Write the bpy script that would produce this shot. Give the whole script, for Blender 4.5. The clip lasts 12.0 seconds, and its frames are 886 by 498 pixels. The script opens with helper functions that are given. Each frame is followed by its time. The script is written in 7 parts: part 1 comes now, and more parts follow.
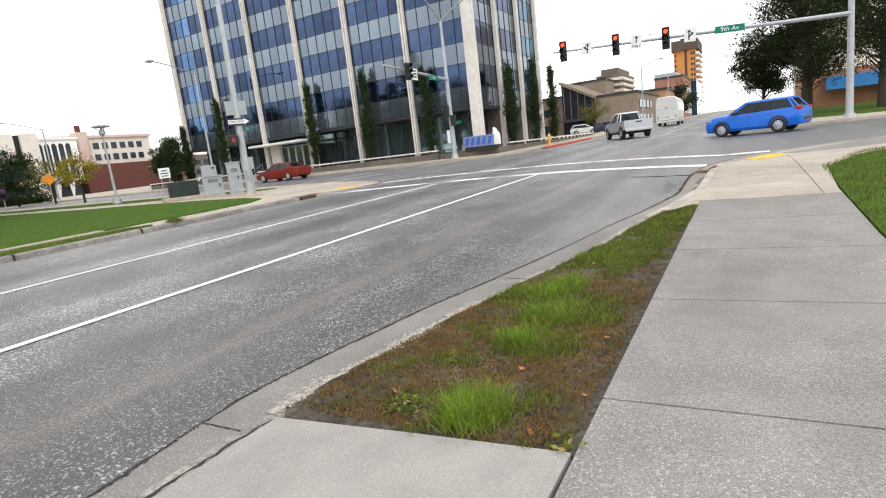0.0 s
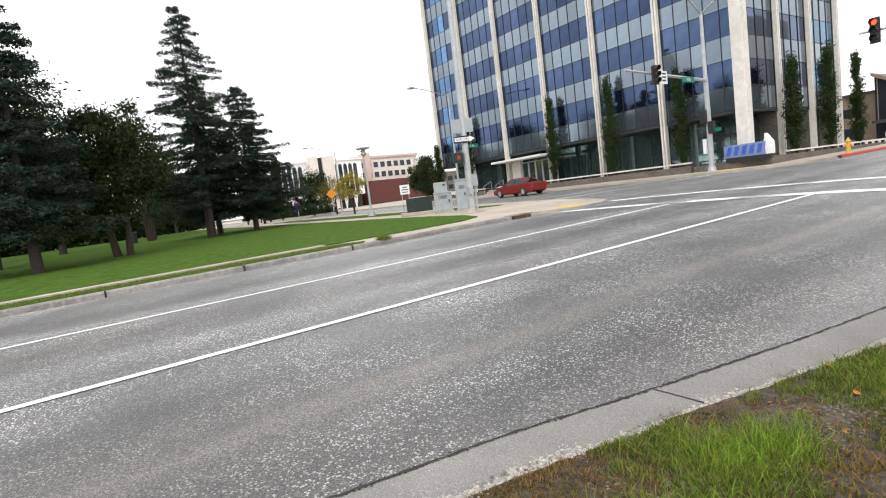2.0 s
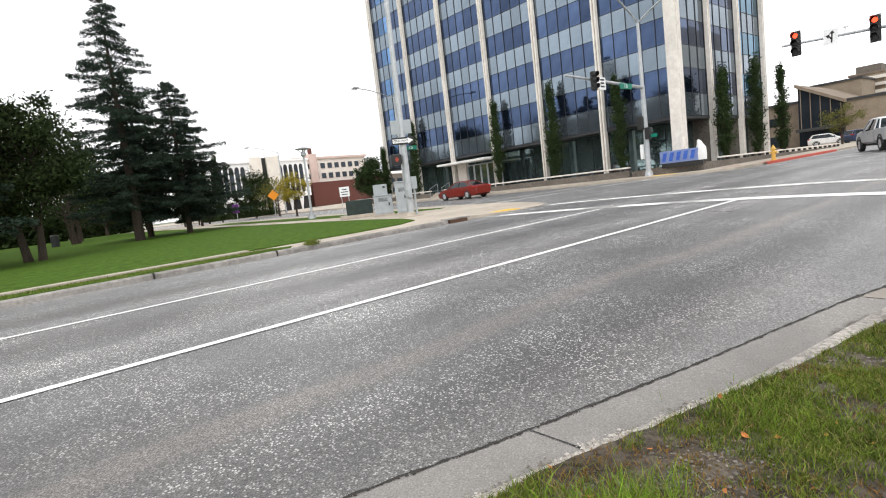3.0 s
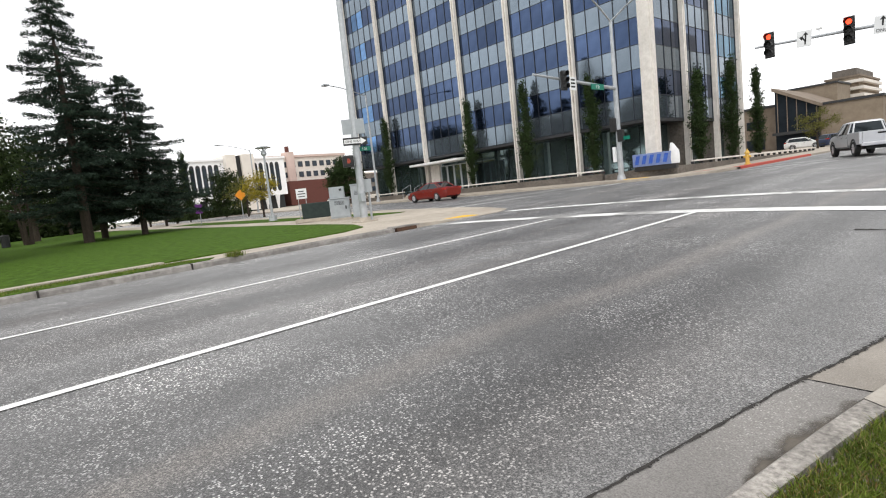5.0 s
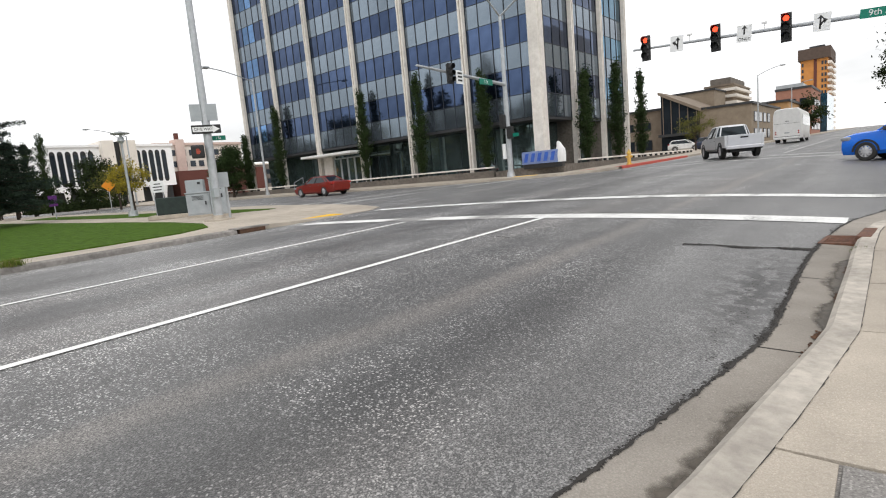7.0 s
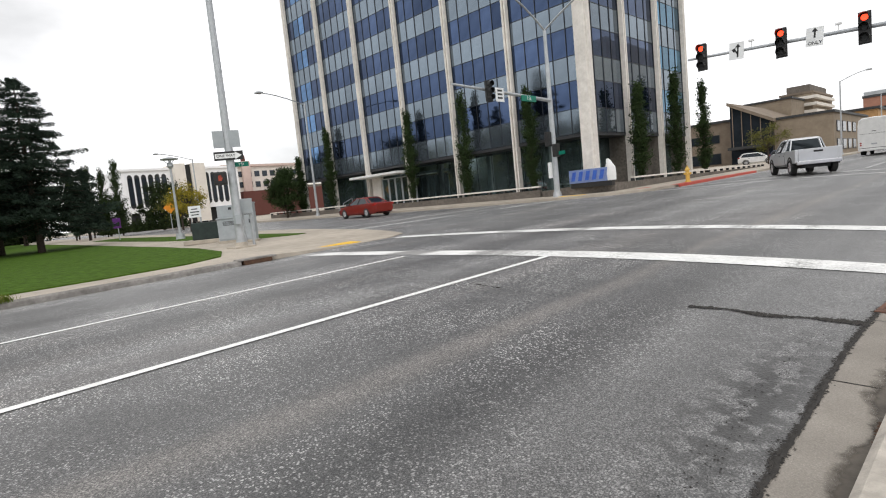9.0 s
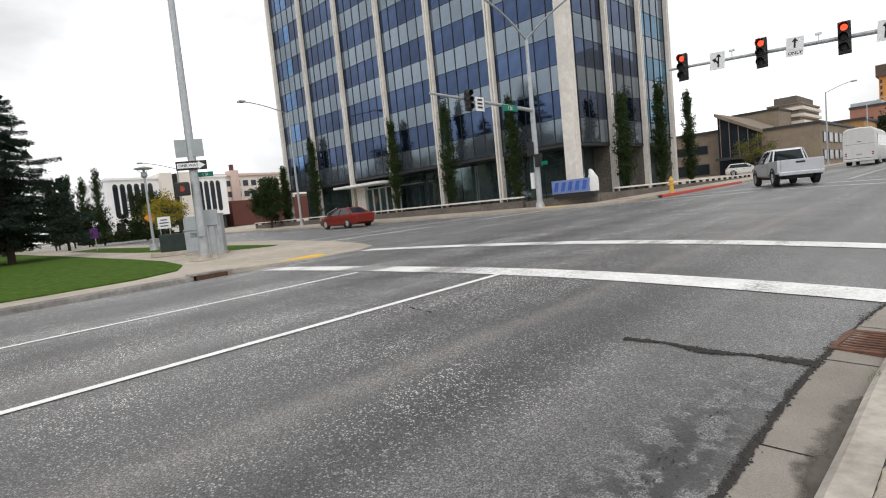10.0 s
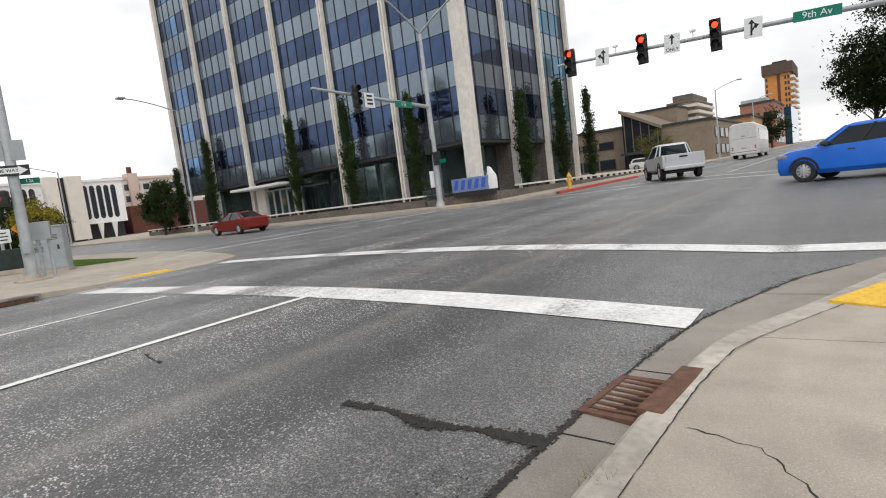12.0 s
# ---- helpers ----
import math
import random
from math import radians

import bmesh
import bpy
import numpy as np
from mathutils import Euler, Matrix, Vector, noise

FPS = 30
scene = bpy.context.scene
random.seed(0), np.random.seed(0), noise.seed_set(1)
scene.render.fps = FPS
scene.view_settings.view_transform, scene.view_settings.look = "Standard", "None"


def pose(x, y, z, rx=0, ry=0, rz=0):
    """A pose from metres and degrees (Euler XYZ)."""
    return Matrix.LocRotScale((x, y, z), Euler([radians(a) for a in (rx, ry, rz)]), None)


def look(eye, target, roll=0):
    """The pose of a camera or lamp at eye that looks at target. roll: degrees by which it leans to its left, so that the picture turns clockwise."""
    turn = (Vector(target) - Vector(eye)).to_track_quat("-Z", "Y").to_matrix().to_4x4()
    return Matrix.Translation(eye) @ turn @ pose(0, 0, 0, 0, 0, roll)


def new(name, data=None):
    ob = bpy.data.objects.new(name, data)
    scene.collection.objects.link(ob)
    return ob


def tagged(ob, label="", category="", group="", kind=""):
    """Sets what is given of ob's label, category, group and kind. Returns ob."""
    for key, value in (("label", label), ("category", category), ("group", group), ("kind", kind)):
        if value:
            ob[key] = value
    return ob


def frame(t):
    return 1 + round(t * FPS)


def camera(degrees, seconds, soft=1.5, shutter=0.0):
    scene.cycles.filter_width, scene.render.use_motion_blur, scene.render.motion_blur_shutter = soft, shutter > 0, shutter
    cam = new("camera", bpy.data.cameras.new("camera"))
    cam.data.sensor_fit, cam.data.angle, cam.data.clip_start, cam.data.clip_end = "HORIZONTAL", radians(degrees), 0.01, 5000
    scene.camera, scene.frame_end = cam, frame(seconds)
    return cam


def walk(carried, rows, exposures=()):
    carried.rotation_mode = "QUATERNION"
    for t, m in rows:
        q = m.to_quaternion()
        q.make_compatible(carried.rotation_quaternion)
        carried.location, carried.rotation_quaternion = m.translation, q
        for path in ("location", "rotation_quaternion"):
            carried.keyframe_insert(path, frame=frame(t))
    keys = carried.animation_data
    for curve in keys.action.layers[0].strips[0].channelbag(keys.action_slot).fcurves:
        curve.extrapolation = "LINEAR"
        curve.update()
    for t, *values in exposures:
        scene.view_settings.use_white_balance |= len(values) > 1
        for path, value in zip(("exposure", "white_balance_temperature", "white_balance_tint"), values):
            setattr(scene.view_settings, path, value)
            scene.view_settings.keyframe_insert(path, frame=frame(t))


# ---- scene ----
cam = camera(78.8, 12.0, soft=1.1)
PATH = [
    (0, (-0.316, 3.544, 1.069), (-1.303, 5.247, 0.714), -6.7),
    (0.5, (-0.257, 3.999, 1.106), (-1.358, 5.636, 0.78), -6.6),
    (1, (-0.36, 4.527, 1.03), (-1.653, 6.019, 0.709), -6.8),
    (1.5, (-0.51, 5.16, 0.985), (-1.991, 6.48, 0.74), -7.3),
    (2, (-0.63, 5.77, 1.035), (-2.277, 6.887, 0.838), -7.1),
    (2.5, (-0.755, 6.119, 0.914), (-2.312, 7.348, 0.661), -6.7),
    (3, (-0.713, 6.516, 1.005), (-2.251, 7.777, 0.794), -6.7),
    (3.5, (-0.76, 6.92, 1.04), (-2.229, 8.254, 0.786), -6.0),
    (5.5, (-1.008, 8.885, 1.085), (-2.513, 10.185, 0.874), -6.2),
    (6, (-1.007, 9.45, 1.037), (-2.443, 10.822, 0.804), -5.6),
    (6.5, (-0.99, 10.045, 1.037), (-2.344, 11.496, 0.797), -5.66),
    (7, (-0.87, 10.55, 1.045), (-2.138, 12.071, 0.768), -5.2),
    (9, (-0.735, 12.417, 1.199), (-2.172, 13.793, 1.003), -5.8),
    (9.5, (-0.72, 12.956, 1.178), (-2.188, 14.302, 0.999), -5.9),
    (10, (-0.638, 13.42, 1.19), (-2.058, 14.818, 1.026), -5.7),
    (10.5, (-0.558, 14.027, 1.139), (-1.867, 15.526, 0.934), -6.0),
    (11, (-0.448, 14.544, 1.138), (-1.78, 16.022, 0.942), -6.4),
    (11.5, (-0.336, 15.01, 1.134), (-1.661, 16.495, 0.937), -6.5),
    (12, (-0.19, 15.499, 1.136), (-1.412, 17.07, 0.935), -7.1),
]
walk(cam, [(t, look(eye, target, roll)) for t, eye, target, roll in PATH],
     exposures=[(0.0, 0.36), (1.5, 0.44), (2.5, 0.46), (3.5, 0.38), (5.5, 0.2), (7.0, 0.04), (9.2, -0.04), (10.5, -0.15), (12.0, -0.17)])

# ---- sky and light: bright overcast day ----
world = bpy.data.worlds.new("overcast_sky")
scene.world = world
world.use_nodes = True
wn, wl = world.node_tree.nodes, world.node_tree.links
wbg = wn["Background"]
wsky = wn.new("ShaderNodeTexSky")
wsky.sky_type = "NISHITA"
wsky.sun_disc = False
wsky.sun_elevation, wsky.sun_rotation = radians(49), radians(132)
wco = wn.new("ShaderNodeTexCoord")
wmap = wn.new("ShaderNodeMapping")
wmap.inputs["Scale"].default_value = (1.0, 1.0, 2.6)
wno = wn.new("ShaderNodeTexNoise")
wno.inputs["Scale"].default_value = 2.6
wno.inputs["Detail"].default_value = 6
wramp = wn.new("ShaderNodeValToRGB")
wramp.color_ramp.elements[0].position, wramp.color_ramp.elements[0].color = 0.32, (8.4, 8.35, 8.35, 1)
wramp.color_ramp.elements[1].position, wramp.color_ramp.elements[1].color = 0.62, (13.8, 13.7, 13.75, 1)
wmix = wn.new("ShaderNodeMix")
wmix.data_type = "RGBA"
wmix.inputs[0].default_value = 0.9
wl.new(wco.outputs["Generated"], wmap.inputs["Vector"])
wl.new(wmap.outputs["Vector"], wno.inputs["Vector"])
wl.new(wno.outputs["Fac"], wramp.inputs["Fac"])
wl.new(wsky.outputs["Color"], wmix.inputs[6])
wl.new(wramp.outputs["Color"], wmix.inputs[7])
wl.new(wmix.outputs[2], wbg.inputs["Color"])
wbg.inputs["Strength"].default_value = 0.11
sun = new("sun", bpy.data.lights.new("sun", "SUN"))
sun.data.energy, sun.data.angle, sun.data.color = 0.9, radians(22), (1.0, 0.97, 0.93)
sun.matrix_world = look((40, -36, 62), (0, 0, 0))


# ---- shape helpers ----
def crown(x):
    if x > -7:
        return -0.18 * ((min(x, -1.1) + 7) / 5.9) ** 2
    return -0.10 * min(1, ((x + 7) / 7.8) ** 2)


def gz(x, y):
    """Height of the road plane."""
    return 0.015 * (max(-90, min(400, y)) - 20) + crown(x) + 0.003 * min(60, max(0, -16 - x))


def box(bm, x0, x1, y0, y1, z0, z1, bev=0.0):
    m = Matrix.Translation(((x0 + x1) / 2, (y0 + y1) / 2, (z0 + z1) / 2)) @ Matrix.Diagonal((x1 - x0, y1 - y0, z1 - z0, 1))
    made = bmesh.ops.create_cube(bm, size=1.0, matrix=m)
    if bev:
        es = list({e for v in made["verts"] for e in v.link_edges})
        bmesh.ops.bevel(bm, geom=es, offset=bev, segments=2, affect="EDGES", profile=0.6)
    return bm


def rod(bm, p0, p1, r0, r1=None, n=10):
    p0, p1 = Vector(p0), Vector(p1)
    d = p1 - p0
    m = Matrix.Translation((p0 + p1) / 2) @ d.to_track_quat("Z", "Y").to_matrix().to_4x4()
    bmesh.ops.create_cone(bm, cap_ends=True, segments=n, radius1=r0, radius2=r0 if r1 is None else r1, depth=d.length, matrix=m)
    return bm


def loft(bm, rings, closed=True, caps=True):
    rows = [[bm.verts.new(p) for p in r] for r in rings]
    n = len(rows[0])
    for a, b in zip(rows, rows[1:]):
        for i in range(n if closed else n - 1):
            j = (i + 1) % n
            bm.faces.new((a[i], a[j], b[j], b[i]))
    if caps and closed:
        bm.faces.new(rows[0][::-1])
        bm.faces.new(rows[-1])
    bmesh.ops.recalc_face_normals(bm, faces=bm.faces)
    return bm


def mesh_of(name, bm, material, smooth=False):
    me = bpy.data.meshes.new(name)
    bm.to_mesh(me)
    bm.free()
    me.materials.append(material)
    if smooth:
        me.shade_smooth()
        me.set_sharp_from_angle(angle=radians(38))
    return me


def part(name, bm, material, parent, label="", smooth=False):
    ob = new(name, bm if isinstance(bm, bpy.types.Mesh) else mesh_of(name, bm, material, smooth))
    ob.parent = parent
    if label:
        ob["label"] = label
    return ob


def thing(name, label, category, x=0, y=0, z=0, turn=0, group=""):
    ob = new(name)
    ob.empty_display_size = 0.2
    ob.matrix_world = pose(x, y, z, 0, 0, turn)
    return tagged(ob, label, category, group)


def structure(name, bm, material, label, category, smooth=False):
    return tagged(new(name, mesh_of(name, bm, material, smooth)), label, category, kind="structure")


def quick(name, verts, faces, material):
    me = bpy.data.meshes.new(name)
    me.from_pydata(verts, [], faces)
    me.materials.append(material)
    return me


# ---- materials ----
def pbr(name, c1, c2=None, scale=4.0, rough=0.7, bump=0.0, bscale=60.0, metal=0.0, grime=0.0, stretch=(1, 1, 1), r2=None, spec=0.35, per_piece=0.0, worn=0.0):
    m = bpy.data.materials.new(name)
    m.use_nodes = True
    nt, n, l = m.node_tree, m.node_tree.nodes, m.node_tree.links
    p = n["Principled BSDF"]
    p.inputs["Roughness"].default_value, p.inputs["Metallic"].default_value = rough, metal
    p.inputs["Specular IOR Level"].default_value = spec
    c2 = c2 or tuple(v * 0.8 for v in c1)
    co = n.new("ShaderNodeTexCoord")
    mp = n.new("ShaderNodeMapping")
    mp.inputs["Scale"].default_value = stretch
    l.new(co.outputs["Object"], mp.inputs["Vector"])
    no = n.new("ShaderNodeTexNoise")
    no.inputs["Scale"].default_value, no.inputs["Detail"].default_value, no.inputs["Roughness"].default_value = scale, 8, 0.65
    l.new(mp.outputs["Vector"], no.inputs["Vector"])
    ra = n.new("ShaderNodeValToRGB")
    ra.color_ramp.elements[0].position, ra.color_ramp.elements[0].color = 0.35, (*c2, 1)
    ra.color_ramp.elements[1].position, ra.color_ramp.elements[1].color = 0.65, (*c1, 1)
    l.new(no.outputs["Fac"], ra.inputs["Fac"])
    out = ra.outputs["Color"]
    if grime:
        n2 = n.new("ShaderNodeTexNoise")
        n2.inputs["Scale"].default_value, n2.inputs["Detail"].default_value = scale * 0.13, 6
        l.new(mp.outputs["Vector"], n2.inputs["Vector"])
        mr = n.new("ShaderNodeMapRange")
        mr.inputs["From Min"].default_value, mr.inputs["From Max"].default_value = 0.35, 0.7
        mr.inputs["To Min"].default_value, mr.inputs["To Max"].default_value = 1.0 - grime, 1.0 + grime * 0.4
        l.new(n2.outputs["Fac"], mr.inputs["Value"])
        mx = n.new("ShaderNodeVectorMath")
        mx.operation = "SCALE"
        l.new(out, mx.inputs[0])
        l.new(mr.outputs["Result"], mx.inputs["Scale"])
        out = mx.outputs["Vector"]
    if per_piece:
        oi = n.new("ShaderNodeObjectInfo")
        mr = n.new("ShaderNodeMapRange")
        mr.inputs["To Min"].default_value, mr.inputs["To Max"].default_value = 1 - per_piece, 1 + per_piece
        l.new(oi.outputs["Random"], mr.inputs["Value"])
        mx = n.new("ShaderNodeVectorMath")
        mx.operation = "SCALE"
        l.new(out, mx.inputs[0])
        l.new(mr.outputs["Result"], mx.inputs["Scale"])
        out = mx.outputs["Vector"]
    if worn:
        q = n.new("ShaderNodeMapping")
        q.inputs["Scale"].default_value = (1.0, 0.25, 1.0)
        l.new(co.outputs["Object"], q.inputs["Vector"])
        n4 = n.new("ShaderNodeTexNoise")
        n4.inputs["Scale"].default_value, n4.inputs["Detail"].default_value = 0.85, 3
        l.new(q.outputs["Vector"], n4.inputs["Vector"])
        n5 = n.new("ShaderNodeTexNoise")
        n5.inputs["Scale"].default_value, n5.inputs["Detail"].default_value = 26, 6
        l.new(co.outputs["Object"], n5.inputs["Vector"])
        add = n.new("ShaderNodeMath")
        add.operation = "MULTIPLY_ADD"
        l.new(n4.outputs["Fac"], add.inputs[0])
        add.inputs[1].default_value = 2.2
        l.new(n5.outputs["Fac"], add.inputs[2])
        mr = n.new("ShaderNodeMapRange")
        mr.inputs["From Min"].default_value, mr.inputs["From Max"].default_value = 1.6, 1.9
        mr.inputs["To Min"].default_value, mr.inputs["To Max"].default_value = 0.0, worn
        l.new(add.outputs[0], mr.inputs["Value"])
        mx = n.new("ShaderNodeMix")
        mx.data_type = "RGBA"
        l.new(mr.outputs["Result"], mx.inputs[0])
        l.new(out, mx.inputs[6])
        mx.inputs[7].default_value = (0.13, 0.126, 0.12, 1)
        out = mx.outputs[2]
    l.new(out, p.inputs["Base Color"])
    if r2 is not None:
        mr = n.new("ShaderNodeMapRange")
        mr.inputs["To Min"].default_value, mr.inputs["To Max"].default_value = rough, r2
        l.new(no.outputs["Fac"], mr.inputs["Value"])
        l.new(mr.outputs["Result"], p.inputs["Roughness"])
    if bump:
        n3 = n.new("ShaderNodeTexNoise")
        n3.inputs["Scale"].default_value, n3.inputs["Detail"].default_value = bscale, 4
        l.new(co.outputs["Object"], n3.inputs["Vector"])
        b = n.new("ShaderNodeBump")
        b.inputs["Strength"].default_value, b.inputs["Distance"].default_value = min(1, bump), 0.01
        l.new(n3.outputs["Fac"], b.inputs["Height"])
        l.new(b.outputs["Normal"], p.inputs["Normal"])
    return m


def stony(name, base, dark, fleck, fleck_amount, cell, streak=0.25, rough=0.9, lanes=True):
    """Asphalt or exposed-aggregate concrete: a fine binder with pale stones, wheel tracks and stains."""
    m = bpy.data.materials.new(name)
    m.use_nodes = True
    n, l = m.node_tree.nodes, m.node_tree.links
    p = n["Principled BSDF"]
    p.inputs["Roughness"].default_value = rough
    p.inputs["Specular IOR Level"].default_value = 0.8 if lanes else 0.3
    co = n.new("ShaderNodeTexCoord")

    def noise_of(scale, detail=6, stretch=None):
        t = n.new("ShaderNodeTexNoise")
        t.inputs["Scale"].default_value, t.inputs["Detail"].default_value = scale, detail
        if stretch:
            q = n.new("ShaderNodeMapping")
            q.inputs["Scale"].default_value = stretch
            l.new(co.outputs["Object"], q.inputs["Vector"])
            l.new(q.outputs["Vector"], t.inputs["Vector"])
        else:
            l.new(co.outputs["Object"], t.inputs["Vector"])
        return t.outputs["Fac"]

    def ranged(v, a, b, c, d):
        r = n.new("ShaderNodeMapRange")
        for k, x in zip(("From Min", "From Max", "To Min", "To Max"), (a, b, c, d)):
            r.inputs[k].default_value = x
        l.new(v, r.inputs["Value"])
        return r.outputs["Result"]

    def mixed(f, a, b):
        x = n.new("ShaderNodeMix")
        x.data_type = "RGBA"
        l.new(f, x.inputs[0])
        for k, v in ((6, a), (7, b)):
            if isinstance(v, tuple):
                x.inputs[k].default_value = (*v, 1)
            else:
                l.new(v, x.inputs[k])
        return x.outputs[2]

    def scaled(c, f):
        x = n.new("ShaderNodeVectorMath")
        x.operation = "SCALE"
        l.new(c, x.inputs[0])
        l.new(f, x.inputs["Scale"])
        return x.outputs["Vector"]

    col = mixed(ranged(noise_of(110, 3), 0.35, 0.65, 0, 1), dark, base)
    vo = n.new("ShaderNodeTexVoronoi")
    vo.inputs["Scale"].default_value = cell
    vo.inputs["Randomness"].default_value = 1.0
    crook = n.new("ShaderNodeTexNoise")
    crook.inputs["Scale"].default_value, crook.inputs["Detail"].default_value = cell * 1.3, 2
    l.new(co.outputs["Object"], crook.inputs["Vector"])
    bent = n.new("ShaderNodeVectorMath")
    bent.operation = "MULTIPLY_ADD"
    l.new(crook.outputs["Color"], bent.inputs[0])
    bent.inputs[1].default_value = (0.9 / cell, 0.9 / cell, 0.9 / cell)
    l.new(co.outputs["Object"], bent.inputs[2])
    l.new(bent.outputs["Vector"], vo.inputs["Vector"])
    sep = n.new("ShaderNodeSeparateColor")
    l.new(vo.outputs["Color"], sep.inputs["Color"])
    vo2 = n.new("ShaderNodeTexVoronoi")
    vo2.inputs["Scale"].default_value = cell * 2.3
    l.new(co.outputs["Object"], vo2.inputs["Vector"])
    sep2 = n.new("ShaderNodeSeparateColor")
    l.new(vo2.outputs["Color"], sep2.inputs["Color"])
    col = mixed(ranged(sep2.outputs["Green"], 0.45, 0.95, 0, 0.42 if lanes else 0.55), col, tuple(v * (0.42 if lanes else 0.62) for v in fleck))
    pick = ranged(sep.outputs["Red"], 1 - fleck_amount, 1 - fleck_amount * 0.55, 0, 1)
    core = ranged(vo.outputs["Distance"], 0.3, 0.55, 1, 0)
    mul = n.new("ShaderNodeMath")
    mul.operation = "MULTIPLY"
    l.new(pick, mul.inputs[0])
    l.new(core, mul.inputs[1])
    worn = n.new("ShaderNodeMath")
    worn.operation = "MULTIPLY"
    l.new(mul.outputs[0], worn.inputs[0])
    l.new(ranged(noise_of(0.7, 5), 0.35, 0.62, 0.2, 1.0), worn.inputs[1])
    stones = worn.outputs[0]
    if lanes:
        sx = n.new("ShaderNodeSeparateXYZ")
        l.new(co.outputs["Object"], sx.inputs["Vector"])
        wob = n.new("ShaderNodeMath")
        wob.operation = "MULTIPLY_ADD"
        l.new(noise_of(0.5, 4, (1, 0.3, 1)), wob.inputs[0])
        wob.inputs[1].default_value = 0.9
        l.new(sx.outputs["X"], wob.inputs[2])
        zone = n.new("ShaderNodeMath")
        zone.operation = "MULTIPLY"
        l.new(stones, zone.inputs[0])
        l.new(ranged(wob.outputs[0], -2.75, -1.9, 1.0, 0.2), zone.inputs[1])
        bare = n.new("ShaderNodeMath")
        bare.operation = "ABSOLUTE"
        l.new(ranged(wob.outputs[0], -4.6, -2.6, -1, 1), bare.inputs[0])
        strip_gap = n.new("ShaderNodeMath")
        strip_gap.operation = "MULTIPLY"
        l.new(zone.outputs[0], strip_gap.inputs[0])
        l.new(ranged(bare.outputs[0], 0.1, 0.42, 0.22, 1.0), strip_gap.inputs[1])
        stones = strip_gap.outputs[0]
    col = mixed(stones, col, fleck)
    if lanes:
        track = n.new("ShaderNodeValToRGB")
        track.color_ramp.interpolation = "EASE"
        stops = ((-15, 1.15), (-13.2, 1.05), (-11.6, 0.7), (-9.9, 1.25), (-8.3, 0.66), (-7.1, 1.15), (-6.3, 0.95), (-5.7, 1.05), (-4.9, 0.72), (-4.3, 0.8), (-4.05, 1.3), (-3.75, 0.8), (-3.25, 0.58), (-2.4, 1.15), (-1.0, 1.1))
        ramp = track.color_ramp.elements
        for k, (xx, vv) in enumerate(stops):
            e = ramp[k] if k < 2 else ramp.new(1.0)
            e.position, e.color = (xx + 16) / 16, (vv * 0.6 * (1.05 if vv > 1.28 else 1), vv * 0.6 * (1.0 if vv > 1.28 else 1), vv * 0.6 * (0.95 if vv > 1.28 else 1), 1)
        l.new(ranged(wob.outputs[0], -15.55, 0.45, 0, 1), track.inputs["Fac"])
        fac = n.new("ShaderNodeVectorMath")
        fac.operation = "MULTIPLY"
        l.new(track.outputs["Color"], fac.inputs[0])
        l.new(col, fac.inputs[1])
        lift = n.new("ShaderNodeVectorMath")
        lift.operation = "SCALE"
        l.new(fac.outputs["Vector"], lift.inputs[0])
        lift.inputs["Scale"].default_value = 1.85
        col = lift.outputs["Vector"]
        place = n.new("ShaderNodeMapping")
        place.inputs["Location"].default_value = (1.75 / 0.42, -15.9 / 1.9, 0)
        place.inputs["Scale"].default_value = (1 / 0.42, 1 / 1.9, 0)
        l.new(co.outputs["Object"], place.inputs["Vector"])
        far = n.new("ShaderNodeVectorMath")
        far.operation = "LENGTH"
        l.new(place.outputs["Vector"], far.inputs[0])
        patch = n.new("ShaderNodeMath")
        patch.operation = "MULTIPLY"
        l.new(ranged(far.outputs["Value"], 0.2, 1.15, 1, 0), patch.inputs[0])
        l.new(ranged(noise_of(7.5, 13), 0.45, 0.54, 0, 0.95), patch.inputs[1])
        col = mixed(patch.outputs[0], col, (0.022, 0.021, 0.02))
        col = scaled(col, ranged(noise_of(0.9, 4, (1.0, 0.045, 1)), 0.3, 0.7, 1 - streak, 1 + streak))
        col = scaled(col, ranged(noise_of(3.4, 5, (1.0, 0.05, 1)), 0.3, 0.7, 0.9, 1.1))
        tint = n.new("ShaderNodeMix")
        tint.data_type, tint.blend_type = "RGBA", "MULTIPLY"
        l.new(ranged(noise_of(0.55, 5, (1.0, 0.12, 1)), 0.52, 0.7, 0, 0.3), tint.inputs[0])
        l.new(col, tint.inputs[6])
        tint.inputs[7].default_value = (1.22, 1.06, 0.96, 1)
        col = tint.outputs[2]
    col = scaled(col, ranged(noise_of(0.33, 7), 0.3, 0.7, 0.84, 1.12))
    col = scaled(col, ranged(noise_of(2.7, 8), 0.3, 0.75, 0.88, 1.14))
    l.new(col, p.inputs["Base Color"])
    bp = n.new("ShaderNodeBump")
    bp.inputs["Strength"].default_value, bp.inputs["Distance"].default_value = 0.5, 0.006
    l.new(vo.outputs["Distance"], bp.inputs["Height"])
    l.new(bp.outputs["Normal"], p.inputs["Normal"])
    return m


def glow(name, colour, strength):
    m = bpy.data.materials.new(name)
    m.use_nodes = True
    p = m.node_tree.nodes["Principled BSDF"]
    p.inputs["Base Color"].default_value = (*colour, 1)
    p.inputs["Emission Color"].default_value, p.inputs["Emission Strength"].default_value = (*colour, 1), strength
    return m


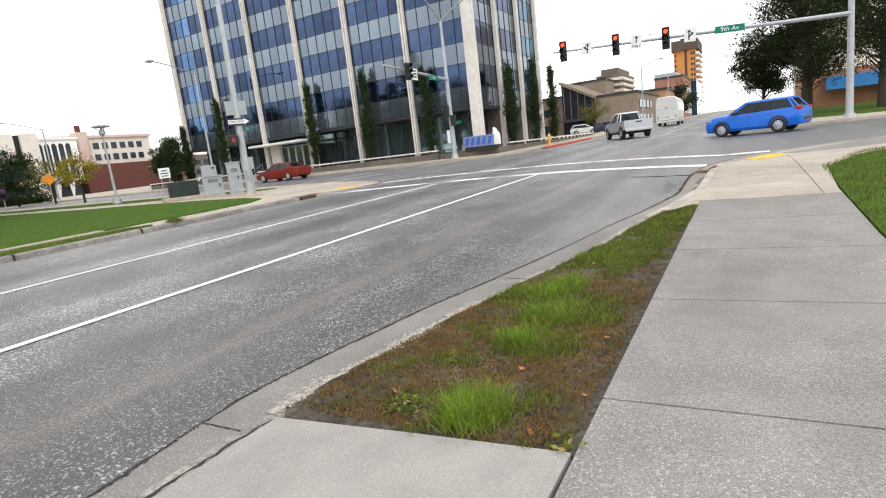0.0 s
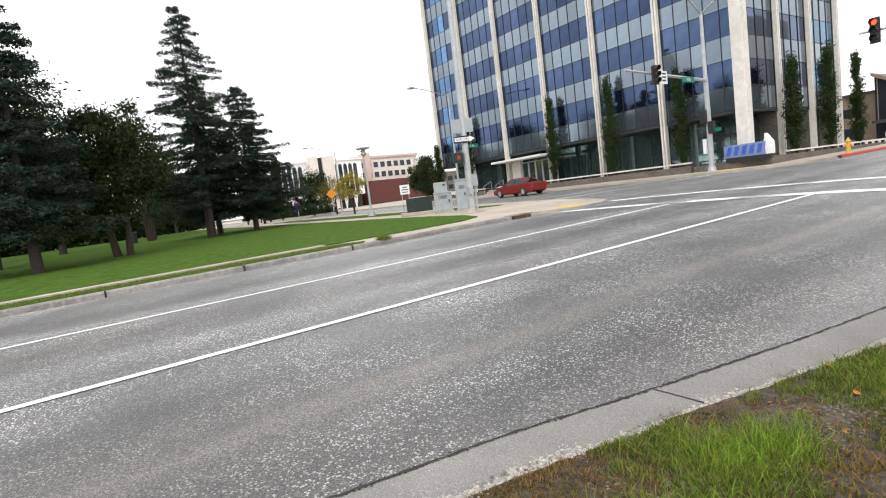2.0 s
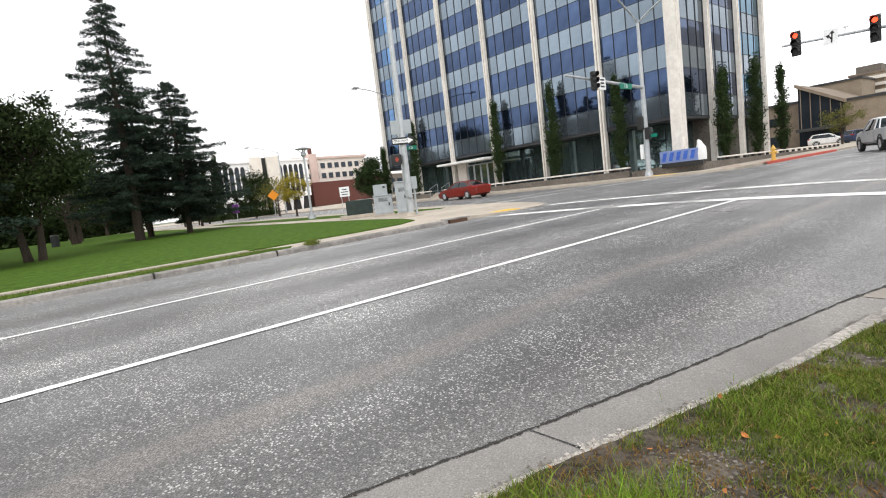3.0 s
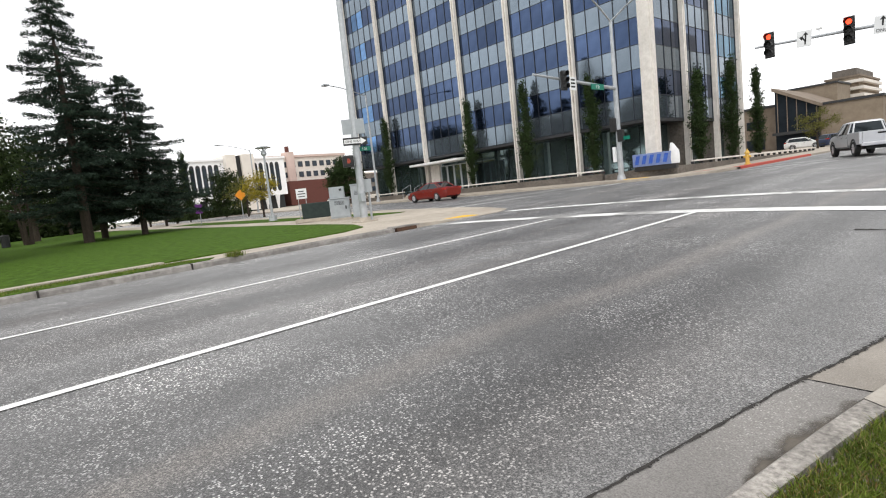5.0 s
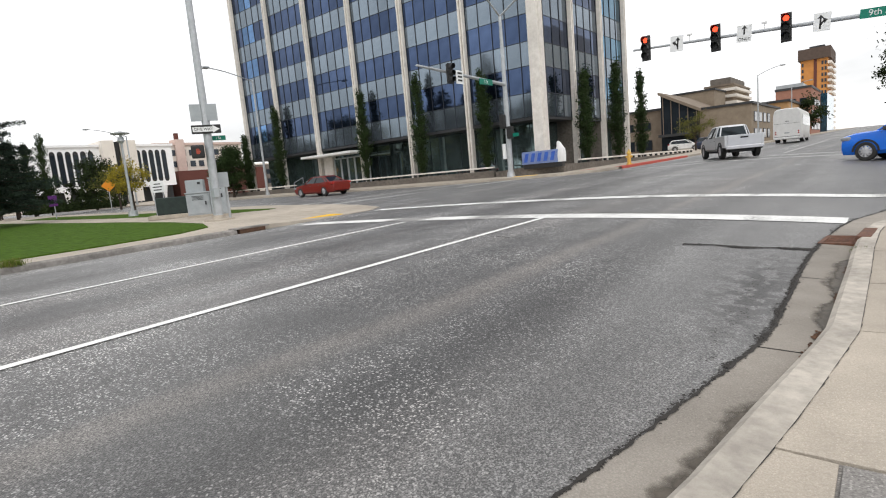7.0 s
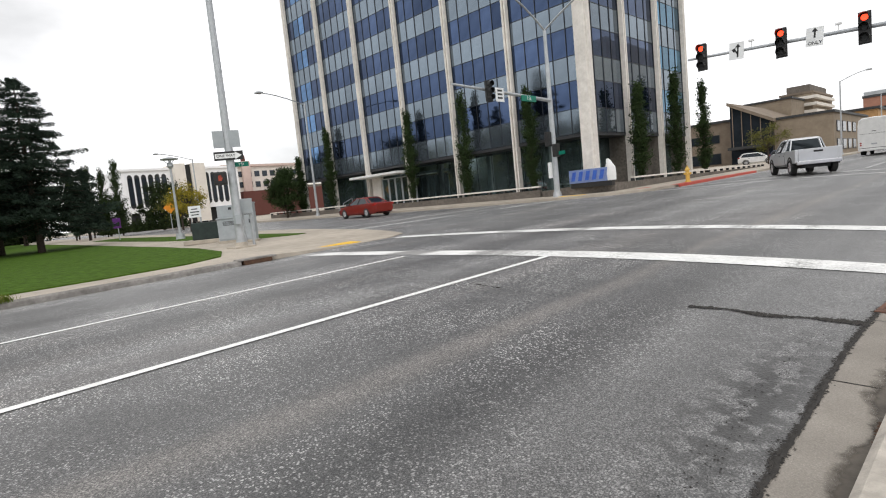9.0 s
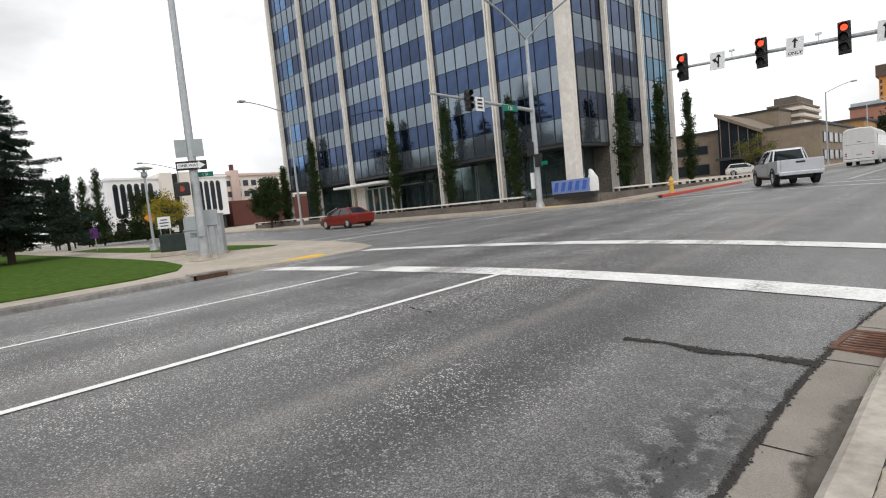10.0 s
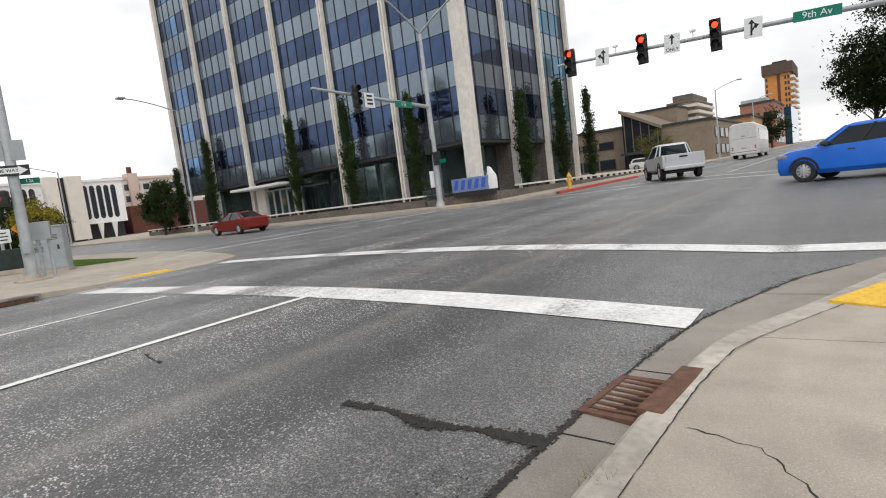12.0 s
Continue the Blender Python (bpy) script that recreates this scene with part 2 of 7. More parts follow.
ASPHALT = stony("asphalt", (0.082, 0.081, 0.08), (0.022, 0.0218, 0.0215), (0.86, 0.85, 0.83), 0.38, 64, 0.22, rough=0.52)
APRON_MAT = stony("apron_concrete", (0.40, 0.385, 0.36), (0.325, 0.312, 0.29), (0.47, 0.45, 0.42), 0.16, 110, 0.1, rough=0.92, lanes=False)
AGGREGATE = stony("aggregate_concrete", (0.30, 0.285, 0.268), (0.165, 0.155, 0.146), (0.46, 0.44, 0.41), 0.35, 85, 0.1, lanes=False)
CONCRETE = stony("concrete", (0.485, 0.43, 0.36), (0.395, 0.348, 0.288), (0.56, 0.505, 0.43), 0.16, 130, 0.1, rough=0.92, lanes=False)
GUTTER_PALE = stony("gutter_concrete", (0.335, 0.305, 0.268), (0.25, 0.226, 0.198), (0.42, 0.39, 0.34), 0.14, 120, 0.1, rough=0.9, lanes=False)
KERB = pbr("kerb_concrete", (0.56, 0.515, 0.45), (0.40, 0.365, 0.32), 11, 0.9, 0.6, 120, grime=0.25)
KERB_OLD = pbr("crumbled_kerb", (0.46, 0.43, 0.39), (0.2, 0.185, 0.17), 34, 0.95, 1.0, 55, grime=0.3)
GUTTER_OLD = stony("old_gutter", (0.27, 0.258, 0.243), (0.17, 0.16, 0.152), (0.40, 0.385, 0.36), 0.25, 90, 0.1, lanes=False)
CRUMBLE = pbr("crumbled_edge", (0.55, 0.52, 0.47), (0.22, 0.2, 0.18), 38, 0.95, 1.0, 60)
OLD_CONCRETE = pbr("old_concrete", (0.36, 0.34, 0.315), (0.22, 0.205, 0.19), 9, 0.92, 0.6, 120, grime=0.3, per_piece=0.06)
TAR = pbr("crack_tar", (0.024, 0.022, 0.02), (0.042, 0.038, 0.034), 20, 0.85, 0.5, 80)
WET = pbr("damp_silt", (0.14, 0.122, 0.1), (0.075, 0.065, 0.054), 5, 0.5, 0.2, 90, spec=0.12)
wet_n, wet_l = WET.node_tree.nodes, WET.node_tree.links
wet_at = wet_n.new("ShaderNodeAttribute")
wet_at.attribute_name = "soak"
wet_no = wet_n.new("ShaderNodeTexNoise")
wet_no.inputs["Scale"].default_value, wet_no.inputs["Detail"].default_value = 9, 8
wet_ad = wet_n.new("ShaderNodeMath")
wet_ad.operation = "MULTIPLY_ADD"
wet_ra = wet_n.new("ShaderNodeMapRange")
wet_ra.inputs["From Min"].default_value, wet_ra.inputs["From Max"].default_value = 0.62, 1.05
wet_l.new(wet_n["Texture Coordinate"].outputs["Object"], wet_no.inputs["Vector"])
wet_l.new(wet_no.outputs["Fac"], wet_ad.inputs[0])
wet_ad.inputs[1].default_value = 0.9
wet_l.new(wet_at.outputs["Fac"], wet_ad.inputs[2])
wet_l.new(wet_ad.outputs[0], wet_ra.inputs["Value"])
wet_l.new(wet_ra.outputs["Result"], wet_n["Principled BSDF"].inputs["Alpha"])
GRIT = pbr("soil_grit", (0.26, 0.235, 0.21), (0.10, 0.09, 0.08), 30, 0.95, 0.6, 60, spec=0.08)
LITTER = pbr("leaf_litter", (0.13, 0.07, 0.04), (0.05, 0.03, 0.022), 25, 0.9)
PAINT = pbr("road_paint", (0.86, 0.86, 0.84), (0.68, 0.68, 0.66), 14, 0.75, 0.3, 90, grime=0.12, worn=0.72)
LINE_PAINT = pbr("lane_line_paint", (0.88, 0.88, 0.86), (0.74, 0.74, 0.72), 22, 0.75, 0.3, 90, grime=0.08)
THIN_PAINT = pbr("worn_road_paint", (0.8, 0.8, 0.78), (0.5, 0.5, 0.49), 9, 0.8, 0.3, 90, grime=0.2)
YELLOW = pbr("tactile_yellow", (0.85, 0.55, 0.06), (0.7, 0.42, 0.05), 9, 0.7, 0.3, 60)
RED_KERB = pbr("red_kerb_paint", (0.55, 0.09, 0.06), (0.42, 0.09, 0.07), 7, 0.75, 0.2, 60)
LAWN = pbr("lawn", (0.088, 0.155, 0.02), (0.044, 0.092, 0.011), 30, 0.95, 1.0, 90, grime=0.35, spec=0.08)
SOIL = pbr("soil", (0.135, 0.115, 0.092), (0.048, 0.04, 0.032), 22, 0.95, 1.0, 70, grime=0.4, spec=0.08)
FAR_GROUND = pbr("far_ground", (0.16, 0.17, 0.13), (0.1, 0.12, 0.07), 0.5, 0.95)
GALV = pbr("galvanised_steel", (0.52, 0.54, 0.56), (0.40, 0.42, 0.44), 5, 0.5, 0.05, 50, metal=0.35, grime=0.1)
STEEL_GREY = pbr("grey_cabinet_paint", (0.42, 0.45, 0.47), (0.35, 0.38, 0.40), 3, 0.5, 0.05, 40, grime=0.12)
BLACK = pbr("black_paint", (0.016, 0.016, 0.017), (0.028, 0.028, 0.028), 8, 0.45)
DARK = pbr("dark_grey", (0.05, 0.052, 0.055), (0.035, 0.036, 0.038), 6, 0.6)
BRIGHT_WHITE = pbr("bright_white_render", (0.9, 0.9, 0.9), (0.84, 0.84, 0.85), 1, 0.7)
WHITE = pbr("white_paint", (0.8, 0.8, 0.79), (0.72, 0.72, 0.71), 3, 0.5, grime=0.06)
SIGN_WHITE = pbr("sign_white", (0.82, 0.83, 0.83), (0.76, 0.77, 0.77), 3, 0.4)
SIGN_GREEN = pbr("sign_green", (0.0, 0.20, 0.135), (0.0, 0.17, 0.11), 3, 0.4)
STONE_COL = pbr("column_stone", (0.84, 0.795, 0.74), (0.70, 0.655, 0.60), 3, 0.85, 0.3, 60, grime=0.12)
GLASS_DARK = pbr("tinted_glass", (0.07, 0.102, 0.18), (0.036, 0.055, 0.105), 0.5, 0.04, metal=0.92, per_piece=0.3)
GLASS_LIGHT = pbr("spandrel_glass", (0.22, 0.265, 0.31), (0.155, 0.195, 0.235), 0.4, 0.08, metal=0.75, per_piece=0.14)
GLASS_LOBBY = pbr("lobby_glass", (0.32, 0.42, 0.43), (0.13, 0.19, 0.2), 0.7, 0.05, metal=0.8, per_piece=0.3)
GLASS_BLUE = pbr("blue_glass", (0.10, 0.24, 0.34), (0.06, 0.15, 0.24), 0.6, 0.05, metal=0.85, per_piece=0.35)
# tinted glass with a bright blue sky reflection put into its colour
GLASS_SKY_REFLECTION = pbr("sky_reflection_glass", (0.13, 0.25, 0.44), (0.08, 0.15, 0.28), 1.5, 0.04, metal=0.9, per_piece=0.4)
MULLION = pbr("mullion", (0.045, 0.05, 0.06), (0.03, 0.034, 0.04), 4, 0.5, metal=0.3)
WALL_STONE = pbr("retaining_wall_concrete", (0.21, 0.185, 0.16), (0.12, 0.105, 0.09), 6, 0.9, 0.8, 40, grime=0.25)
BARK = pbr("bark", (0.085, 0.068, 0.055), (0.045, 0.036, 0.03), 14, 0.95, 1.0, 40, spec=0.08)
LEAF_SPRUCE = pbr("spruce_needles", (0.05, 0.076, 0.054), (0.014, 0.024, 0.018), 2.2, 0.8, grime=0.3, spec=0.08)
LEAF_POPLAR = pbr("poplar_leaves", (0.05, 0.08, 0.027), (0.021, 0.038, 0.013), 4, 0.7, grime=0.3, spec=0.08)
LEAF_DARK = pbr("dark_leaves", (0.042, 0.062, 0.02), (0.016, 0.027, 0.010), 1.6, 0.7, grime=0.3, spec=0.08)
LEAF_YELLOW = pbr("autumn_leaves", (0.40, 0.30, 0.03), (0.20, 0.19, 0.03), 3, 0.7, spec=0.08)
LEAF_OLIVE = pbr("olive_leaves", (0.17, 0.16, 0.04), (0.08, 0.09, 0.025), 3, 0.7, spec=0.08)
BLADE = pbr("grass_blades", (0.15, 0.2, 0.028), (0.075, 0.11, 0.018), 3, 0.7, spec=0.08)


def by_blade(m, low, high):
    """Each blade a little lighter or darker, some of them straw-coloured."""
    n, l = m.node_tree.nodes, m.node_tree.links
    p = n["Principled BSDF"]
    base = p.inputs["Base Color"].links[0].from_socket
    geo = n.new("ShaderNodeNewGeometry")
    mr = n.new("ShaderNodeMapRange")
    mr.inputs["To Min"].default_value, mr.inputs["To Max"].default_value = low, high
    l.new(geo.outputs["Random Per Island"], mr.inputs["Value"])
    sc = n.new("ShaderNodeVectorMath")
    sc.operation = "SCALE"
    l.new(base, sc.inputs[0])
    l.new(mr.outputs["Result"], sc.inputs["Scale"])
    straw = n.new("ShaderNodeMapRange")
    straw.inputs["From Min"].default_value, straw.inputs["From Max"].default_value = 0.86, 0.9
    l.new(geo.outputs["Random Per Island"], straw.inputs["Value"])
    mx = n.new("ShaderNodeMix")
    mx.data_type = "RGBA"
    l.new(straw.outputs["Result"], mx.inputs[0])
    l.new(sc.outputs["Vector"], mx.inputs[6])
    mx.inputs[7].default_value = (0.26, 0.21, 0.09, 1)
    l.new(mx.outputs[2], p.inputs["Base Color"])


by_blade(BLADE, 0.45, 1.5)
BLADE_BRIGHT = pbr("fresh_grass", (0.2, 0.32, 0.03), (0.12, 0.2, 0.022), 6, 0.6, spec=0.08)
by_blade(BLADE_BRIGHT, 0.6, 1.35)
WEED_RED = pbr("dry_weeds", (0.235, 0.13, 0.045), (0.12, 0.1, 0.034), 5, 0.85, spec=0.08)
RUST = pbr("rusted_iron", (0.19, 0.092, 0.06), (0.10, 0.055, 0.04), 14, 0.85, 0.6, 90)
TYRE = pbr("tyre_rubber", (0.022, 0.022, 0.022), (0.035, 0.034, 0.033), 9, 0.85)
RIM = pbr("alloy_rim", (0.6, 0.6, 0.62), (0.5, 0.5, 0.52), 6, 0.35, metal=0.7)
CAR_GLASS = pbr("car_glass", (0.035, 0.045, 0.05), (0.025, 0.03, 0.035), 1, 0.04, metal=0.6)
TAIL_RED = pbr("tail_light", (0.4, 0.02, 0.015), (0.3, 0.015, 0.01), 5, 0.2)
LAMP_CLEAR = pbr("lamp_lens", (0.34, 0.35, 0.37), (0.22, 0.23, 0.25), 5, 0.12)
SIG_RED = glow("red_signal_light", (1.0, 0.055, 0.02), 2.6)
SIG_HAND = glow("red_hand_light", (0.35, 0.05, 0.025), 0.06)


# ---- ground, roads and kerbs ----
from mathutils.geometry import delaunay_2d_cdt


def dense(poly, step):
    out = []
    for (ax, ay), (bx, by) in zip(poly, poly[1:] + poly[:1]):
        k = max(1, int(math.hypot(bx - ax, by - ay) / step))
        out += [(ax + (bx - ax) * i / k, ay + (by - ay) * i / k) for i in range(k)]
    return out


def slab(poly, height, step=1.5, skirt=0.35, columns=None):
    """A sheet over a plan outline with the given height function, and sides that go down."""
    rim = [Vector(p) for p in dense(poly, step)]
    xs, ys = [p[0] for p in rim], [p[1] for p in rim]
    inner = []
    nx, ny = int((max(xs) - min(xs)) / step), int((max(ys) - min(ys)) / step)
    for gx in columns or [min(xs) + (max(xs) - min(xs)) * i / nx for i in range(1, nx)]:
        for j in range(1, ny):
            q = (gx, min(ys) + (max(ys) - min(ys)) * j / ny)
            inside = False
            for a, b in zip(poly, poly[1:] + poly[:1]):
                if (a[1] > q[1]) != (b[1] > q[1]) and q[0] < (b[0] - a[0]) * (q[1] - a[1]) / (b[1] - a[1]) + a[0]:
                    inside = not inside
            if inside:
                inner.append(Vector(q))
    k = len(rim)
    vs, _, fs, *_ = delaunay_2d_cdt(rim + inner, [(i, (i + 1) % k) for i in range(k)], [list(range(k))], 1, 1e-4)
    bm = bmesh.new()
    top = [bm.verts.new((v[0], v[1], height(v[0], v[1]))) for v in vs]
    for f in fs:
        bm.faces.new([top[i] for i in f])
    bmesh.ops.recalc_face_normals(bm, faces=bm.faces)
    if sum(f.normal.z for f in bm.faces) < 0:
        bmesh.ops.reverse_faces(bm, faces=bm.faces)
    if skirt:
        edge = [e for e in bm.edges if len(e.link_faces) == 1]
        got = bmesh.ops.extrude_edge_only(bm, edges=edge)
        for v in got["geom"]:
            if isinstance(v, bmesh.types.BMVert):
                v.co.z -= skirt
    return bm


def strip(line_a, line_b, height):
    """A band between two plan lines of as many points."""
    bm = bmesh.new()
    rows = [[bm.verts.new((x, y, height(x, y))) for x, y in ln] for ln in (line_a, line_b)]
    for i in range(len(line_a) - 1):
        bm.faces.new((rows[0][i], rows[0][i + 1], rows[1][i + 1], rows[1][i]))
    bmesh.ops.recalc_face_normals(bm, faces=bm.faces)
    if sum(f.normal.z for f in bm.faces) < 0:
        bmesh.ops.reverse_faces(bm, faces=bm.faces)
    return bm


def resample(line, k):
    seg = [math.hypot(b[0] - a[0], b[1] - a[1]) for a, b in zip(line, line[1:])]
    out, total = [], sum(seg)
    for i in range(k):
        d, j = total * i / (k - 1), 0
        while j < len(seg) - 1 and d > seg[j]:
            d -= seg[j]
            j += 1
        f = min(1, d / seg[j])
        a, b = line[j], line[j + 1]
        out.append((a[0] + (b[0] - a[0]) * f, a[1] + (b[1] - a[1]) * f))
    return out


def smooth01(a, b, v):
    t = max(0, min(1, (v - a) / (b - a)))
    return t * t * (3 - 2 * t)


bm = bmesh.new()
n = 40
grid = [[bm.verts.new((x, y, gz(x, y) - 0.28 - 0.0004 * abs(x))) for y in [-600 + 3000 * (j / n) ** 1.6 for j in range(n + 1)]] for x in [math.copysign(abs(u) ** 1.8 * 1800, u) for u in [i / 16 - 1 for i in range(33)]]]
for i in range(32):
    for j in range(n):
        bm.faces.new((grid[i][j], grid[i + 1][j], grid[i + 1][j + 1], grid[i][j + 1]))
structure("ground", bm, FAR_GROUND, "grey green open ground reaching to the horizon", "ground")

ROAD = [(-15.6, -85), (6, -85), (6, 24), (190, 24), (190, 42), (0.5, 43), (0.5, 420), (-14.6, 420), (-14.6, 43), (-260, 43), (-260, 23.5), (-15.6, 23.5)]
COLS = [-15.1 + 0.7 * i for i in range(20)] + [-1.45, -1.1, -0.7, -0.2, 0.6, 2, 4] + [-16 - 6 * i for i in range(1, 40)] + [6 + 6 * i for i in range(1, 30)]
structure("road", slab(ROAD, gz, 3.5, 0, COLS), ASPHALT, "worn grey asphalt avenue and crossing street with pale stones", "road")

# right-hand kerb line: asphalt edge, kerb face, back of kerb
EDGE = [(-3.4, -2), (-3.05, 2.5), (-2.97, 4.66), (-3.03, 5.1), (-3.08, 5.7), (-2.98, 6.4), (-2.78, 7.6), (-2.6, 8.3), (-2.3, 9.8), (-2.0, 11.6), (-1.8, 12.5), (-1.6, 13.7), (-1.46, 14.6), (-1.47, 15.5), (-1.5, 17.2), (-1.46, 18.2), (-1.38, 19.4), (-1.22, 20.4), (-0.95, 21.2), (-0.68, 21.9), (0.14, 23.2), (2.0, 25.0), (5, 26.2), (12, 26.6), (60, 26.8)]
FACE = [(-3.1, -2), (-2.85, 2.5), (-2.76, 4.7), (-2.74, 5.4), (-2.7, 6.0), (-2.58, 6.7), (-2.3, 8.2), (-1.88, 10), (-1.6, 11.6), (-1.44, 12.5), (-1.34, 13.3), (-1.16, 14.6), (-1.14, 16.5), (-1.14, 17.4), (-1.1, 18.6), (-1.02, 19.5), (-0.84, 20.1), (-0.62, 20.6), (-0.36, 21.25), (0.0, 22.1), (0.75, 23.0), (2.4, 24.4), (5.2, 25.5), (12, 26.0), (60, 26.2)]
BACK = [(-3.0, -2), (-2.74, 2.5), (-2.64, 4.7), (-2.62, 5.4), (-2.58, 6.0), (-2.47, 6.7), (-2.2, 8.2), (-1.77, 10), (-1.46, 11.6), (-1.26, 12.5), (-1.14, 13.3), (-0.98, 14.6), (-0.96, 16.5), (-0.96, 17.4), (-0.92, 18.6), (-0.84, 19.3), (-0.68, 19.8), (-0.46, 20.4), (-0.2, 21.0), (0.16, 21.85), (0.9, 22.75), (2.5, 24.15), (5.3, 25.3), (12, 25.8), (60, 26.0)]
K = 240
EDGE, FACE, BACK = resample(EDGE, K), resample(FACE, K), resample(BACK, K)


def kerb_up(y):
    """Kerb height along the walk: low beside the grass, full at the corner, ramped at the crossing."""
    return 0.022 + 0.098 * smooth01(8.8, 11.4, y) - 0.095 * smooth01(18.9, 21, y) + 0.08 * smooth01(23.5, 25.5, y)


def walk_z(x, y):
    return gz(x, y) + 0.12 - 0.095 * smooth01(18.6, 21.2, y) * (1 - smooth01(1.5, 4, x)) + 0.03 * smooth01(-1, 1.5, x)


GUT = structure("gutter", strip(EDGE, FACE, lambda x, y: gz(x, y) - 0.004), TAR, "concrete gutter pan in panels with dark joints", "gutter")
JOINTS = [-1.9, 2.2, 5.3, 8.47, 11.86, 14.35, 16.4, 17.95, 18.95, 21.2, 23.0, 25.4]


def between(line, ya, yb, k):
    """k points of a plan line that climbs in y, from ya to yb."""
    out = []
    for i in range(k):
        y = ya + (yb - ya) * i / (k - 1)
        for p, q in zip(line, line[1:]):
            if p[1] <= y <= q[1]:
                f = (y - p[1]) / max(1e-6, q[1] - p[1])
                out.append((p[0] + (q[0] - p[0]) * f, y))
                break
    return out


for ja, jb in zip(JOINTS, JOINTS[1:]):
    k = max(8, int((jb - ja) / 0.1))
    ee, ff = between(EDGE, ja + 0.009, jb - 0.009, k), between(FACE, ja + 0.03, jb + 0.012, k)
    if len(ee) == len(ff) == k:
        ee = [(x + 0.008 * noise.noise((y * 3.5, 1, 0)) + 0.007 * noise.noise((y * 14, 2, 0)), y) for x, y in ee]
        part("gutter_panel", strip(ee, ff, lambda x, y: gz(x, y) + 0.007), GUTTER_OLD if jb < 12 else GUTTER_PALE, GUT)
bm = bmesh.new()
rows = []
for (fx, fy), (bx, by) in zip(FACE, BACK):
    h = kerb_up(fy)
    mx, my = fx + (bx - fx) * 0.22, fy + (by - fy) * 0.22
    rows.append([(fx, fy, gz(fx, fy) - 0.1), (fx, fy, gz(fx, fy) + h * 0.75), (mx, my, gz(fx, fy) + h), (bx, by, gz(bx, by) + h), (bx, by, gz(bx, by) - 0.1)])
low = [r for r in rows if r[0][1] < 11.75]
high = [r for r in rows if r[0][1] > 11.4]
loft(bm, low, closed=False)
structure("kerb_low", bm, KERB_OLD, "low crumbled aggregate kerb along the grass verge", "kerb")
bm = bmesh.new()
loft(bm, [[(x, y, z + 0.004) for x, y, z in r] for r in high], closed=False)
structure("kerb_right", bm, KERB, "pale chipped concrete kerb along the gutter", "kerb")

CORNER = between(BACK, 11.65, 11.66, 2)[0]
WALK_L = [(-0.98, -30), (-0.98, 12.62), (-1.28, 12.1), CORNER] + [p for p in BACK if p[1] > 11.7 and p[0] < 30]
WALK = WALK_L + [(30, 21.6), (9, 21.2), (3.4, 20.1), (2.35, 19.3), (1.75, 18.4), (1.05, 16.6), (0.85, 13.4), (0.78, 10), (0.78, -30)]
structure("pavement_near", slab(WALK, lambda x, y: walk_z(x, y) - 0.012, 1.2), AGGREGATE, "grey aggregate concrete pavement beside a grass strip", "pavement")

PAV = bpy.data.objects["pavement_near"]


def clip_poly(poly, axis, value, keep_less):
    out = []
    for a, b in zip(poly, poly[1:] + poly[:1]):
        ia, ib = (a[axis] <= value) == keep_less, (b[axis] <= value) == keep_less
        if ia:
            out.append(a)
        if ia != ib:
            f = (value - a[axis]) / (b[axis] - a[axis])
            out.append((a[0] + (b[0] - a[0]) * f, a[1] + (b[1] - a[1]) * f))
    return out


CUTS = [-2.3, -0.6, 1.1, 2.8, 4.5, 6.14, 7.82, 9.5, 11.15, 12.9, 14.6, 15.9, 17.32, 19.6, 21.6]
for ya, yb in zip(CUTS, CUTS[1:]):
    row = clip_poly(clip_poly(WALK, 1, ya + 0.008, False), 1, yb - 0.008, True)
    if ya > 11 and yb < 13:
        halves = [clip_poly(row, 0, -0.99, True), clip_poly(row, 0, -0.975, False)]
    else:
        halves = [row] if yb <= 11.2 else [clip_poly(row, 0, 0.62, True), clip_poly(row, 0, 0.636, False)]
    for piece in halves:
        if len(piece) > 2:
            part("paving_slab", slab(piece, lambda x, y: walk_z(x, y) + 0.0, 0.9, 0.05), AGGREGATE if yb <= 11.2 or (yb < 13 and piece is halves[1]) else CONCRETE, PAV)

APRON = [(-2.95, -4), (-2.71, 2.5), (-2.605, 4.7), (-2.59, 5.44), (-1.0, 5.62), (-1.0, -4)]
structure("driveway_apron", slab(APRON, lambda x, y: gz(x, y) + 0.06 + 0.06 * smooth01(-2.6, -1.1, x), 0.7), APRON_MAT, "smooth pale concrete driveway apron", "driveway")


def verge_edge(y):
    """Ragged line where the soil spills over the low kerb."""
    x = between(FACE, y, y, 2)[0][0]
    return x + 0.045 + 0.035 * noise.noise((y * 2.1, 3.0, 0)) + 0.022 * noise.noise((y * 9, 6.0, 0)) + 0.1 * smooth01(8.4, 10.6, y)


VERGE = [(-2.55, 5.44)] + [(verge_edge(5.6 + 0.06 * i), 5.6 + 0.06 * i) for i in range(99)] + [CORNER, (-1.285, 12.09), (-0.985, 12.61), (-0.985, 5.62)]


def verge_z(x, y):
    bank = 0.03 + 0.07 * smooth01(-2.4, -1.2, x)
    return gz(x, y) + bank + (0.112 - bank) * smooth01(8.8, 11.4, y) + 0.018 * noise.noise((x * 2.2, y * 2.2, 1.0)) + 0.01 * noise.noise((x * 8, y * 8, 4.0))


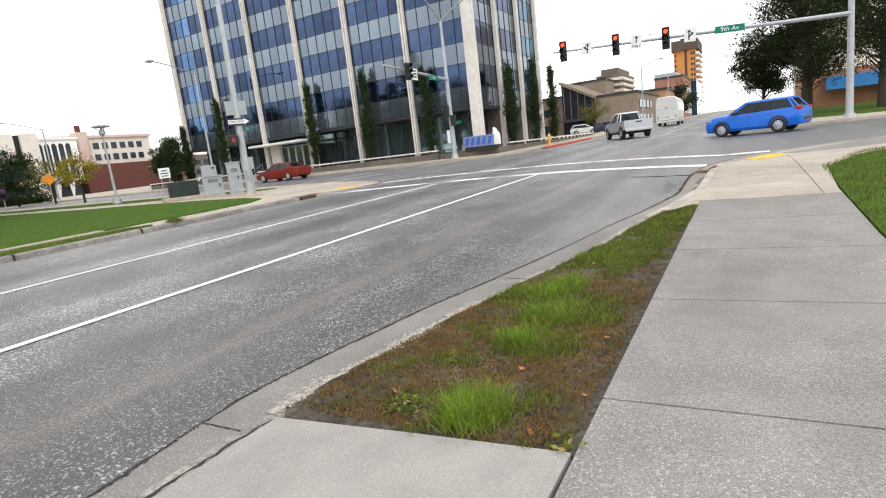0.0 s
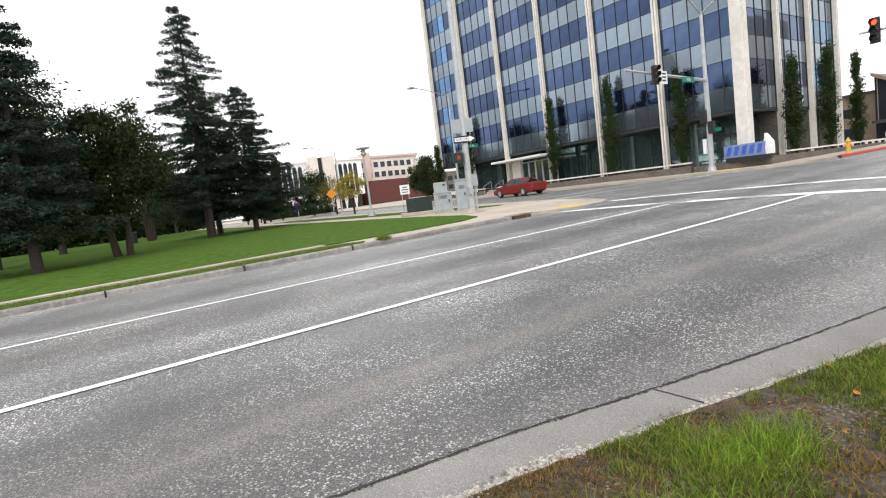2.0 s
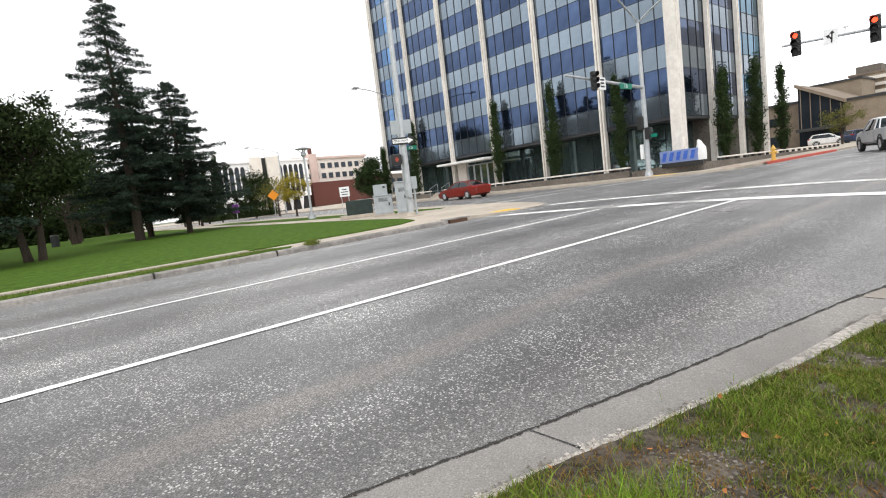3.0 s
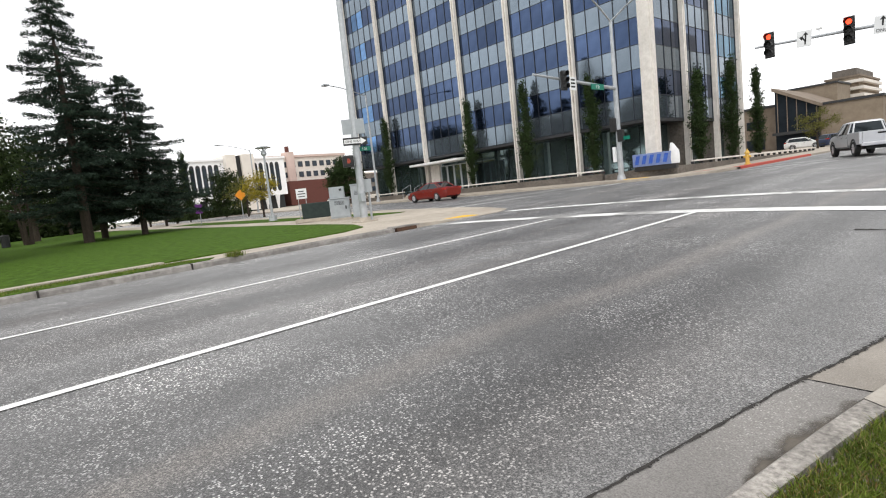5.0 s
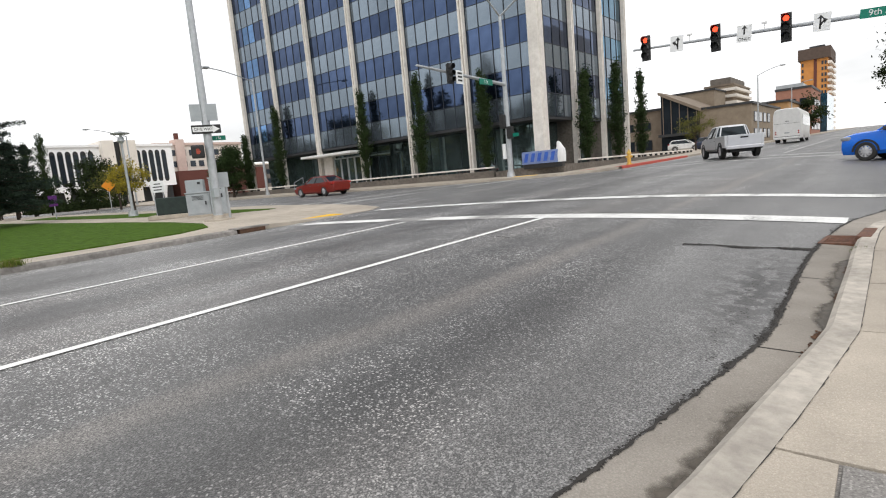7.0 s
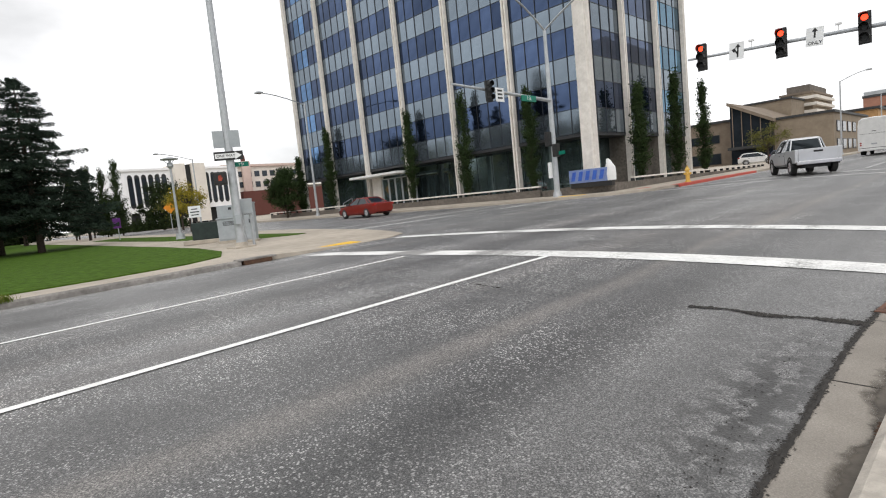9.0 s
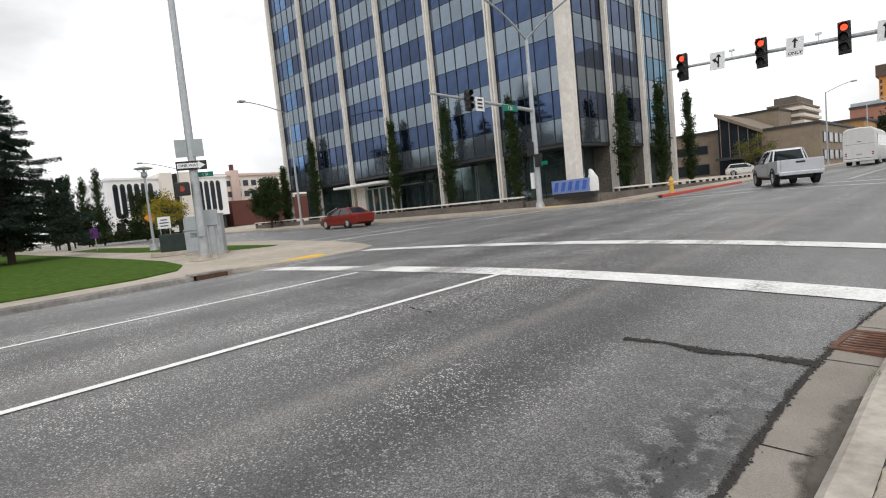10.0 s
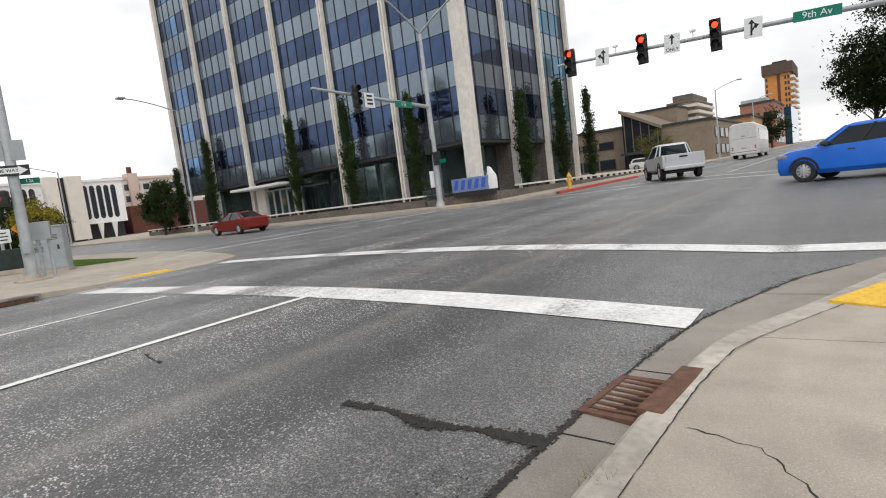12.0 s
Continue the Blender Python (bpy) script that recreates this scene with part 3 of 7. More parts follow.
structure("grass_verge", slab(VERGE, verge_z, 0.14, 0.1), SOIL, "bare brown soil verge with patchy grass and weeds", "verge")
LAWN_R = [(0.8, -30), (0.8, 10), (0.87, 13.4), (1.07, 16.6), (1.77, 18.4), (2.37, 19.3), (3.42, 20.08), (9, 21.15), (60, 21.5), (60, -30)]
structure("lawn_near", slab(LAWN_R, lambda x, y: walk_z(x, y) + 0.01 + 0.012 * noise.noise((x * 1.5, y * 1.5, 0)), 1.6), LAWN, "bright green mown lawn beside the pavement", "lawn")

# left corner
KL = [(-15.0, -85), (-15.0, 12), (-14.95, 19.5), (-15.05, 22), (-15.25, 23.9), (-15.9, 25.0), (-17.2, 25.4), (-20, 25.9), (-27, 27.2), (-60, 28.0), (-260, 28.4)]
PAVL = KL + [(-260, -85)]


def left_z(x, y):
    return gz(x, y) + 0.14 - 0.118 * smooth01(-18.8, -15.6, x) * smooth01(20.0, 21.6, y)


structure("pavement_far_left", slab(PAVL, left_z, 2.6, 0.4, [-15.4 - 0.5 * i for i in range(10)] + [-21 - 4 * i for i in range(60)]), CONCRETE, "pale concrete pavement round a street corner", "pavement")
bm = bmesh.new()
loft(bm, [[(x + 0.18, y, gz(x, y) - 0.05), (x + 0.16, y, left_z(x, y) - 0.03), (x + 0.11, y, left_z(x, y) + 0.006), (x - 0.04, y, left_z(x, y) + 0.006), (x - 0.04, y, gz(x, y))] for x, y in dense(KL[:4], 1.0)[:104]], closed=False)
structure("kerb_left", bm, OLD_CONCRETE, "weathered grey kerb with dark joints", "kerb")
for y in [-6 + 3.05 * i for i in range(7)]:
    bm = bmesh.new()
    box(bm, -15.05, -14.815, y - 0.02, y + 0.02, gz(-15, y), gz(-15, y) + 0.15)
    part("joint", bm, TAR, bpy.data.objects["kerb_left"])
mat_l = lambda x, y: gz(x, y) + 0.155 + 0.012 * noise.noise((x * 0.9, y * 0.9, 0))
bm = bmesh.new()
loft(bm, [[(-16.08, y, gz(-16, y) + 0.1), (-16.08, y, gz(-16, y) + 0.2), (-16.48, y, gz(-16, y) + 0.2), (-16.48, y, gz(-16, y) + 0.1)] for y in [-60 + 2 * i for i in range(37)]], closed=False)
structure("lawn_edging", bm, CONCRETE, "pale concrete edging between lawn and grass strip", "edging")
structure("lawn_strip", slab([(-15.08, -60), (-15.08, 12.8), (-15.6, 13.1), (-16.05, 12.6), (-16.07, -60)], mat_l, 1.2, 0.05), LAWN, "narrow green grass strip behind a kerb", "lawn")
LAWN_L = [(-16.5, -60), (-16.45, 13), (-16.3, 15.5), (-16.45, 17.6), (-17.3, 18.9), (-19.2, 19.7), (-23, 20.3), (-30, 20.6), (-50, 21.4), (-110, 23), (-110, -60)]
structure("lawn_left", slab(LAWN_L, lambda x, y: mat_l(x, y) + 0.02, 2.2, 0.1), LAWN, "wide bright green mown park lawn", "lawn")
structure("lawn_back", slab([(-23.8, 23.3), (-22.4, 24.4), (-22.6, 24.9), (-27, 25.2), (-44, 25.6), (-60, 26.2), (-60, 23.8), (-36, 22.9)], mat_l, 1.2, 0.06), LAWN, "thin strip of green grass behind the utility cabinets", "lawn")

# far left corner block, with the building's forecourt
KF = [(-14.3, 420), (-14.3, 45.5), (-14.9, 43.2), (-16.4, 41.3), (-18.8, 40.4), (-24, 39.7), (-40, 38.7), (-260, 38.7)]
structure("pavement_far", slab(KF + [(-260, 420)], lambda x, y: gz(x, y) + 0.15, 4.0, 0.4), CONCRETE, "pale concrete pavement and forecourt across the street", "pavement")
bm = bmesh.new()
loft(bm, [[(-14.12, y, gz(-14.2, y) - 0.05), (-14.14, y, gz(-14.2, y) + 0.15), (-14.2, y, gz(-14.2, y) + 0.165), (-14.45, y, gz(-14.2, y) + 0.165)] for y in [45.2 + i for i in range(16)]], closed=False)
structure("kerb_red", bm, RED_KERB, "red painted kerb beside a fire hydrant", "kerb")
bm = slab([(-16.6, 43.6), (-14.4, 46), (-14.4, 58), (-15.2, 58), (-15.6, 46.5)], lambda x, y: gz(x, y) + 0.156, 1.5, 0)
structure("pavement_red_edge", bm, RED_KERB, "faded red painted pavement edge", "pavement")
KR = [(-1.6, 420), (-1.6, 46), (-1.1, 43.2), (1.0, 41.2), (4, 40.5), (190, 40.4)]
structure("pavement_far_right", slab(KR + [(190, 420)], lambda x, y: gz(x, y) + 0.15, 4.0, 0.4), CONCRETE, "pale concrete pavement on the far corner", "pavement")
structure("lawn_far_right", slab([(1.2, 50), (1.2, 130), (90, 130), (90, 45), (8, 45)], lambda x, y: gz(x, y) + 0.19, 4, 0.1), LAWN, "green lawn under street trees", "lawn")


# ---- road markings ----
def marking(name, pts_a, pts_b, material, label):
    return structure(name, strip(pts_a, pts_b, lambda x, y: gz(x, y) + 0.009), material, label, "road marking")


def line_y(x, y0, y1, w, step=1.0):
    k = max(2, int((y1 - y0) / step) + 1)
    ys = [y0 + (y1 - y0) * i / (k - 1) for i in range(k)]
    return [(x - w / 2, y) for y in ys], [(x + w / 2, y) for y in ys]


def wobbly(x0, x1, y0, y1, w0, w1, seed=0.0, step=0.45):
    k = max(2, int(abs(x1 - x0) / step) + 1)
    a, b = [], []
    for i in range(k):
        f = i / (k - 1)
        x, y, w = x0 + (x1 - x0) * f, y0 + (y1 - y0) * f, w0 + (w1 - w0) * f
        a.append((x, y - w / 2 + 0.015 * noise.noise((x * 2, seed, 0))))
        b.append((x, y + w / 2 + 0.015 * noise.noise((x * 2, seed + 5, 0))))
    return a, b


marking("lane_line", *line_y(-6.1, -60, 20.0, 0.12), LINE_PAINT, "solid white lane line on worn asphalt")
marking("lane_line", *line_y(-9.65, -60, 19.8, 0.12), LINE_PAINT, "thin white lane line on worn asphalt")
marking("crosswalk_line", *wobbly(-14.75, -1.3, 20.25, 20.25, 0.55, 0.6), PAINT, "broad white crosswalk line with scuffed patches")
marking("crosswalk_line", *wobbly(-14.9, 0.3, 23.95, 23.7, 0.5, 0.55, 3.0), PAINT, "broad white crosswalk line with scuffed patches")
marking("crosswalk_line", [(-22.1, 26.5), (-19.35, 39.9)], [(-21.8, 26.5), (-19.05, 39.9)], PAINT, "white crosswalk line over the side street")
marking("crosswalk_line", [(-25.2, 27.2), (-22.4, 39.5)], [(-24.95, 27.2), (-22.15, 39.5)], THIN_PAINT, "white crosswalk line over the side street")
marking("crosswalk_line", *wobbly(-14.2, -1.6, 41.9, 41.9, 0.3, 0.3, 1.0), PAINT, "white crosswalk line at the far side")
marking("crosswalk_line", *wobbly(-14.0, -1.7, 45.2, 45.2, 0.3, 0.3, 2.0), PAINT, "white crosswalk line at the far side")
marking("lane_line", *line_y(-5.6, 48, 76, 0.12, 4), THIN_PAINT, "white lane line running up the avenue")
marking("lane_line", *line_y(-9.6, 48, 60, 0.12, 4), THIN_PAINT, "white lane line running up the avenue")

# tactile plates with domes
def tactile(x, y, turn, w, d, zf):
    t = thing("tactile_plate", "yellow tactile warning plate on a kerb ramp", "tactile paving", x, y, zf(x, y) + 0.004, turn, "tactile plates")
    bm = bmesh.new()
    box(bm, -w / 2, w / 2, -d / 2, d / 2, -0.05, 0.008)
    part("plate", bm, YELLOW, t)
    bm = bmesh.new()
    for i in range(int(w / 0.1)):
        for j in range(int(d / 0.1)):
            px, py = -w / 2 + 0.05 + i * 0.1, -d / 2 + 0.05 + j * 0.1
            rod(bm, (px, py, 0.006), (px, py, 0.014), 0.022, 0.014, 6)
    tagged(part("domes", bm, YELLOW, t), kind="stuff")


tactile(0.18, 21.3, -26, 0.62, 1.4, walk_z)
tactile(-15.8, 21.95, 82, 1.6, 0.75, lambda x, y: left_z(x, y) + 0.02)
tactile(-38.5, 39.4, -3, 2.4, 0.7, lambda x, y: gz(x, y) + 0.15)
tactile(-19.2, 41.6, 10, 1.6, 0.65, lambda x, y: gz(x, y) + 0.15)

# ---- cracks, joints and the damp gutter ----
def crack(pts, w, name, material, label, height=lambda x, y: gz(x, y) + 0.007, seed=1, jag=0.03):
    rng = random.Random(seed)
    line = resample(pts, max(6, int(sum(math.dist(a, b) for a, b in zip(pts, pts[1:])) / 0.045)))
    a, b = [], []
    for i, (x, y) in enumerate(line):
        p, q = line[max(0, i - 1)], line[min(len(line) - 1, i + 1)]
        dx, dy = q[0] - p[0], q[1] - p[1]
        s = math.hypot(dx, dy) or 1
        off, ww = rng.uniform(-jag, jag), w * rng.uniform(0.35, 1.3) * (0.3 if i in (0, len(line) - 1) else 1)
        cx, cy = x - dy / s * off, y + dx / s * off
        a.append((cx - dy / s * ww / 2, cy + dx / s * ww / 2))
        b.append((cx + dy / s * ww / 2, cy - dx / s * ww / 2))
    return structure(name, strip(a, b, height), material, label, "crack")


def crumbs(name, line, n, size, spread, material, label, category, height, seed, shift=0.0, clump=3.0, tall=0.3):
    """Loose grit strewn in clumps along a plan line."""
    rng = random.Random(seed)
    k = len(line)
    vs, fs = [], []
    while len(fs) < n * 4:
        i = rng.random() * (k - 1)
        j = int(i)
        (px, py), (qx, qy) = line[j], line[j + 1]
        x, y = px + (qx - px) * (i - j), py + (qy - py) * (i - j)
        thick = 0.5 + 0.9 * noise.noise((x * clump, y * clump, seed)) + 0.4 * noise.noise((x * clump * 4, y * clump * 4, seed))
        if rng.random() > thick + 0.25:
            continue
        s = math.hypot(qx - px, qy - py) or 1
        off = shift * max(0.0, thick) + rng.gauss(0, spread * max(0.25, thick))
        x, y = x - (qy - py) / s * off, y + (qx - px) / s * off
        r = size * (0.35 + 1.3 * rng.random() ** 3)
        z, m, a0 = height(x, y), len(vs), rng.uniform(0, 6.283)
        if z is None:
            continue
        for q in range(4):
            rr = r * rng.uniform(0.6, 1.4)
            vs.append((x + rr * math.cos(a0 + q * 1.571), y + rr * math.sin(a0 + q * 1.571), z))
        vs.append((x, y, z + r * tall))
        fs += [(m + q, m + (q + 1) % 4, m + 4) for q in range(4)]
    return tagged(new(name, quick(name, vs, fs, material)), label, category, kind="stuff")


road_top = lambda x, y: gz(x, y) + 0.008
LOW_EDGE, HIGH_EDGE = between(EDGE, 2.0, 12.6, 160), between(EDGE, 12.4, 22.6, 160)
crack(LOW_EDGE, 0.019, "edge_joint", TAR, "ragged dark joint between asphalt and gutter", lambda x, y: gz(x, y) + 0.012, 2, 0.006)
crack(HIGH_EDGE, 0.02, "edge_joint", TAR, "ragged dark joint between asphalt and gutter", lambda x, y: gz(x, y) + 0.013, 5, 0.009)
crumbs("joint_grit", LOW_EDGE, 2200, 0.007, 0.012, TAR, "dark grit in the joint beside the gutter", "grit", lambda x, y: gz(x, y) + 0.010, 31)
crumbs("joint_grit", HIGH_EDGE, 3600, 0.007, 0.026, TAR, "dark crumbled asphalt along the gutter joint", "grit", lambda x, y: gz(x, y) + 0.010, 32, 0.03)
crumbs("joint_grit", between(EDGE, 13.9, 18.4, 70), 3000, 0.009, 0.024, TAR, "dark crumbled asphalt along the gutter joint", "grit", lambda x, y: gz(x, y) + 0.010, 41, 0.03, 2.0)
crack([p for p in BACK if 11.9 < p[1] < 21], 0.009, "kerb_joint", TAR, "dark open joint behind the kerb", lambda x, y: max(walk_z(x, y), gz(x, y) + kerb_up(y)) + 0.004, 3, 0.003)
crack([(x + 0.012, y) for x, y in between(BACK, 1.0, 5.42, 90)], 0.024, "kerb_joint", TAR, "dark broken gap between kerb and driveway", lambda x, y: gz(x, y) + 0.058, 8, 0.012)
CRACK_LINE = resample([(-2.86, 17.7), (-2.52, 17.75), (-2.18, 17.7), (-1.87, 17.79), (-1.52, 17.82)], 40)
crack(CRACK_LINE, 0.014, "road_crack", TAR, "long dark crack across the asphalt", seed=4, jag=0.012)
crumbs("crack_grit", CRACK_LINE, 3000, 0.010, 0.034, TAR, "dark broken grit along the road crack", "grit", road_top, 33)
SHORT_CRACK = resample([(-5.7, 17.72), (-5.5, 17.66), (-5.2, 17.63)], 12)
crumbs("crack_grit", SHORT_CRACK, 150, 0.008, 0.014, TAR, "dark broken grit in a short road crack", "grit", road_top, 34)
crumbs("asphalt_ravelling", resample([(-1.75, 13.9), (-1.72, 15.0), (-1.8, 16.0), (-1.7, 17.4)], 40), 700, 0.005, 0.12, TAR, "dark pitted spots in worn asphalt by the gutter", "grit", lambda x, y: gz(x, y) + 0.004, 35, 0.0, 4.5, 0.15)
crack([(-0.86, 18.05), (-0.55, 17.95), (-0.25, 17.55), (0.0, 17.4), (0.25, 17.0), (0.6, 16.9)], 0.009, "pavement_crack", TAR, "thin dark crack through pale pavement", lambda x, y: walk_z(x, y) + 0.004, 21, 0.012)
crack([(-0.9, 15.9), (-0.4, 15.95), (0.2, 15.85)], 0.007, "pavement_crack", TAR, "thin dark crack through pale pavement", lambda x, y: walk_z(x, y) + 0.004, 22, 0.01)
for ya, yb, wide in ((10.4, 11.95, 0.5), (12.1, 13.6, 0.62), (14.8, 17.4, 0.72)):
    wet_f = between(FACE, ya, yb, 70)
    wet_o = []
    for i, (x, y) in enumerate(wet_f):
        e = min(EDGE, key=lambda p: abs(p[1] - y))
        g = wide * (0.75 + 0.7 * noise.noise((y * 1.3, 2.0, 0)) + 0.22 * noise.noise((y * 5, 4.0, 0)) + 0.1 * noise.noise((y * 17, 7.0, 0)))
        f = i / 69
        g = max(0.04, g) * min(1, f * 5, (1 - f) * 5) ** 0.6
        wet_o.append((x + (e[0] - x) * g, y))
    damp = structure("damp_patch", strip(wet_f, wet_o, lambda x, y: gz(x, y) + 0.0105), WET, "dark damp silt along the kerb", "stain")
    soak = damp.data.attributes.new("soak", "FLOAT", "POINT")
    for v in damp.data.vertices:
        soak.data[v.index].value = 0.9 if v.index < 70 else 0.0
FOOT = between(FACE, 13.3, 17.6, 60)
crumbs("leaf_litter", FOOT, 900, 0.010, 0.012, LITTER, "brown leaf litter and silt at the kerb foot", "litter", lambda x, y: gz(x, y) + 0.012, 36, 0.015, 2.2)
crumbs("leaf_litter", between(FACE, 14.25, 14.85, 10), 420, 0.016, 0.025, LITTER, "clump of brown leaf litter at the kerb foot", "litter", lambda x, y: gz(x, y) + 0.014, 37, 0.035, 6.0, 0.6)
crumbs("edge_rubble", [(verge_edge(5.5 + 0.05 * i), 5.5 + 0.05 * i) for i in range(122)], 15000, 0.0078, 0.042, CRUMBLE, "pale crumbled concrete and gravel at the gutter edge", "gravel", lambda x, y: gz(x, y) + 0.026, 38, 0.02, 2.0, 0.7)
crumbs("edge_rubble", between(FACE, 5.5, 11.7, 120), 1500, 0.008, 0.03, GRIT, "fine grit washed over the gutter", "gravel", lambda x, y: gz(x, y) + 0.014, 39, 0.0, 3.0, 0.5)
crumbs("soil_grit", resample([(-1.9, 5.6), (-1.75, 8), (-1.55, 11.8)], 60), 9000, 0.008, 0.42, GRIT, "small grey stones in bare soil", "gravel", lambda x, y: (verge_z(x, y) if min(BACK, key=lambda p: abs(p[1] - y))[0] + 0.05 < x < -1.02 and 5.66 < y < 11.6 else None), 40, 0.0, 1.0, 0.6)
# storm drain with its iron curb box
drain = thing("storm_drain", "rusty iron storm drain grate in the gutter", "drain", -1.19, 18.5, gz(-1.2, 18.45) + 0.012, -5)
bm = bmesh.new()
for x0, x1, y0, y1 in ((-0.28, -0.235, -0.31, 0.31), (0.055, 0.10, -0.31, 0.31), (-0.235, 0.055, -0.31, -0.26), (-0.235, 0.055, 0.26, 0.31)):
    box(bm, x0, x1, y0, y1, -0.06, 0.02, 0.004)
part("frame", bm, RUST, drain)
for i in range(7):
    bm = bmesh.new()
    y = -0.215 + i * 0.0715
    box(bm, -0.235, 0.055, y - 0.014, y + 0.014, -0.05, 0.016, 0.003)
    part("bar", bm, RUST, drain)
bm = bmesh.new()
box(bm, -0.235, 0.055, -0.26, 0.26, -0.07, 0.0)
part("sump", bm, BLACK, drain)
bm = bmesh.new()
box(bm, 0.085, 0.225, -0.34, 0.36, -0.05, 0.112, 0.012)
part("curb_box", bm, RUST, drain, "rusty iron box set into the kerb")

inlet = thing("kerb_inlet", "dark slot of a storm inlet in a concrete kerb", "drain", -14.95, 18.9, gz(-15, 18.9), 0)
bm = bmesh.new()
box(bm, 0.0, 0.19, -0.4, 0.4, 0.0, 0.12)
part("opening", bm, LITTER, inlet)
bm = bmesh.new()
box(bm, -0.15, 0.17, -0.55, 0.55, 0.12, 0.165, 0.01)
part("cover", bm, OLD_CONCRETE, inlet)

# ---- the glass office building ----
BASE = 0.62
building = thing("office_building", "tall office block of blue and grey glass between stone columns", "building", 0, 0, 0)
COLX = [-19.3 - 6.05 * i for i in range(7)]
COLY = [44.2, 49.9, 55.3, 60.6]
FY, FX = 44.55, -19.55
TOP = 31.5
bands = []
z = 4.4
while z < TOP - 0.5:
    bands.append(("light", z, z + 1.62))
    bands.append(("dark", z + 1.62, z + 3.43))
    z += 3.43


def face_panel(w, h):
    return quick("pane", [(0, 0, 0), (w, 0, 0), (w, 0, h), (0, 0, h), (0, 0.03, 0), (w, 0.03, 0), (w, 0.03, h), (0, 0.03, h)], [(0, 1, 2, 3), (5, 4, 7, 6), (4, 0, 3, 7), (1, 5, 6, 2), (3, 2, 6, 7), (4, 5, 1, 0)], GLASS_DARK)


rng = random.Random(8)
shared = {}


def glaze(kind, w, h, x, y, z, turn, material):
    key = (kind, round(w, 3), round(h, 2))
    if key not in shared:
        me = face_panel(w - 0.04, h - 0.04)
        me.materials[0] = material
        shared[key] = me
    ob = new("spandrel_panel" if kind == "light" else "pane", shared[key])
    ob.parent = building
    ob.matrix_world = pose(x, y, z + 0.02, rng.uniform(-0.25, 0.25), 0, turn + rng.uniform(-0.25, 0.25))


for i in range(6):
    x0, x1 = COLX[i + 1] + 0.24, COLX[i] - 0.24
    w = (x1 - x0) / 5
    for kind, za, zb in bands:
        for k in range(5):
            # leftmost bay: two panes a floor have the sky's reflection painted in
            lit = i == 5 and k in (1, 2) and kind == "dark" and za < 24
            glaze(kind + ("s" if lit else ""), w, zb - za, x0 + k * w + 0.02, FY, za, 0, GLASS_LIGHT if kind == "light" else GLASS_SKY_REFLECTION if lit else GLASS_DARK)
for i in range(3):
    y0, y1 = COLY[i] + (0.5 if i == 0 else 0.24), COLY[i + 1] - 0.24
    w = (y1 - y0) / 4
    for kind, za, zb in bands:
        for k in range(4):
            last = i == 2
            glaze(kind + ("b" if last else ""), w, zb - za, FX, y0 + k * w + 0.02, za, 90, (GLASS_BLUE if last and kind == "dark" else GLASS_LIGHT if kind == "light" else GLASS_DARK))
for i in range(6):
    x0, x1 = COLX[i + 1] + 0.24, COLX[i] - 0.24
    w = (x1 - x0) / 5
    for k in range(6):
        bm = bmesh.new()
        box(bm, x0 + k * w - 0.022, x0 + k * w + 0.022, FY - 0.045, FY + 0.05, 4.3, TOP)
        part("mullion", bm, MULLION, building)
    for kind, za, zb in bands:
        bm = bmesh.new()
        box(bm, x0, x1, FY - 0.02, FY + 0.05, za - 0.022, za + 0.022)
        part("transom", bm, MULLION, building)
for i in range(3):
    y0, y1 = COLY[i] + (0.5 if i == 0 else 0.24), COLY[i + 1] - 0.24
    w = (y1 - y0) / 4
    for k in range(5):
        bm = bmesh.new()
        box(bm, FX - 0.05, FX + 0.045, y0 + k * w - 0.022, y0 + k * w + 0.022, 4.3, TOP)
        part("mullion", bm, MULLION, building)
    for kind, za, zb in bands:
        bm = bmesh.new()
        box(bm, FX - 0.05, FX + 0.02, y0, y1, za - 0.022, za + 0.022)
        part("transom", bm, MULLION, building)
# columns: twin stone fins, and the broad corner pier
for i, x in enumerate(COLX):
    if i == 0:
        continue
    bm = bmesh.new()
    box(bm, x - 0.2, x - 0.06, 44.2, 44.62, BASE, TOP, 0.02)
    box(bm, x + 0.06, x + 0.2, 44.2, 44.62, BASE, TOP, 0.02)
    box(bm, x - 0.06, x + 0.06, 44.42, 44.6, BASE, TOP)
    part("column", bm, STONE_COL, building, "pale stone column of twin fins")
for i, y in enumerate(COLY):
    bm = bmesh.new()
    if i == 0:
        box(bm, -19.66, -18.92, 43.86, 44.75, BASE, TOP, 0.03)
        box(bm, -18.92, -18.88, 44.12, 44.45, BASE, TOP)
    else:
        box(bm, -19.58, -19.2, y - 0.2, y - 0.06, BASE, TOP, 0.02)
        box(bm, -19.58, -19.2, y + 0.06, y + 0.2, BASE, TOP, 0.02)
        box(bm, -19.58, -19.42, y - 0.06, y + 0.06, BASE, TOP)
    part("column", bm, STONE_COL, building, "pale stone corner pier" if i == 0 else "pale stone column of twin fins")
bm = bmesh.new()
box(bm, COLX[-1] - 0.1, -19.62, 44.65, 61.0, 4.36, TOP - 0.1)
part("core", bm, DARK, building)
bm = bmesh.new()
box(bm, COLX[-1] - 0.25, -18.9, 44.0, 61.2, TOP, TOP + 0.9, 0.05)
part("roof", bm, STONE_COL, building)
bm = bmesh.new()
box(bm, COLX[-1] - 0.1, -19.5, 44.5, 61.0, 4.16, 4.34, 0.02)
part("soffit", bm, DARK, building)
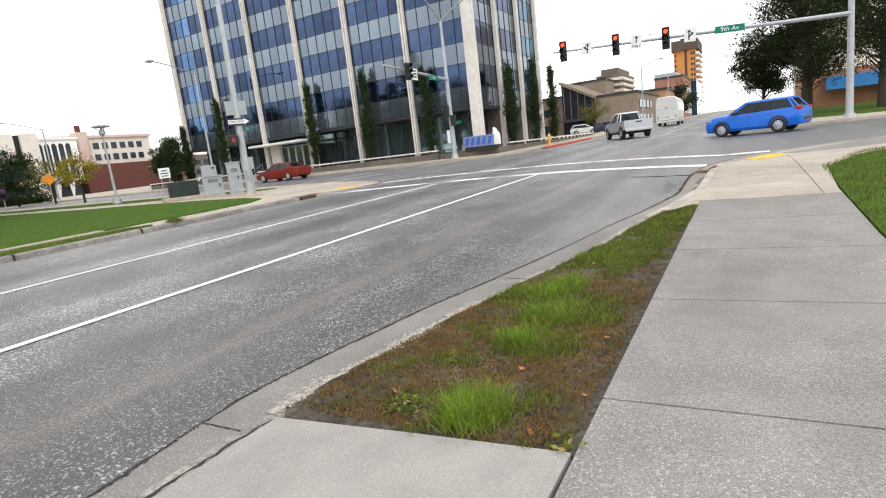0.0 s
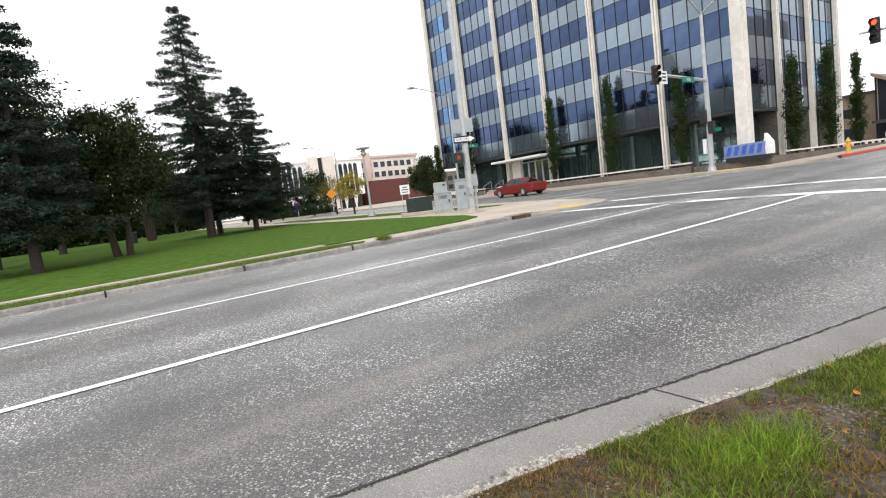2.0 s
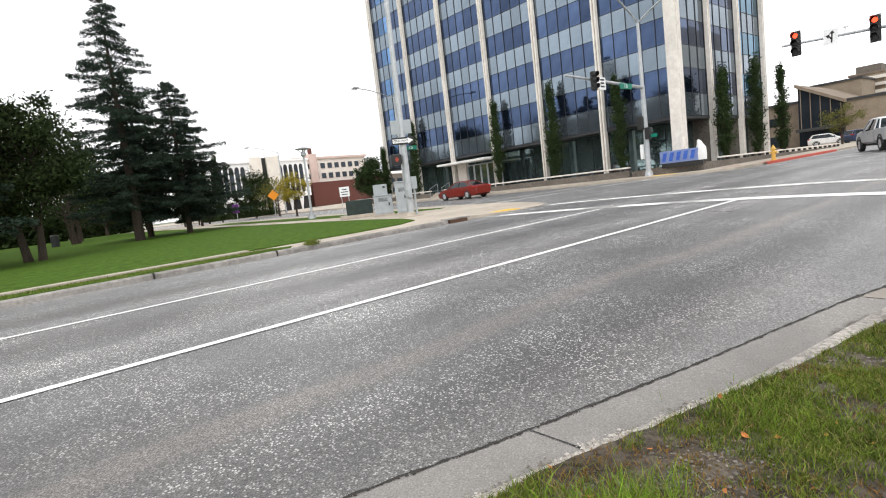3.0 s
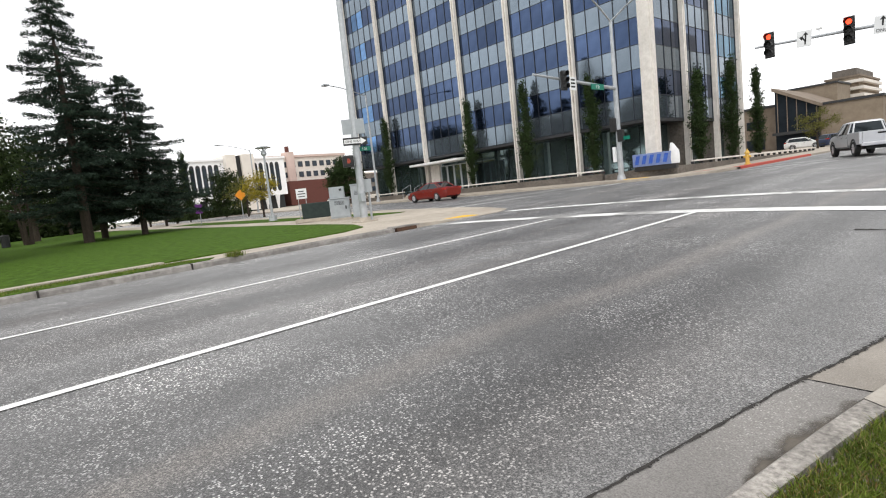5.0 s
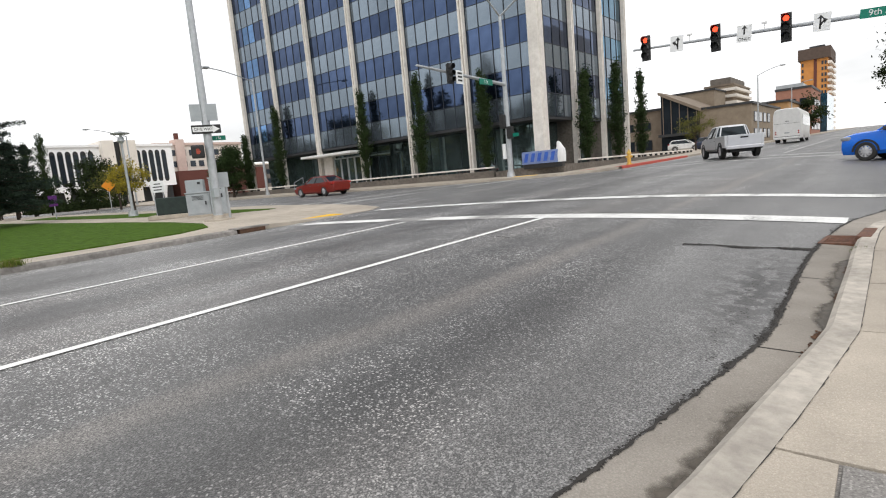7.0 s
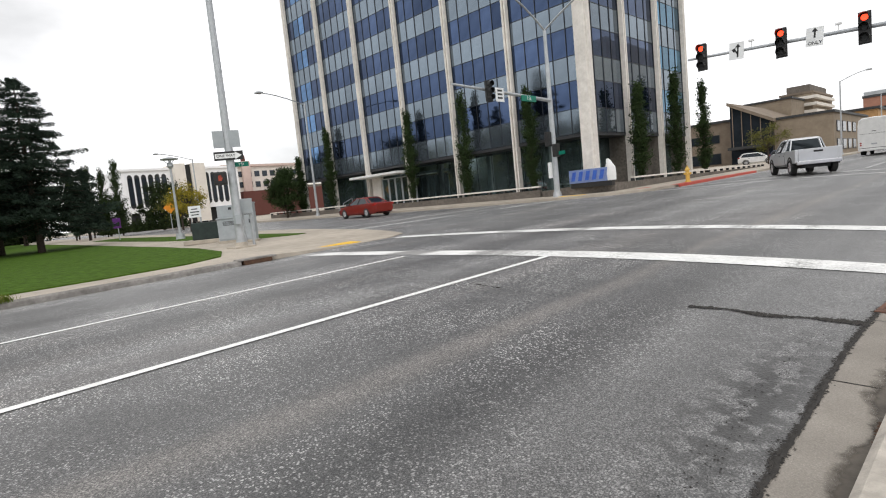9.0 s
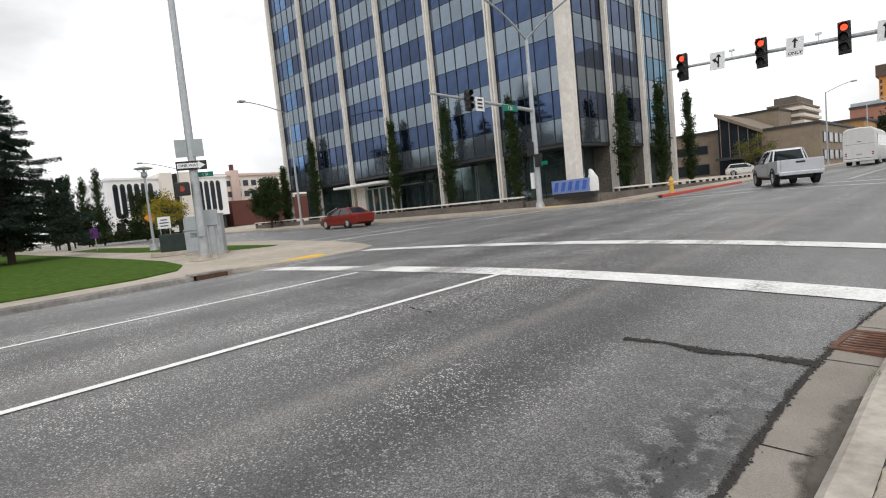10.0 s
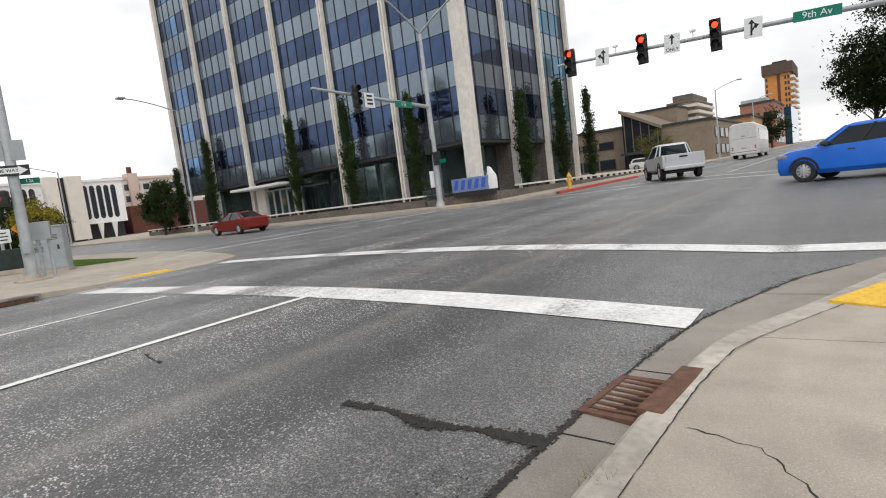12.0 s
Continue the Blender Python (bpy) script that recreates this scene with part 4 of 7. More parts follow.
# recessed lobby
for k in range(22):
    x0 = COLX[-1] + 0.2 + k * 1.62
    bm = bmesh.new()
    box(bm, x0 + 0.03, x0 + 1.59, 46.4, 46.44, BASE, 4.16)
    part("lobby_pane", bm, GLASS_LOBBY, building)
for k in range(8):
    y0 = 46.5 + k * 1.78
    bm = bmesh.new()
    box(bm, -20.9, -20.86, y0 + 0.03, y0 + 1.75, BASE, 4.16)
    part("lobby_pane", bm, GLASS_LOBBY, building)
bm = bmesh.new()
box(bm, COLX[-1] + 0.1, -20.95, 46.5, 60.8, BASE - 0.3, 4.16)
part("lobby_core", bm, DARK, building)
bm = bmesh.new()
box(bm, COLX[-1] - 0.3, -18.2, 43.6, 61.5, 0.0, BASE)
part("plinth", bm, WALL_STONE, building)
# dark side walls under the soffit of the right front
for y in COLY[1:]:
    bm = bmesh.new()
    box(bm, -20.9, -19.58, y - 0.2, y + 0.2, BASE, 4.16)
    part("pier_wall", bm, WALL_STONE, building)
# entrance with canopy, between the third and fourth columns
bm = bmesh.new()
box(bm, -43.8, -36.8, 42.3, 44.4, 3.52, 3.72, 0.02)
part("entrance_canopy", bm, WHITE, building, "flat white entrance canopy")
for k in range(5):
    bm = bmesh.new()
    x0 = -41.4 + k * 0.95
    for a, b in ((x0, x0 + 0.1), (x0 + 0.85, x0 + 0.95)):
        box(bm, a, b, 44.3, 44.42, BASE, 3.3)
    box(bm, x0 + 0.1, x0 + 0.85, 44.3, 44.42, 3.2, 3.3)
    door = part("door_frame", bm, GALV, building)
    bm = bmesh.new()
    box(bm, x0 + 0.1, x0 + 0.85, 44.34, 44.38, BASE + 0.05, 3.2)
    part("door_pane", bm, GLASS_LOBBY, door)
bm = bmesh.new()
box(bm, -42.8, -41.5, 44.2, 44.6, BASE, 3.5)
part("entrance_wall", bm, STONE_COL, building)

# ---- low retaining wall with a rail, front and side ----
def low_wall(name, ax, ay, bx, by, top):
    L = math.hypot(bx - ax, by - ay)
    t = thing(name, "low dark concrete planter wall topped by a pale rail", "wall", ax, ay, gz(ax, ay) + 0.13, math.degrees(math.atan2(by - ay, bx - ax)), "planter walls")
    bm = bmesh.new()
    box(bm, 0, L, -0.15, 0.15, -0.2, top - 0.3, 0.02)
    part("wall", bm, WALL_STONE, t)
    bm = bmesh.new()
    box(bm, 0, L, -0.22, 0.1, top - 0.13, top - 0.02, 0.02)
    part("rail", bm, STONE_COL, t, "pale weathered rail")
    for k in range(int(L / 1.5) + 1):
        bm = bmesh.new()
        x = min(L - 0.1, 0.1 + 1.5 * k)
        box(bm, x - 0.09, x + 0.09, -0.12, 0.08, top - 0.31, top - 0.12)
        part("post", bm, DARK, t)


low_wall("planter_wall", -62, 43.15, -46.2, 43.15, 0.72)
low_wall("planter_wall", -43.8, 43.05, -22.6, 43.15, 0.75)
low_wall("planter_wall", -17.7, 46.5, -17.7, 75, 0.78)
bm = bmesh.new()
loft(bm, [[(-22.4, 43.0, gz(-20, 43) + 0.1), (-22.4, 43.0, gz(-20, 43) + 0.55), (-22.4, 43.5, gz(-20, 43) + 0.55), (-22.4, 43.5, 0.3)], [(-19.5, 42.6, 0.3), (-19.5, 42.6, 0.95), (-19.5, 43.3, 0.95), (-19.5, 43.3, 0.3)], [(-17.4, 43.6, 0.3), (-17.4, 43.6, 0.95), (-18.1, 44.0, 0.95), (-18.1, 44.0, 0.3)], [(-17.5, 46.5, 0.3), (-17.5, 46.5, 0.9), (-18.1, 46.5, 0.9), (-18.1, 46.5, 0.3)]])
tagged(new("corner_planter", mesh_of("corner_planter", bm, WALL_STONE)), "curved dark concrete corner planter wall", "wall")
stair = thing("entrance_steps", "three pale concrete entrance steps with a handrail", "steps", -45, 43.2, gz(-45, 43.2) + 0.13)
for k in range(3):
    bm = bmesh.new()
    box(bm, -1.1, 1.1, -0.3 + 0.3 * k, 1.0, 0, 0.16 * (k + 1), 0.01)
    part("step", bm, CONCRETE, stair)
for s in (-1, 1):
    bm = bmesh.new()
    rod(bm, (s * 1.0, -0.4, 0), (s * 1.0, -0.4, 0.95), 0.022)
    rod(bm, (s * 1.0, 0.7, 0.4), (s * 1.0, 0.7, 1.4), 0.022)
    rod(bm, (s * 1.0, -0.4, 0.95), (s * 1.0, 0.7, 1.4), 0.022)
    part("handrail", bm, GALV, stair)

# monument sign beside the corner pier
sign = thing("monument_sign", "blue and white company sign with a plain white carved figure", "sign", -18.45, 42.75, 0.95, 4)
bm = bmesh.new()
box(bm, -1.35, 1.4, -0.2, 0.25, -0.15, 0.16, 0.01)
part("base", bm, BLACK, sign)
bm = bmesh.new()
box(bm, -1.45, 1.15, -0.18, 0.2, 0.16, 0.98, 0.02)
part("panel", bm, pbr("pale_blue_panel", (0.22, 0.29, 0.5), (0.15, 0.2, 0.4), 3, 0.5), sign)
BLUE = pbr("deep_blue", (0.03, 0.08, 0.42), (0.05, 0.14, 0.5), 4, 0.45)
for k in range(5):
    bm = bmesh.new()
    x0 = -1.3 + k * 0.47
    loft(bm, [[(x0 + 0.14 + a, -0.215, 0.86) for a in (0, 0.24)] + [(x0 + 0.14 + a, -0.18, 0.86) for a in (0.24, 0)], [(x0 + a, -0.215, 0.3) for a in (0, 0.24)] + [(x0 + a, -0.18, 0.3) for a in (0.24, 0)]])
    part("emblem_bar", bm, BLUE, sign)
bm = bmesh.new()
loft(bm, [[(1.2 + 0.34 * r * math.cos(a) + o, 0.02 + 0.22 * r * math.sin(a), 0.16 + h) for a in [6.283 * i / 10 for i in range(10)]] for h, r, o in ((0, 1, 0.05), (0.4, 1.05, 0.05), (0.8, 0.95, 0.05), (1.02, 0.6, 0.0), (1.2, 0.45, -0.05), (1.32, 0.2, -0.1))])
part("white_figure", bm, WHITE, sign, "rounded plain white stone shape", smooth=True)


# ---- writing ----
def text_part(name, body, size, material, parent, m, label=""):
    cu = bpy.data.curves.new(name, "FONT")
    cu.body, cu.size, cu.align_x, cu.align_y, cu.extrude = body, size, "CENTER", "CENTER", 0.004
    tmp = bpy.data.objects.new(name, cu)
    scene.collection.objects.link(tmp)
    bpy.context.view_layer.update()
    me = bpy.data.meshes.new_from_object(tmp.evaluated_get(bpy.context.evaluated_depsgraph_get()))
    bpy.data.objects.remove(tmp)
    me.materials.clear()
    me.materials.append(material)
    ob = new(name, me)
    ob.parent = parent
    ob.matrix_basis = m
    if label:
        ob["label"] = label
    return ob


FRONT = pose(0, 0, 0, 90, 0, 0)


# ---- traffic signals ----
def signal_head(parent, x, y, z, turn, lit=True, name="signal_head", k=1.0):
    """A three-lens head with visors and backplate; faces -y before turning."""
    m = pose(x, y, z, 0, 0, turn) @ Matrix.Scale(k, 4)
    bm = bmesh.new()
    box(bm, -0.17, 0.17, -0.05, 0.17, -0.53, 0.53, 0.02)
    box(bm, -0.19, 0.19, 0.0, 0.02, -0.56, 0.56)
    bm.transform(m)
    head = part(name, bm, BLACK, parent, "black three-lens signal head lit red" if lit else "black three-lens signal head")
    for i, zz in enumerate((0.35, 0.0, -0.35)):
        bm = bmesh.new()
        ring = []
        for yy, r in ((-0.05, 0.16), (-0.27, 0.155)):
            ring.append([(r * math.cos(a), yy - (0.06 * math.sin(a) if yy < -0.1 else 0), zz + r * math.sin(a)) for a in [math.pi * (-0.2 + 1.4 * j / 10) for j in range(11)]])
        loft(bm, ring, closed=False)
        bm.transform(m)
        part("visor", bm, BLACK, head)
        bm = bmesh.new()
        rod(bm, (0, -0.045, zz), (0, -0.075, zz), 0.115, 0.09, 16)
        bm.transform(m)
        part("lens", bm, SIG_RED if lit and i == 0 else DARK, head, "glowing red lens" if lit and i == 0 else "dark lens")
    return head


def arrow_sign(parent, x, y, z, kind):
    bm = bmesh.new()
    box(bm, -0.33, 0.33, -0.01, 0.01, -0.4, 0.4, 0.006)
    bm.transform(pose(x, y - 0.13, z, 0, 4, 0))
    plate = part("lane_sign", bm, SIGN_WHITE, parent, "white lane-use sign with a black arrow")
    bm = bmesh.new()

    def bar(x0, z0, x1, z1, w):
        d = Vector((x1 - x0, 0, z1 - z0)).normalized()
        s = Vector((d.z, 0, -d.x)) * w / 2
        a, b = Vector((x0, -0.016, z0)), Vector((x1, -0.016, z1))
        loft(bm, [[a + s, a - s, a - s + Vector((0, 0.01, 0)), a + s + Vector((0, 0.01, 0))], [b + s, b - s, b - s + Vector((0, 0.01, 0)), b + s + Vector((0, 0.01, 0))]])

    def tip(x0, z0, dx, dz):
        d = Vector((dx, 0, dz)).normalized() * 0.16
        s = Vector((d.z, 0, -d.x)) * 0.75
        a = Vector((x0, -0.016, z0))
        loft(bm, [[a + s, a - s, a + d], [v + Vector((0, 0.01, 0)) for v in (a + s, a - s, a + d)]])

    lift = 0.06 if kind == "up" else 0.0
    bar(0.06 if kind == "left" else -0.06 if kind == "right" else 0, -0.3 + 0.25 * (kind == "up"), 0.06 if kind == "left" else -0.06 if kind == "right" else 0, 0.18 + lift, 0.07)
    tip(0.06 if kind == "left" else -0.06 if kind == "right" else 0, 0.16 + lift, 0, 1)
    if kind == "left":
        bar(0.06, -0.14, -0.08, 0.04, 0.07)
        tip(-0.07, 0.03, -1, 0.25)
    if kind == "right":
        bar(-0.06, -0.14, 0.08, 0.06, 0.07)
        tip(0.06, 0.05, 1, 0.3)
    bm.transform(pose(x, y - 0.13, z, 0, 4, 0))
    part("arrow", bm, BLACK, plate)
    if kind == "up":
        text_part("lettering", "ONLY", 0.2, BLACK, plate, pose(x, y - 0.145, z - 0.27, 0, 4, 0) @ FRONT)


def arm_z(x):
    return 6.84 - 0.062 * (x + 11.9)


mast = thing("traffic_signal", "galvanised mast-arm traffic signal with three red lights", "traffic signal", 0, 0, 0)
bm = bmesh.new()
g0 = gz(4.7, 42) + 0.13
rod(bm, (4.7, 42, g0), (4.7, 42, 8.2), 0.19, 0.14, 16)
rod(bm, (4.7, 42, g0), (4.7, 42, g0 + 0.25), 0.3, 0.26, 16)
part("pole", bm, GALV, mast, smooth=True)
bm = bmesh.new()
rod(bm, (4.75, 41.95, arm_z(4.7) + 0.05), (-11.95, 41.95, arm_z(-11.95)), 0.125, 0.06, 14)
part("mast_arm", bm, GALV, mast, smooth=True)
for x in (-11.2, -7.72, -4.68):
    signal_head(mast, x, 41.75, arm_z(x) - 0.02, 0, k=1.18)
for x, kind in ((-9.62, "left"), (-6.45, "up"), (-3.3, "right")):
    arrow_sign(mast, x, 41.95, arm_z(x), kind)
bm = bmesh.new()
box(bm, -0.78, 0.78, -0.012, 0.012, -0.2, 0.2, 0.006)
bm.transform(pose(-1.15, 41.78, arm_z(-1.15) + 0.06, 0, 3.6, 0))
plate = part("street_name_sign", bm, SIGN_GREEN, mast, "green street name sign with white letters")
text_part("lettering", "9th Av", 0.36, SIGN_WHITE, plate, pose(-1.15, 41.76, arm_z(-1.15) + 0.06, 0, 3.6, 0) @ FRONT)
for x in (-9.0, -5.6):
    bm = bmesh.new()
    rod(bm, (x, 41.95, arm_z(x)), (x, 41.95, arm_z(x) + 0.35), 0.02)
    box(bm, x - 0.12, x + 0.12, 41.9, 42.0, arm_z(x) + 0.33, arm_z(x) + 0.43, 0.02)
    part("detector", bm, WHITE, mast)
bm = bmesh.new()
rod(bm, (4.7, 42, 8.1), (4.7, 42, 11.0), 0.13, 0.08, 12)
part("lamp_extension", bm, GALV, mast, smooth=True)

corner = thing("traffic_signal", "galvanised signal and street-light pole with dark signal heads", "traffic signal", 0, 0, 0)
g0 = gz(-20.4, 41.8) + 0.13
bm = bmesh.new()
rod(bm, (-20.4, 41.8, g0), (-20.4, 41.8, 6.6), 0.19, 0.15, 16)
rod(bm, (-20.4, 41.8, 6.6), (-20.4, 41.8, 10.75), 0.14, 0.1, 14)
rod(bm, (-20.4, 41.8, g0), (-20.4, 41.8, g0 + 0.35), 0.3, 0.24, 16)
part("pole", bm, GALV, corner, smooth=True)
bm = bmesh.new()
rod(bm, (-20.4, 41.9, 6.42), (-19.75, 32.4, 6.66), 0.12, 0.06, 12)
part("mast_arm", bm, GALV, corner, smooth=True)
for tx, ty in ((-20.3, 37.4), (-15.9, 41.7)):
    bm = bmesh.new()
    pts = [Vector((-20.4, 41.8, 10.7)) + (Vector((tx, ty, 12.5)) - Vector((-20.4, 41.8, 10.7))) * f + Vector((0, 0, 0.25 * math.sin(math.pi * f))) for f in (0, 0.25, 0.5, 0.75, 1)]
    for a, b in zip(pts, pts[1:]):
        rod(bm, a, b, 0.06, 0.055, 10)
    arm = part("lamp_arm", bm, GALV, corner, smooth=True)
    bm = bmesh.new()
    box(bm, tx - 0.18, tx + 0.18, ty - 0.3, ty + 0.3, 12.42, 12.58, 0.05)
    part("luminaire", bm, GALV, arm)
signal_head(corner, -19.65, 35.1, 6.45, 78, False)
bm = bmesh.new()
box(bm, -19.9, -19.88, 35.9, 36.6, 6.0, 6.75, 0.005)
sg = part("regulatory_sign", bm, SIGN_WHITE, corner, "white sign with dark markings")
bm = bmesh.new()
for zz in (6.15, 6.35, 6.55):
    box(bm, -19.875, -19.87, 36.05, 36.45, zz, zz + 0.1)
part("marking_bar", bm, BLACK, sg)
bm = bmesh.new()
box(bm, -19.98, -19.95, 38.3, 39.7, 6.15, 6.5, 0.005)
sg = part("street_name_sign", bm, SIGN_GREEN, corner, "green street name sign with white letters")
text_part("lettering", "I St", 0.3, SIGN_WHITE, sg, pose(-19.94, 39.0, 6.32, 0, 0, 90) @ FRONT)
bm = bmesh.new()
box(bm, -20.75, -20.4, 41.35, 41.75, 3.6, 4.5, 0.03)
box(bm, -20.3, -19.95, 41.45, 41.8, 2.9, 3.7, 0.03)
part("walk_signal", bm, BLACK, corner)
bm = bmesh.new()
box(bm, -20.2, -19.5, 41.62, 41.65, 3.0, 3.22)
part("street_name_sign", bm, SIGN_GREEN, corner)
bm = bmesh.new()
box(bm, -20.75, -20.55, 41.5, 41.7, 1.6, 2.6, 0.02)
part("push_button_box", bm, SIGN_WHITE, corner)

near = thing("street_light", "tall tapered grey street-light pole with signs and signal", "street light", -20.0, 20.75, left_z(-20, 20.75))
bm = bmesh.new()
rod(bm, (0, 0, 0.1), (0.12, 0, 11.2), 0.16, 0.09, 18)
part("pole", bm, GALV, near, smooth=True)
bm = bmesh.new()
box(bm, -0.4, 0.4, -0.4, 0.4, -0.05, 0.06, 0.02)
rod(bm, (0, 0, 0.04), (0, 0, 0.2), 0.24, 0.2, 16)
part("base", bm, CONCRETE, near)
bm = bmesh.new()
rod(bm, (0.12, 0, 11.0), (2.6, 0.3, 11.8), 0.06, 0.05, 10)
box(bm, 2.4, 3.1, 0.15, 0.45, 11.72, 11.88, 0.05)
part("lamp_arm", bm, GALV, near)
TOWARDS = pose(0, 0, 0, 0, 0, 62)
for x0 in (-0.46, 0.06):
    bm = bmesh.new()
    box(bm, x0, x0 + 0.38, -0.16, -0.14, 3.6, 4.2, 0.01)
    part("sign_back", bm, STEEL_GREY, near, "plain grey back of a sign").matrix_local = TOWARDS
bm = bmesh.new()
box(bm, -0.49, 0.49, -0.23, -0.205, 3.15, 3.46, 0.008)
ow = part("one_way_sign", bm, BLACK, near, "black one-way sign with a white arrow")
ow.matrix_local = TOWARDS
bm = bmesh.new()
loft(bm, [[(a, y, zz) for a, zz in ((-0.45, 3.22), (0.22, 3.22), (0.22, 3.17), (0.45, 3.305), (0.22, 3.44), (0.22, 3.39), (-0.45, 3.39))] for y in (-0.238, -0.228)])
arw = part("arrow", bm, SIGN_WHITE, ow)
text_part("lettering", "ONE WAY", 0.135, BLACK, arw, pose(-0.09, -0.243, 3.305) @ FRONT)
bm = bmesh.new()
box(bm, 0.12, 0.62, 0.1, 0.12, 2.92, 3.09, 0.004)
sg = part("street_name_sign", bm, SIGN_GREEN, near, "small green street name sign")
sg.matrix_local = TOWARDS
text_part("lettering", "I St", 0.14, SIGN_WHITE, sg, pose(0.37, 0.092, 3.005) @ FRONT)
bm = bmesh.new()
box(bm, -0.6, -0.16, -0.32, -0.02, 2.3, 2.76, 0.05)
pw = part("walk_signal", bm, BLACK, near, "black pedestrian signal showing a red hand")
pw.matrix_local = TOWARDS
bm = bmesh.new()
box(bm, -0.43, -0.32, -0.335, -0.322, 2.44, 2.55, 0.004)
for k in range(4):
    box(bm, -0.43 + 0.029 * k, -0.41 + 0.029 * k, -0.334, -0.322, 2.55, 2.62 + 0.012 * (k % 3), 0.003)
box(bm, -0.315, -0.29, -0.334, -0.322, 2.49, 2.56, 0.003)
part("hand_light", bm, SIG_HAND, pw)
bm = bmesh.new()
box(bm, 0.1, 0.28, -0.2, 0.0, 0.85, 1.2, 0.02)
part("push_button_box", bm, STEEL_GREY, near)


def cabinet(x, y, w, d, h, label, turn=0, upper=0.0):
    t = thing("utility_cabinet", label, "utility cabinet", x, y, left_z(x, y), turn, "utility cabinets")
    bm = bmesh.new()
    box(bm, -w / 2 - 0.05, w / 2 + 0.05, -d / 2 - 0.05, d / 2 + 0.05, -0.1, 0.1, 0.02)
    part("plinth", bm, CONCRETE, t)
    bm = bmesh.new()
    box(bm, -w / 2, w / 2, -d / 2, d / 2, 0.1, h, 0.02)
    part("body", bm, STEEL_GREY, t)
    bm = bmesh.new()
    box(bm, -w / 2 - 0.03, w / 2 + 0.03, -d / 2 - 0.04, d / 2 + 0.03, h - 0.005, h + 0.05, 0.02)
    part("lid", bm, STEEL_GREY, t)
    if upper:
        bm = bmesh.new()
        box(bm, -w / 2 + 0.04, w / 2 - 0.2, -d / 2 + 0.05, d / 2 - 0.02, h + 0.045, h + upper, 0.025)
        top = part("upper_box", bm, STEEL_GREY, t, "narrower pale grey box set on the cabinet")
        bm = bmesh.new()
        box(bm, w / 2 - 0.42, w / 2 - 0.3, -d / 2 + 0.03, -d / 2 + 0.06, h + upper - 0.2, h + upper - 0.1)
        part("label_plate", bm, DARK, top)
    bm = bmesh.new()
    box(bm, -w / 2 + 0.05, w / 2 - 0.05, -d / 2 - 0.018, -d / 2 + 0.01, 0.16, h - 0.06, 0.01)
    door = part("door", bm, STEEL_GREY, t)
    bm = bmesh.new()
    box(bm, w / 2 - 0.2, w / 2 - 0.14, -d / 2 - 0.05, -d / 2 - 0.015, h * 0.5, h * 0.5 + 0.16, 0.01)
    part("handle", bm, DARK, door)
    for k in range(4):
        bm = bmesh.new()
        box(bm, -w / 4, w / 4, -d / 2 - 0.024, -d / 2 - 0.014, h * 0.72 + 0.05 * k, h * 0.72 + 0.05 * k + 0.02)
        part("vent", bm, DARK, door)


cabinet(-24.4, 22.3, 0.95, 0.75, 1.05, "tall two-tier pale grey steel traffic control cabinet", 55, 0.58)
cabinet(-22.75, 22.35, 0.62, 0.6, 1.6, "slim pale grey steel utility cabinet beside the pole", 55)
t = thing("meter_box", "grey electrical meter box on two posts", "utility box", -20.6, 21.34, left_z(-20.6, 21.34), 62)
for s in (-0.12, 0.16):
    bm = bmesh.new()
    rod(bm, (s, 0, 0), (s, 0, 1.7), 0.05)
    part("post", bm, GALV, t)
bm = bmesh.new()
box(bm, -0.24, 0.28, -0.25, -0.02, 1.2, 1.76, 0.02)
part("box", bm, STEEL_GREY, t)
t = thing("transformer_box", "low dark green transformer box on a concrete pad", "utility box", -26.85, 22.3, left_z(-26.85, 22.3), 60)
bm = bmesh.new()
box(bm, -1.1, 1.1, -0.7, 0.7, 0, 0.18, 0.02)
part("pad", bm, CONCRETE, t)
bm = bmesh.new()
box(bm, -0.72, 0.72, -0.5, 0.5, 0.18, 0.98, 0.05)
part("body", bm, pbr("dark_green_paint", (0.03, 0.045, 0.04), (0.02, 0.03, 0.028), 4, 0.75), t)
t = thing("notice_board", "white notice sign with grey markings on two posts", "sign", -27.9, 22.1, left_z(-27.9, 22.1), 60)
for s in (-0.2, 0.2):
    bm = bmesh.new()
    rod(bm, (s, 0.02, 0), (s, 0.02, 1.75), 0.02)
    part("post", bm, GALV, t)
bm = bmesh.new()
box(bm, -0.28, 0.28, -0.03, -0.005, 1.25, 1.8, 0.01)
b = part("board", bm, SIGN_WHITE, t)
bm = bmesh.new()
for k, w in enumerate((0.17, 0.2, 0.14)):
    box(bm, -w, w, -0.036, -0.03, 1.35 + 0.14 * k, 1.4 + 0.14 * k)
part("marking_bar", bm, DARK, b)

t = thing("park_lamp", "slim grey park lamp with a saucer-shaped head", "street light", -36.2, 24.0, left_z(-36, 24))
bm = bmesh.new()
rod(bm, (0, 0, 0), (0, 0, 4.5), 0.09, 0.06, 12)
rod(bm, (0, 0, 0), (0, 0, 0.35), 0.28, 0.24, 12)
part("pole", bm, GALV, t)
bm = bmesh.new()
rod(bm, (0, 0, 4.35), (0, 0, 4.5), 0.07, 0.2, 14)
rod(bm, (0, 0, 4.5), (0, 0, 4.72), 0.2, 0.15, 14)
for k in range(3):
    a = 2.094 * k
    rod(bm, (0.14 * math.cos(a), 0.14 * math.sin(a), 4.7), (0.4 * math.cos(a), 0.4 * math.sin(a), 4.92), 0.02, 0.02, 6)
rod(bm, (0, 0, 4.7), (0, 0, 4.95), 0.06, 0.06, 10)
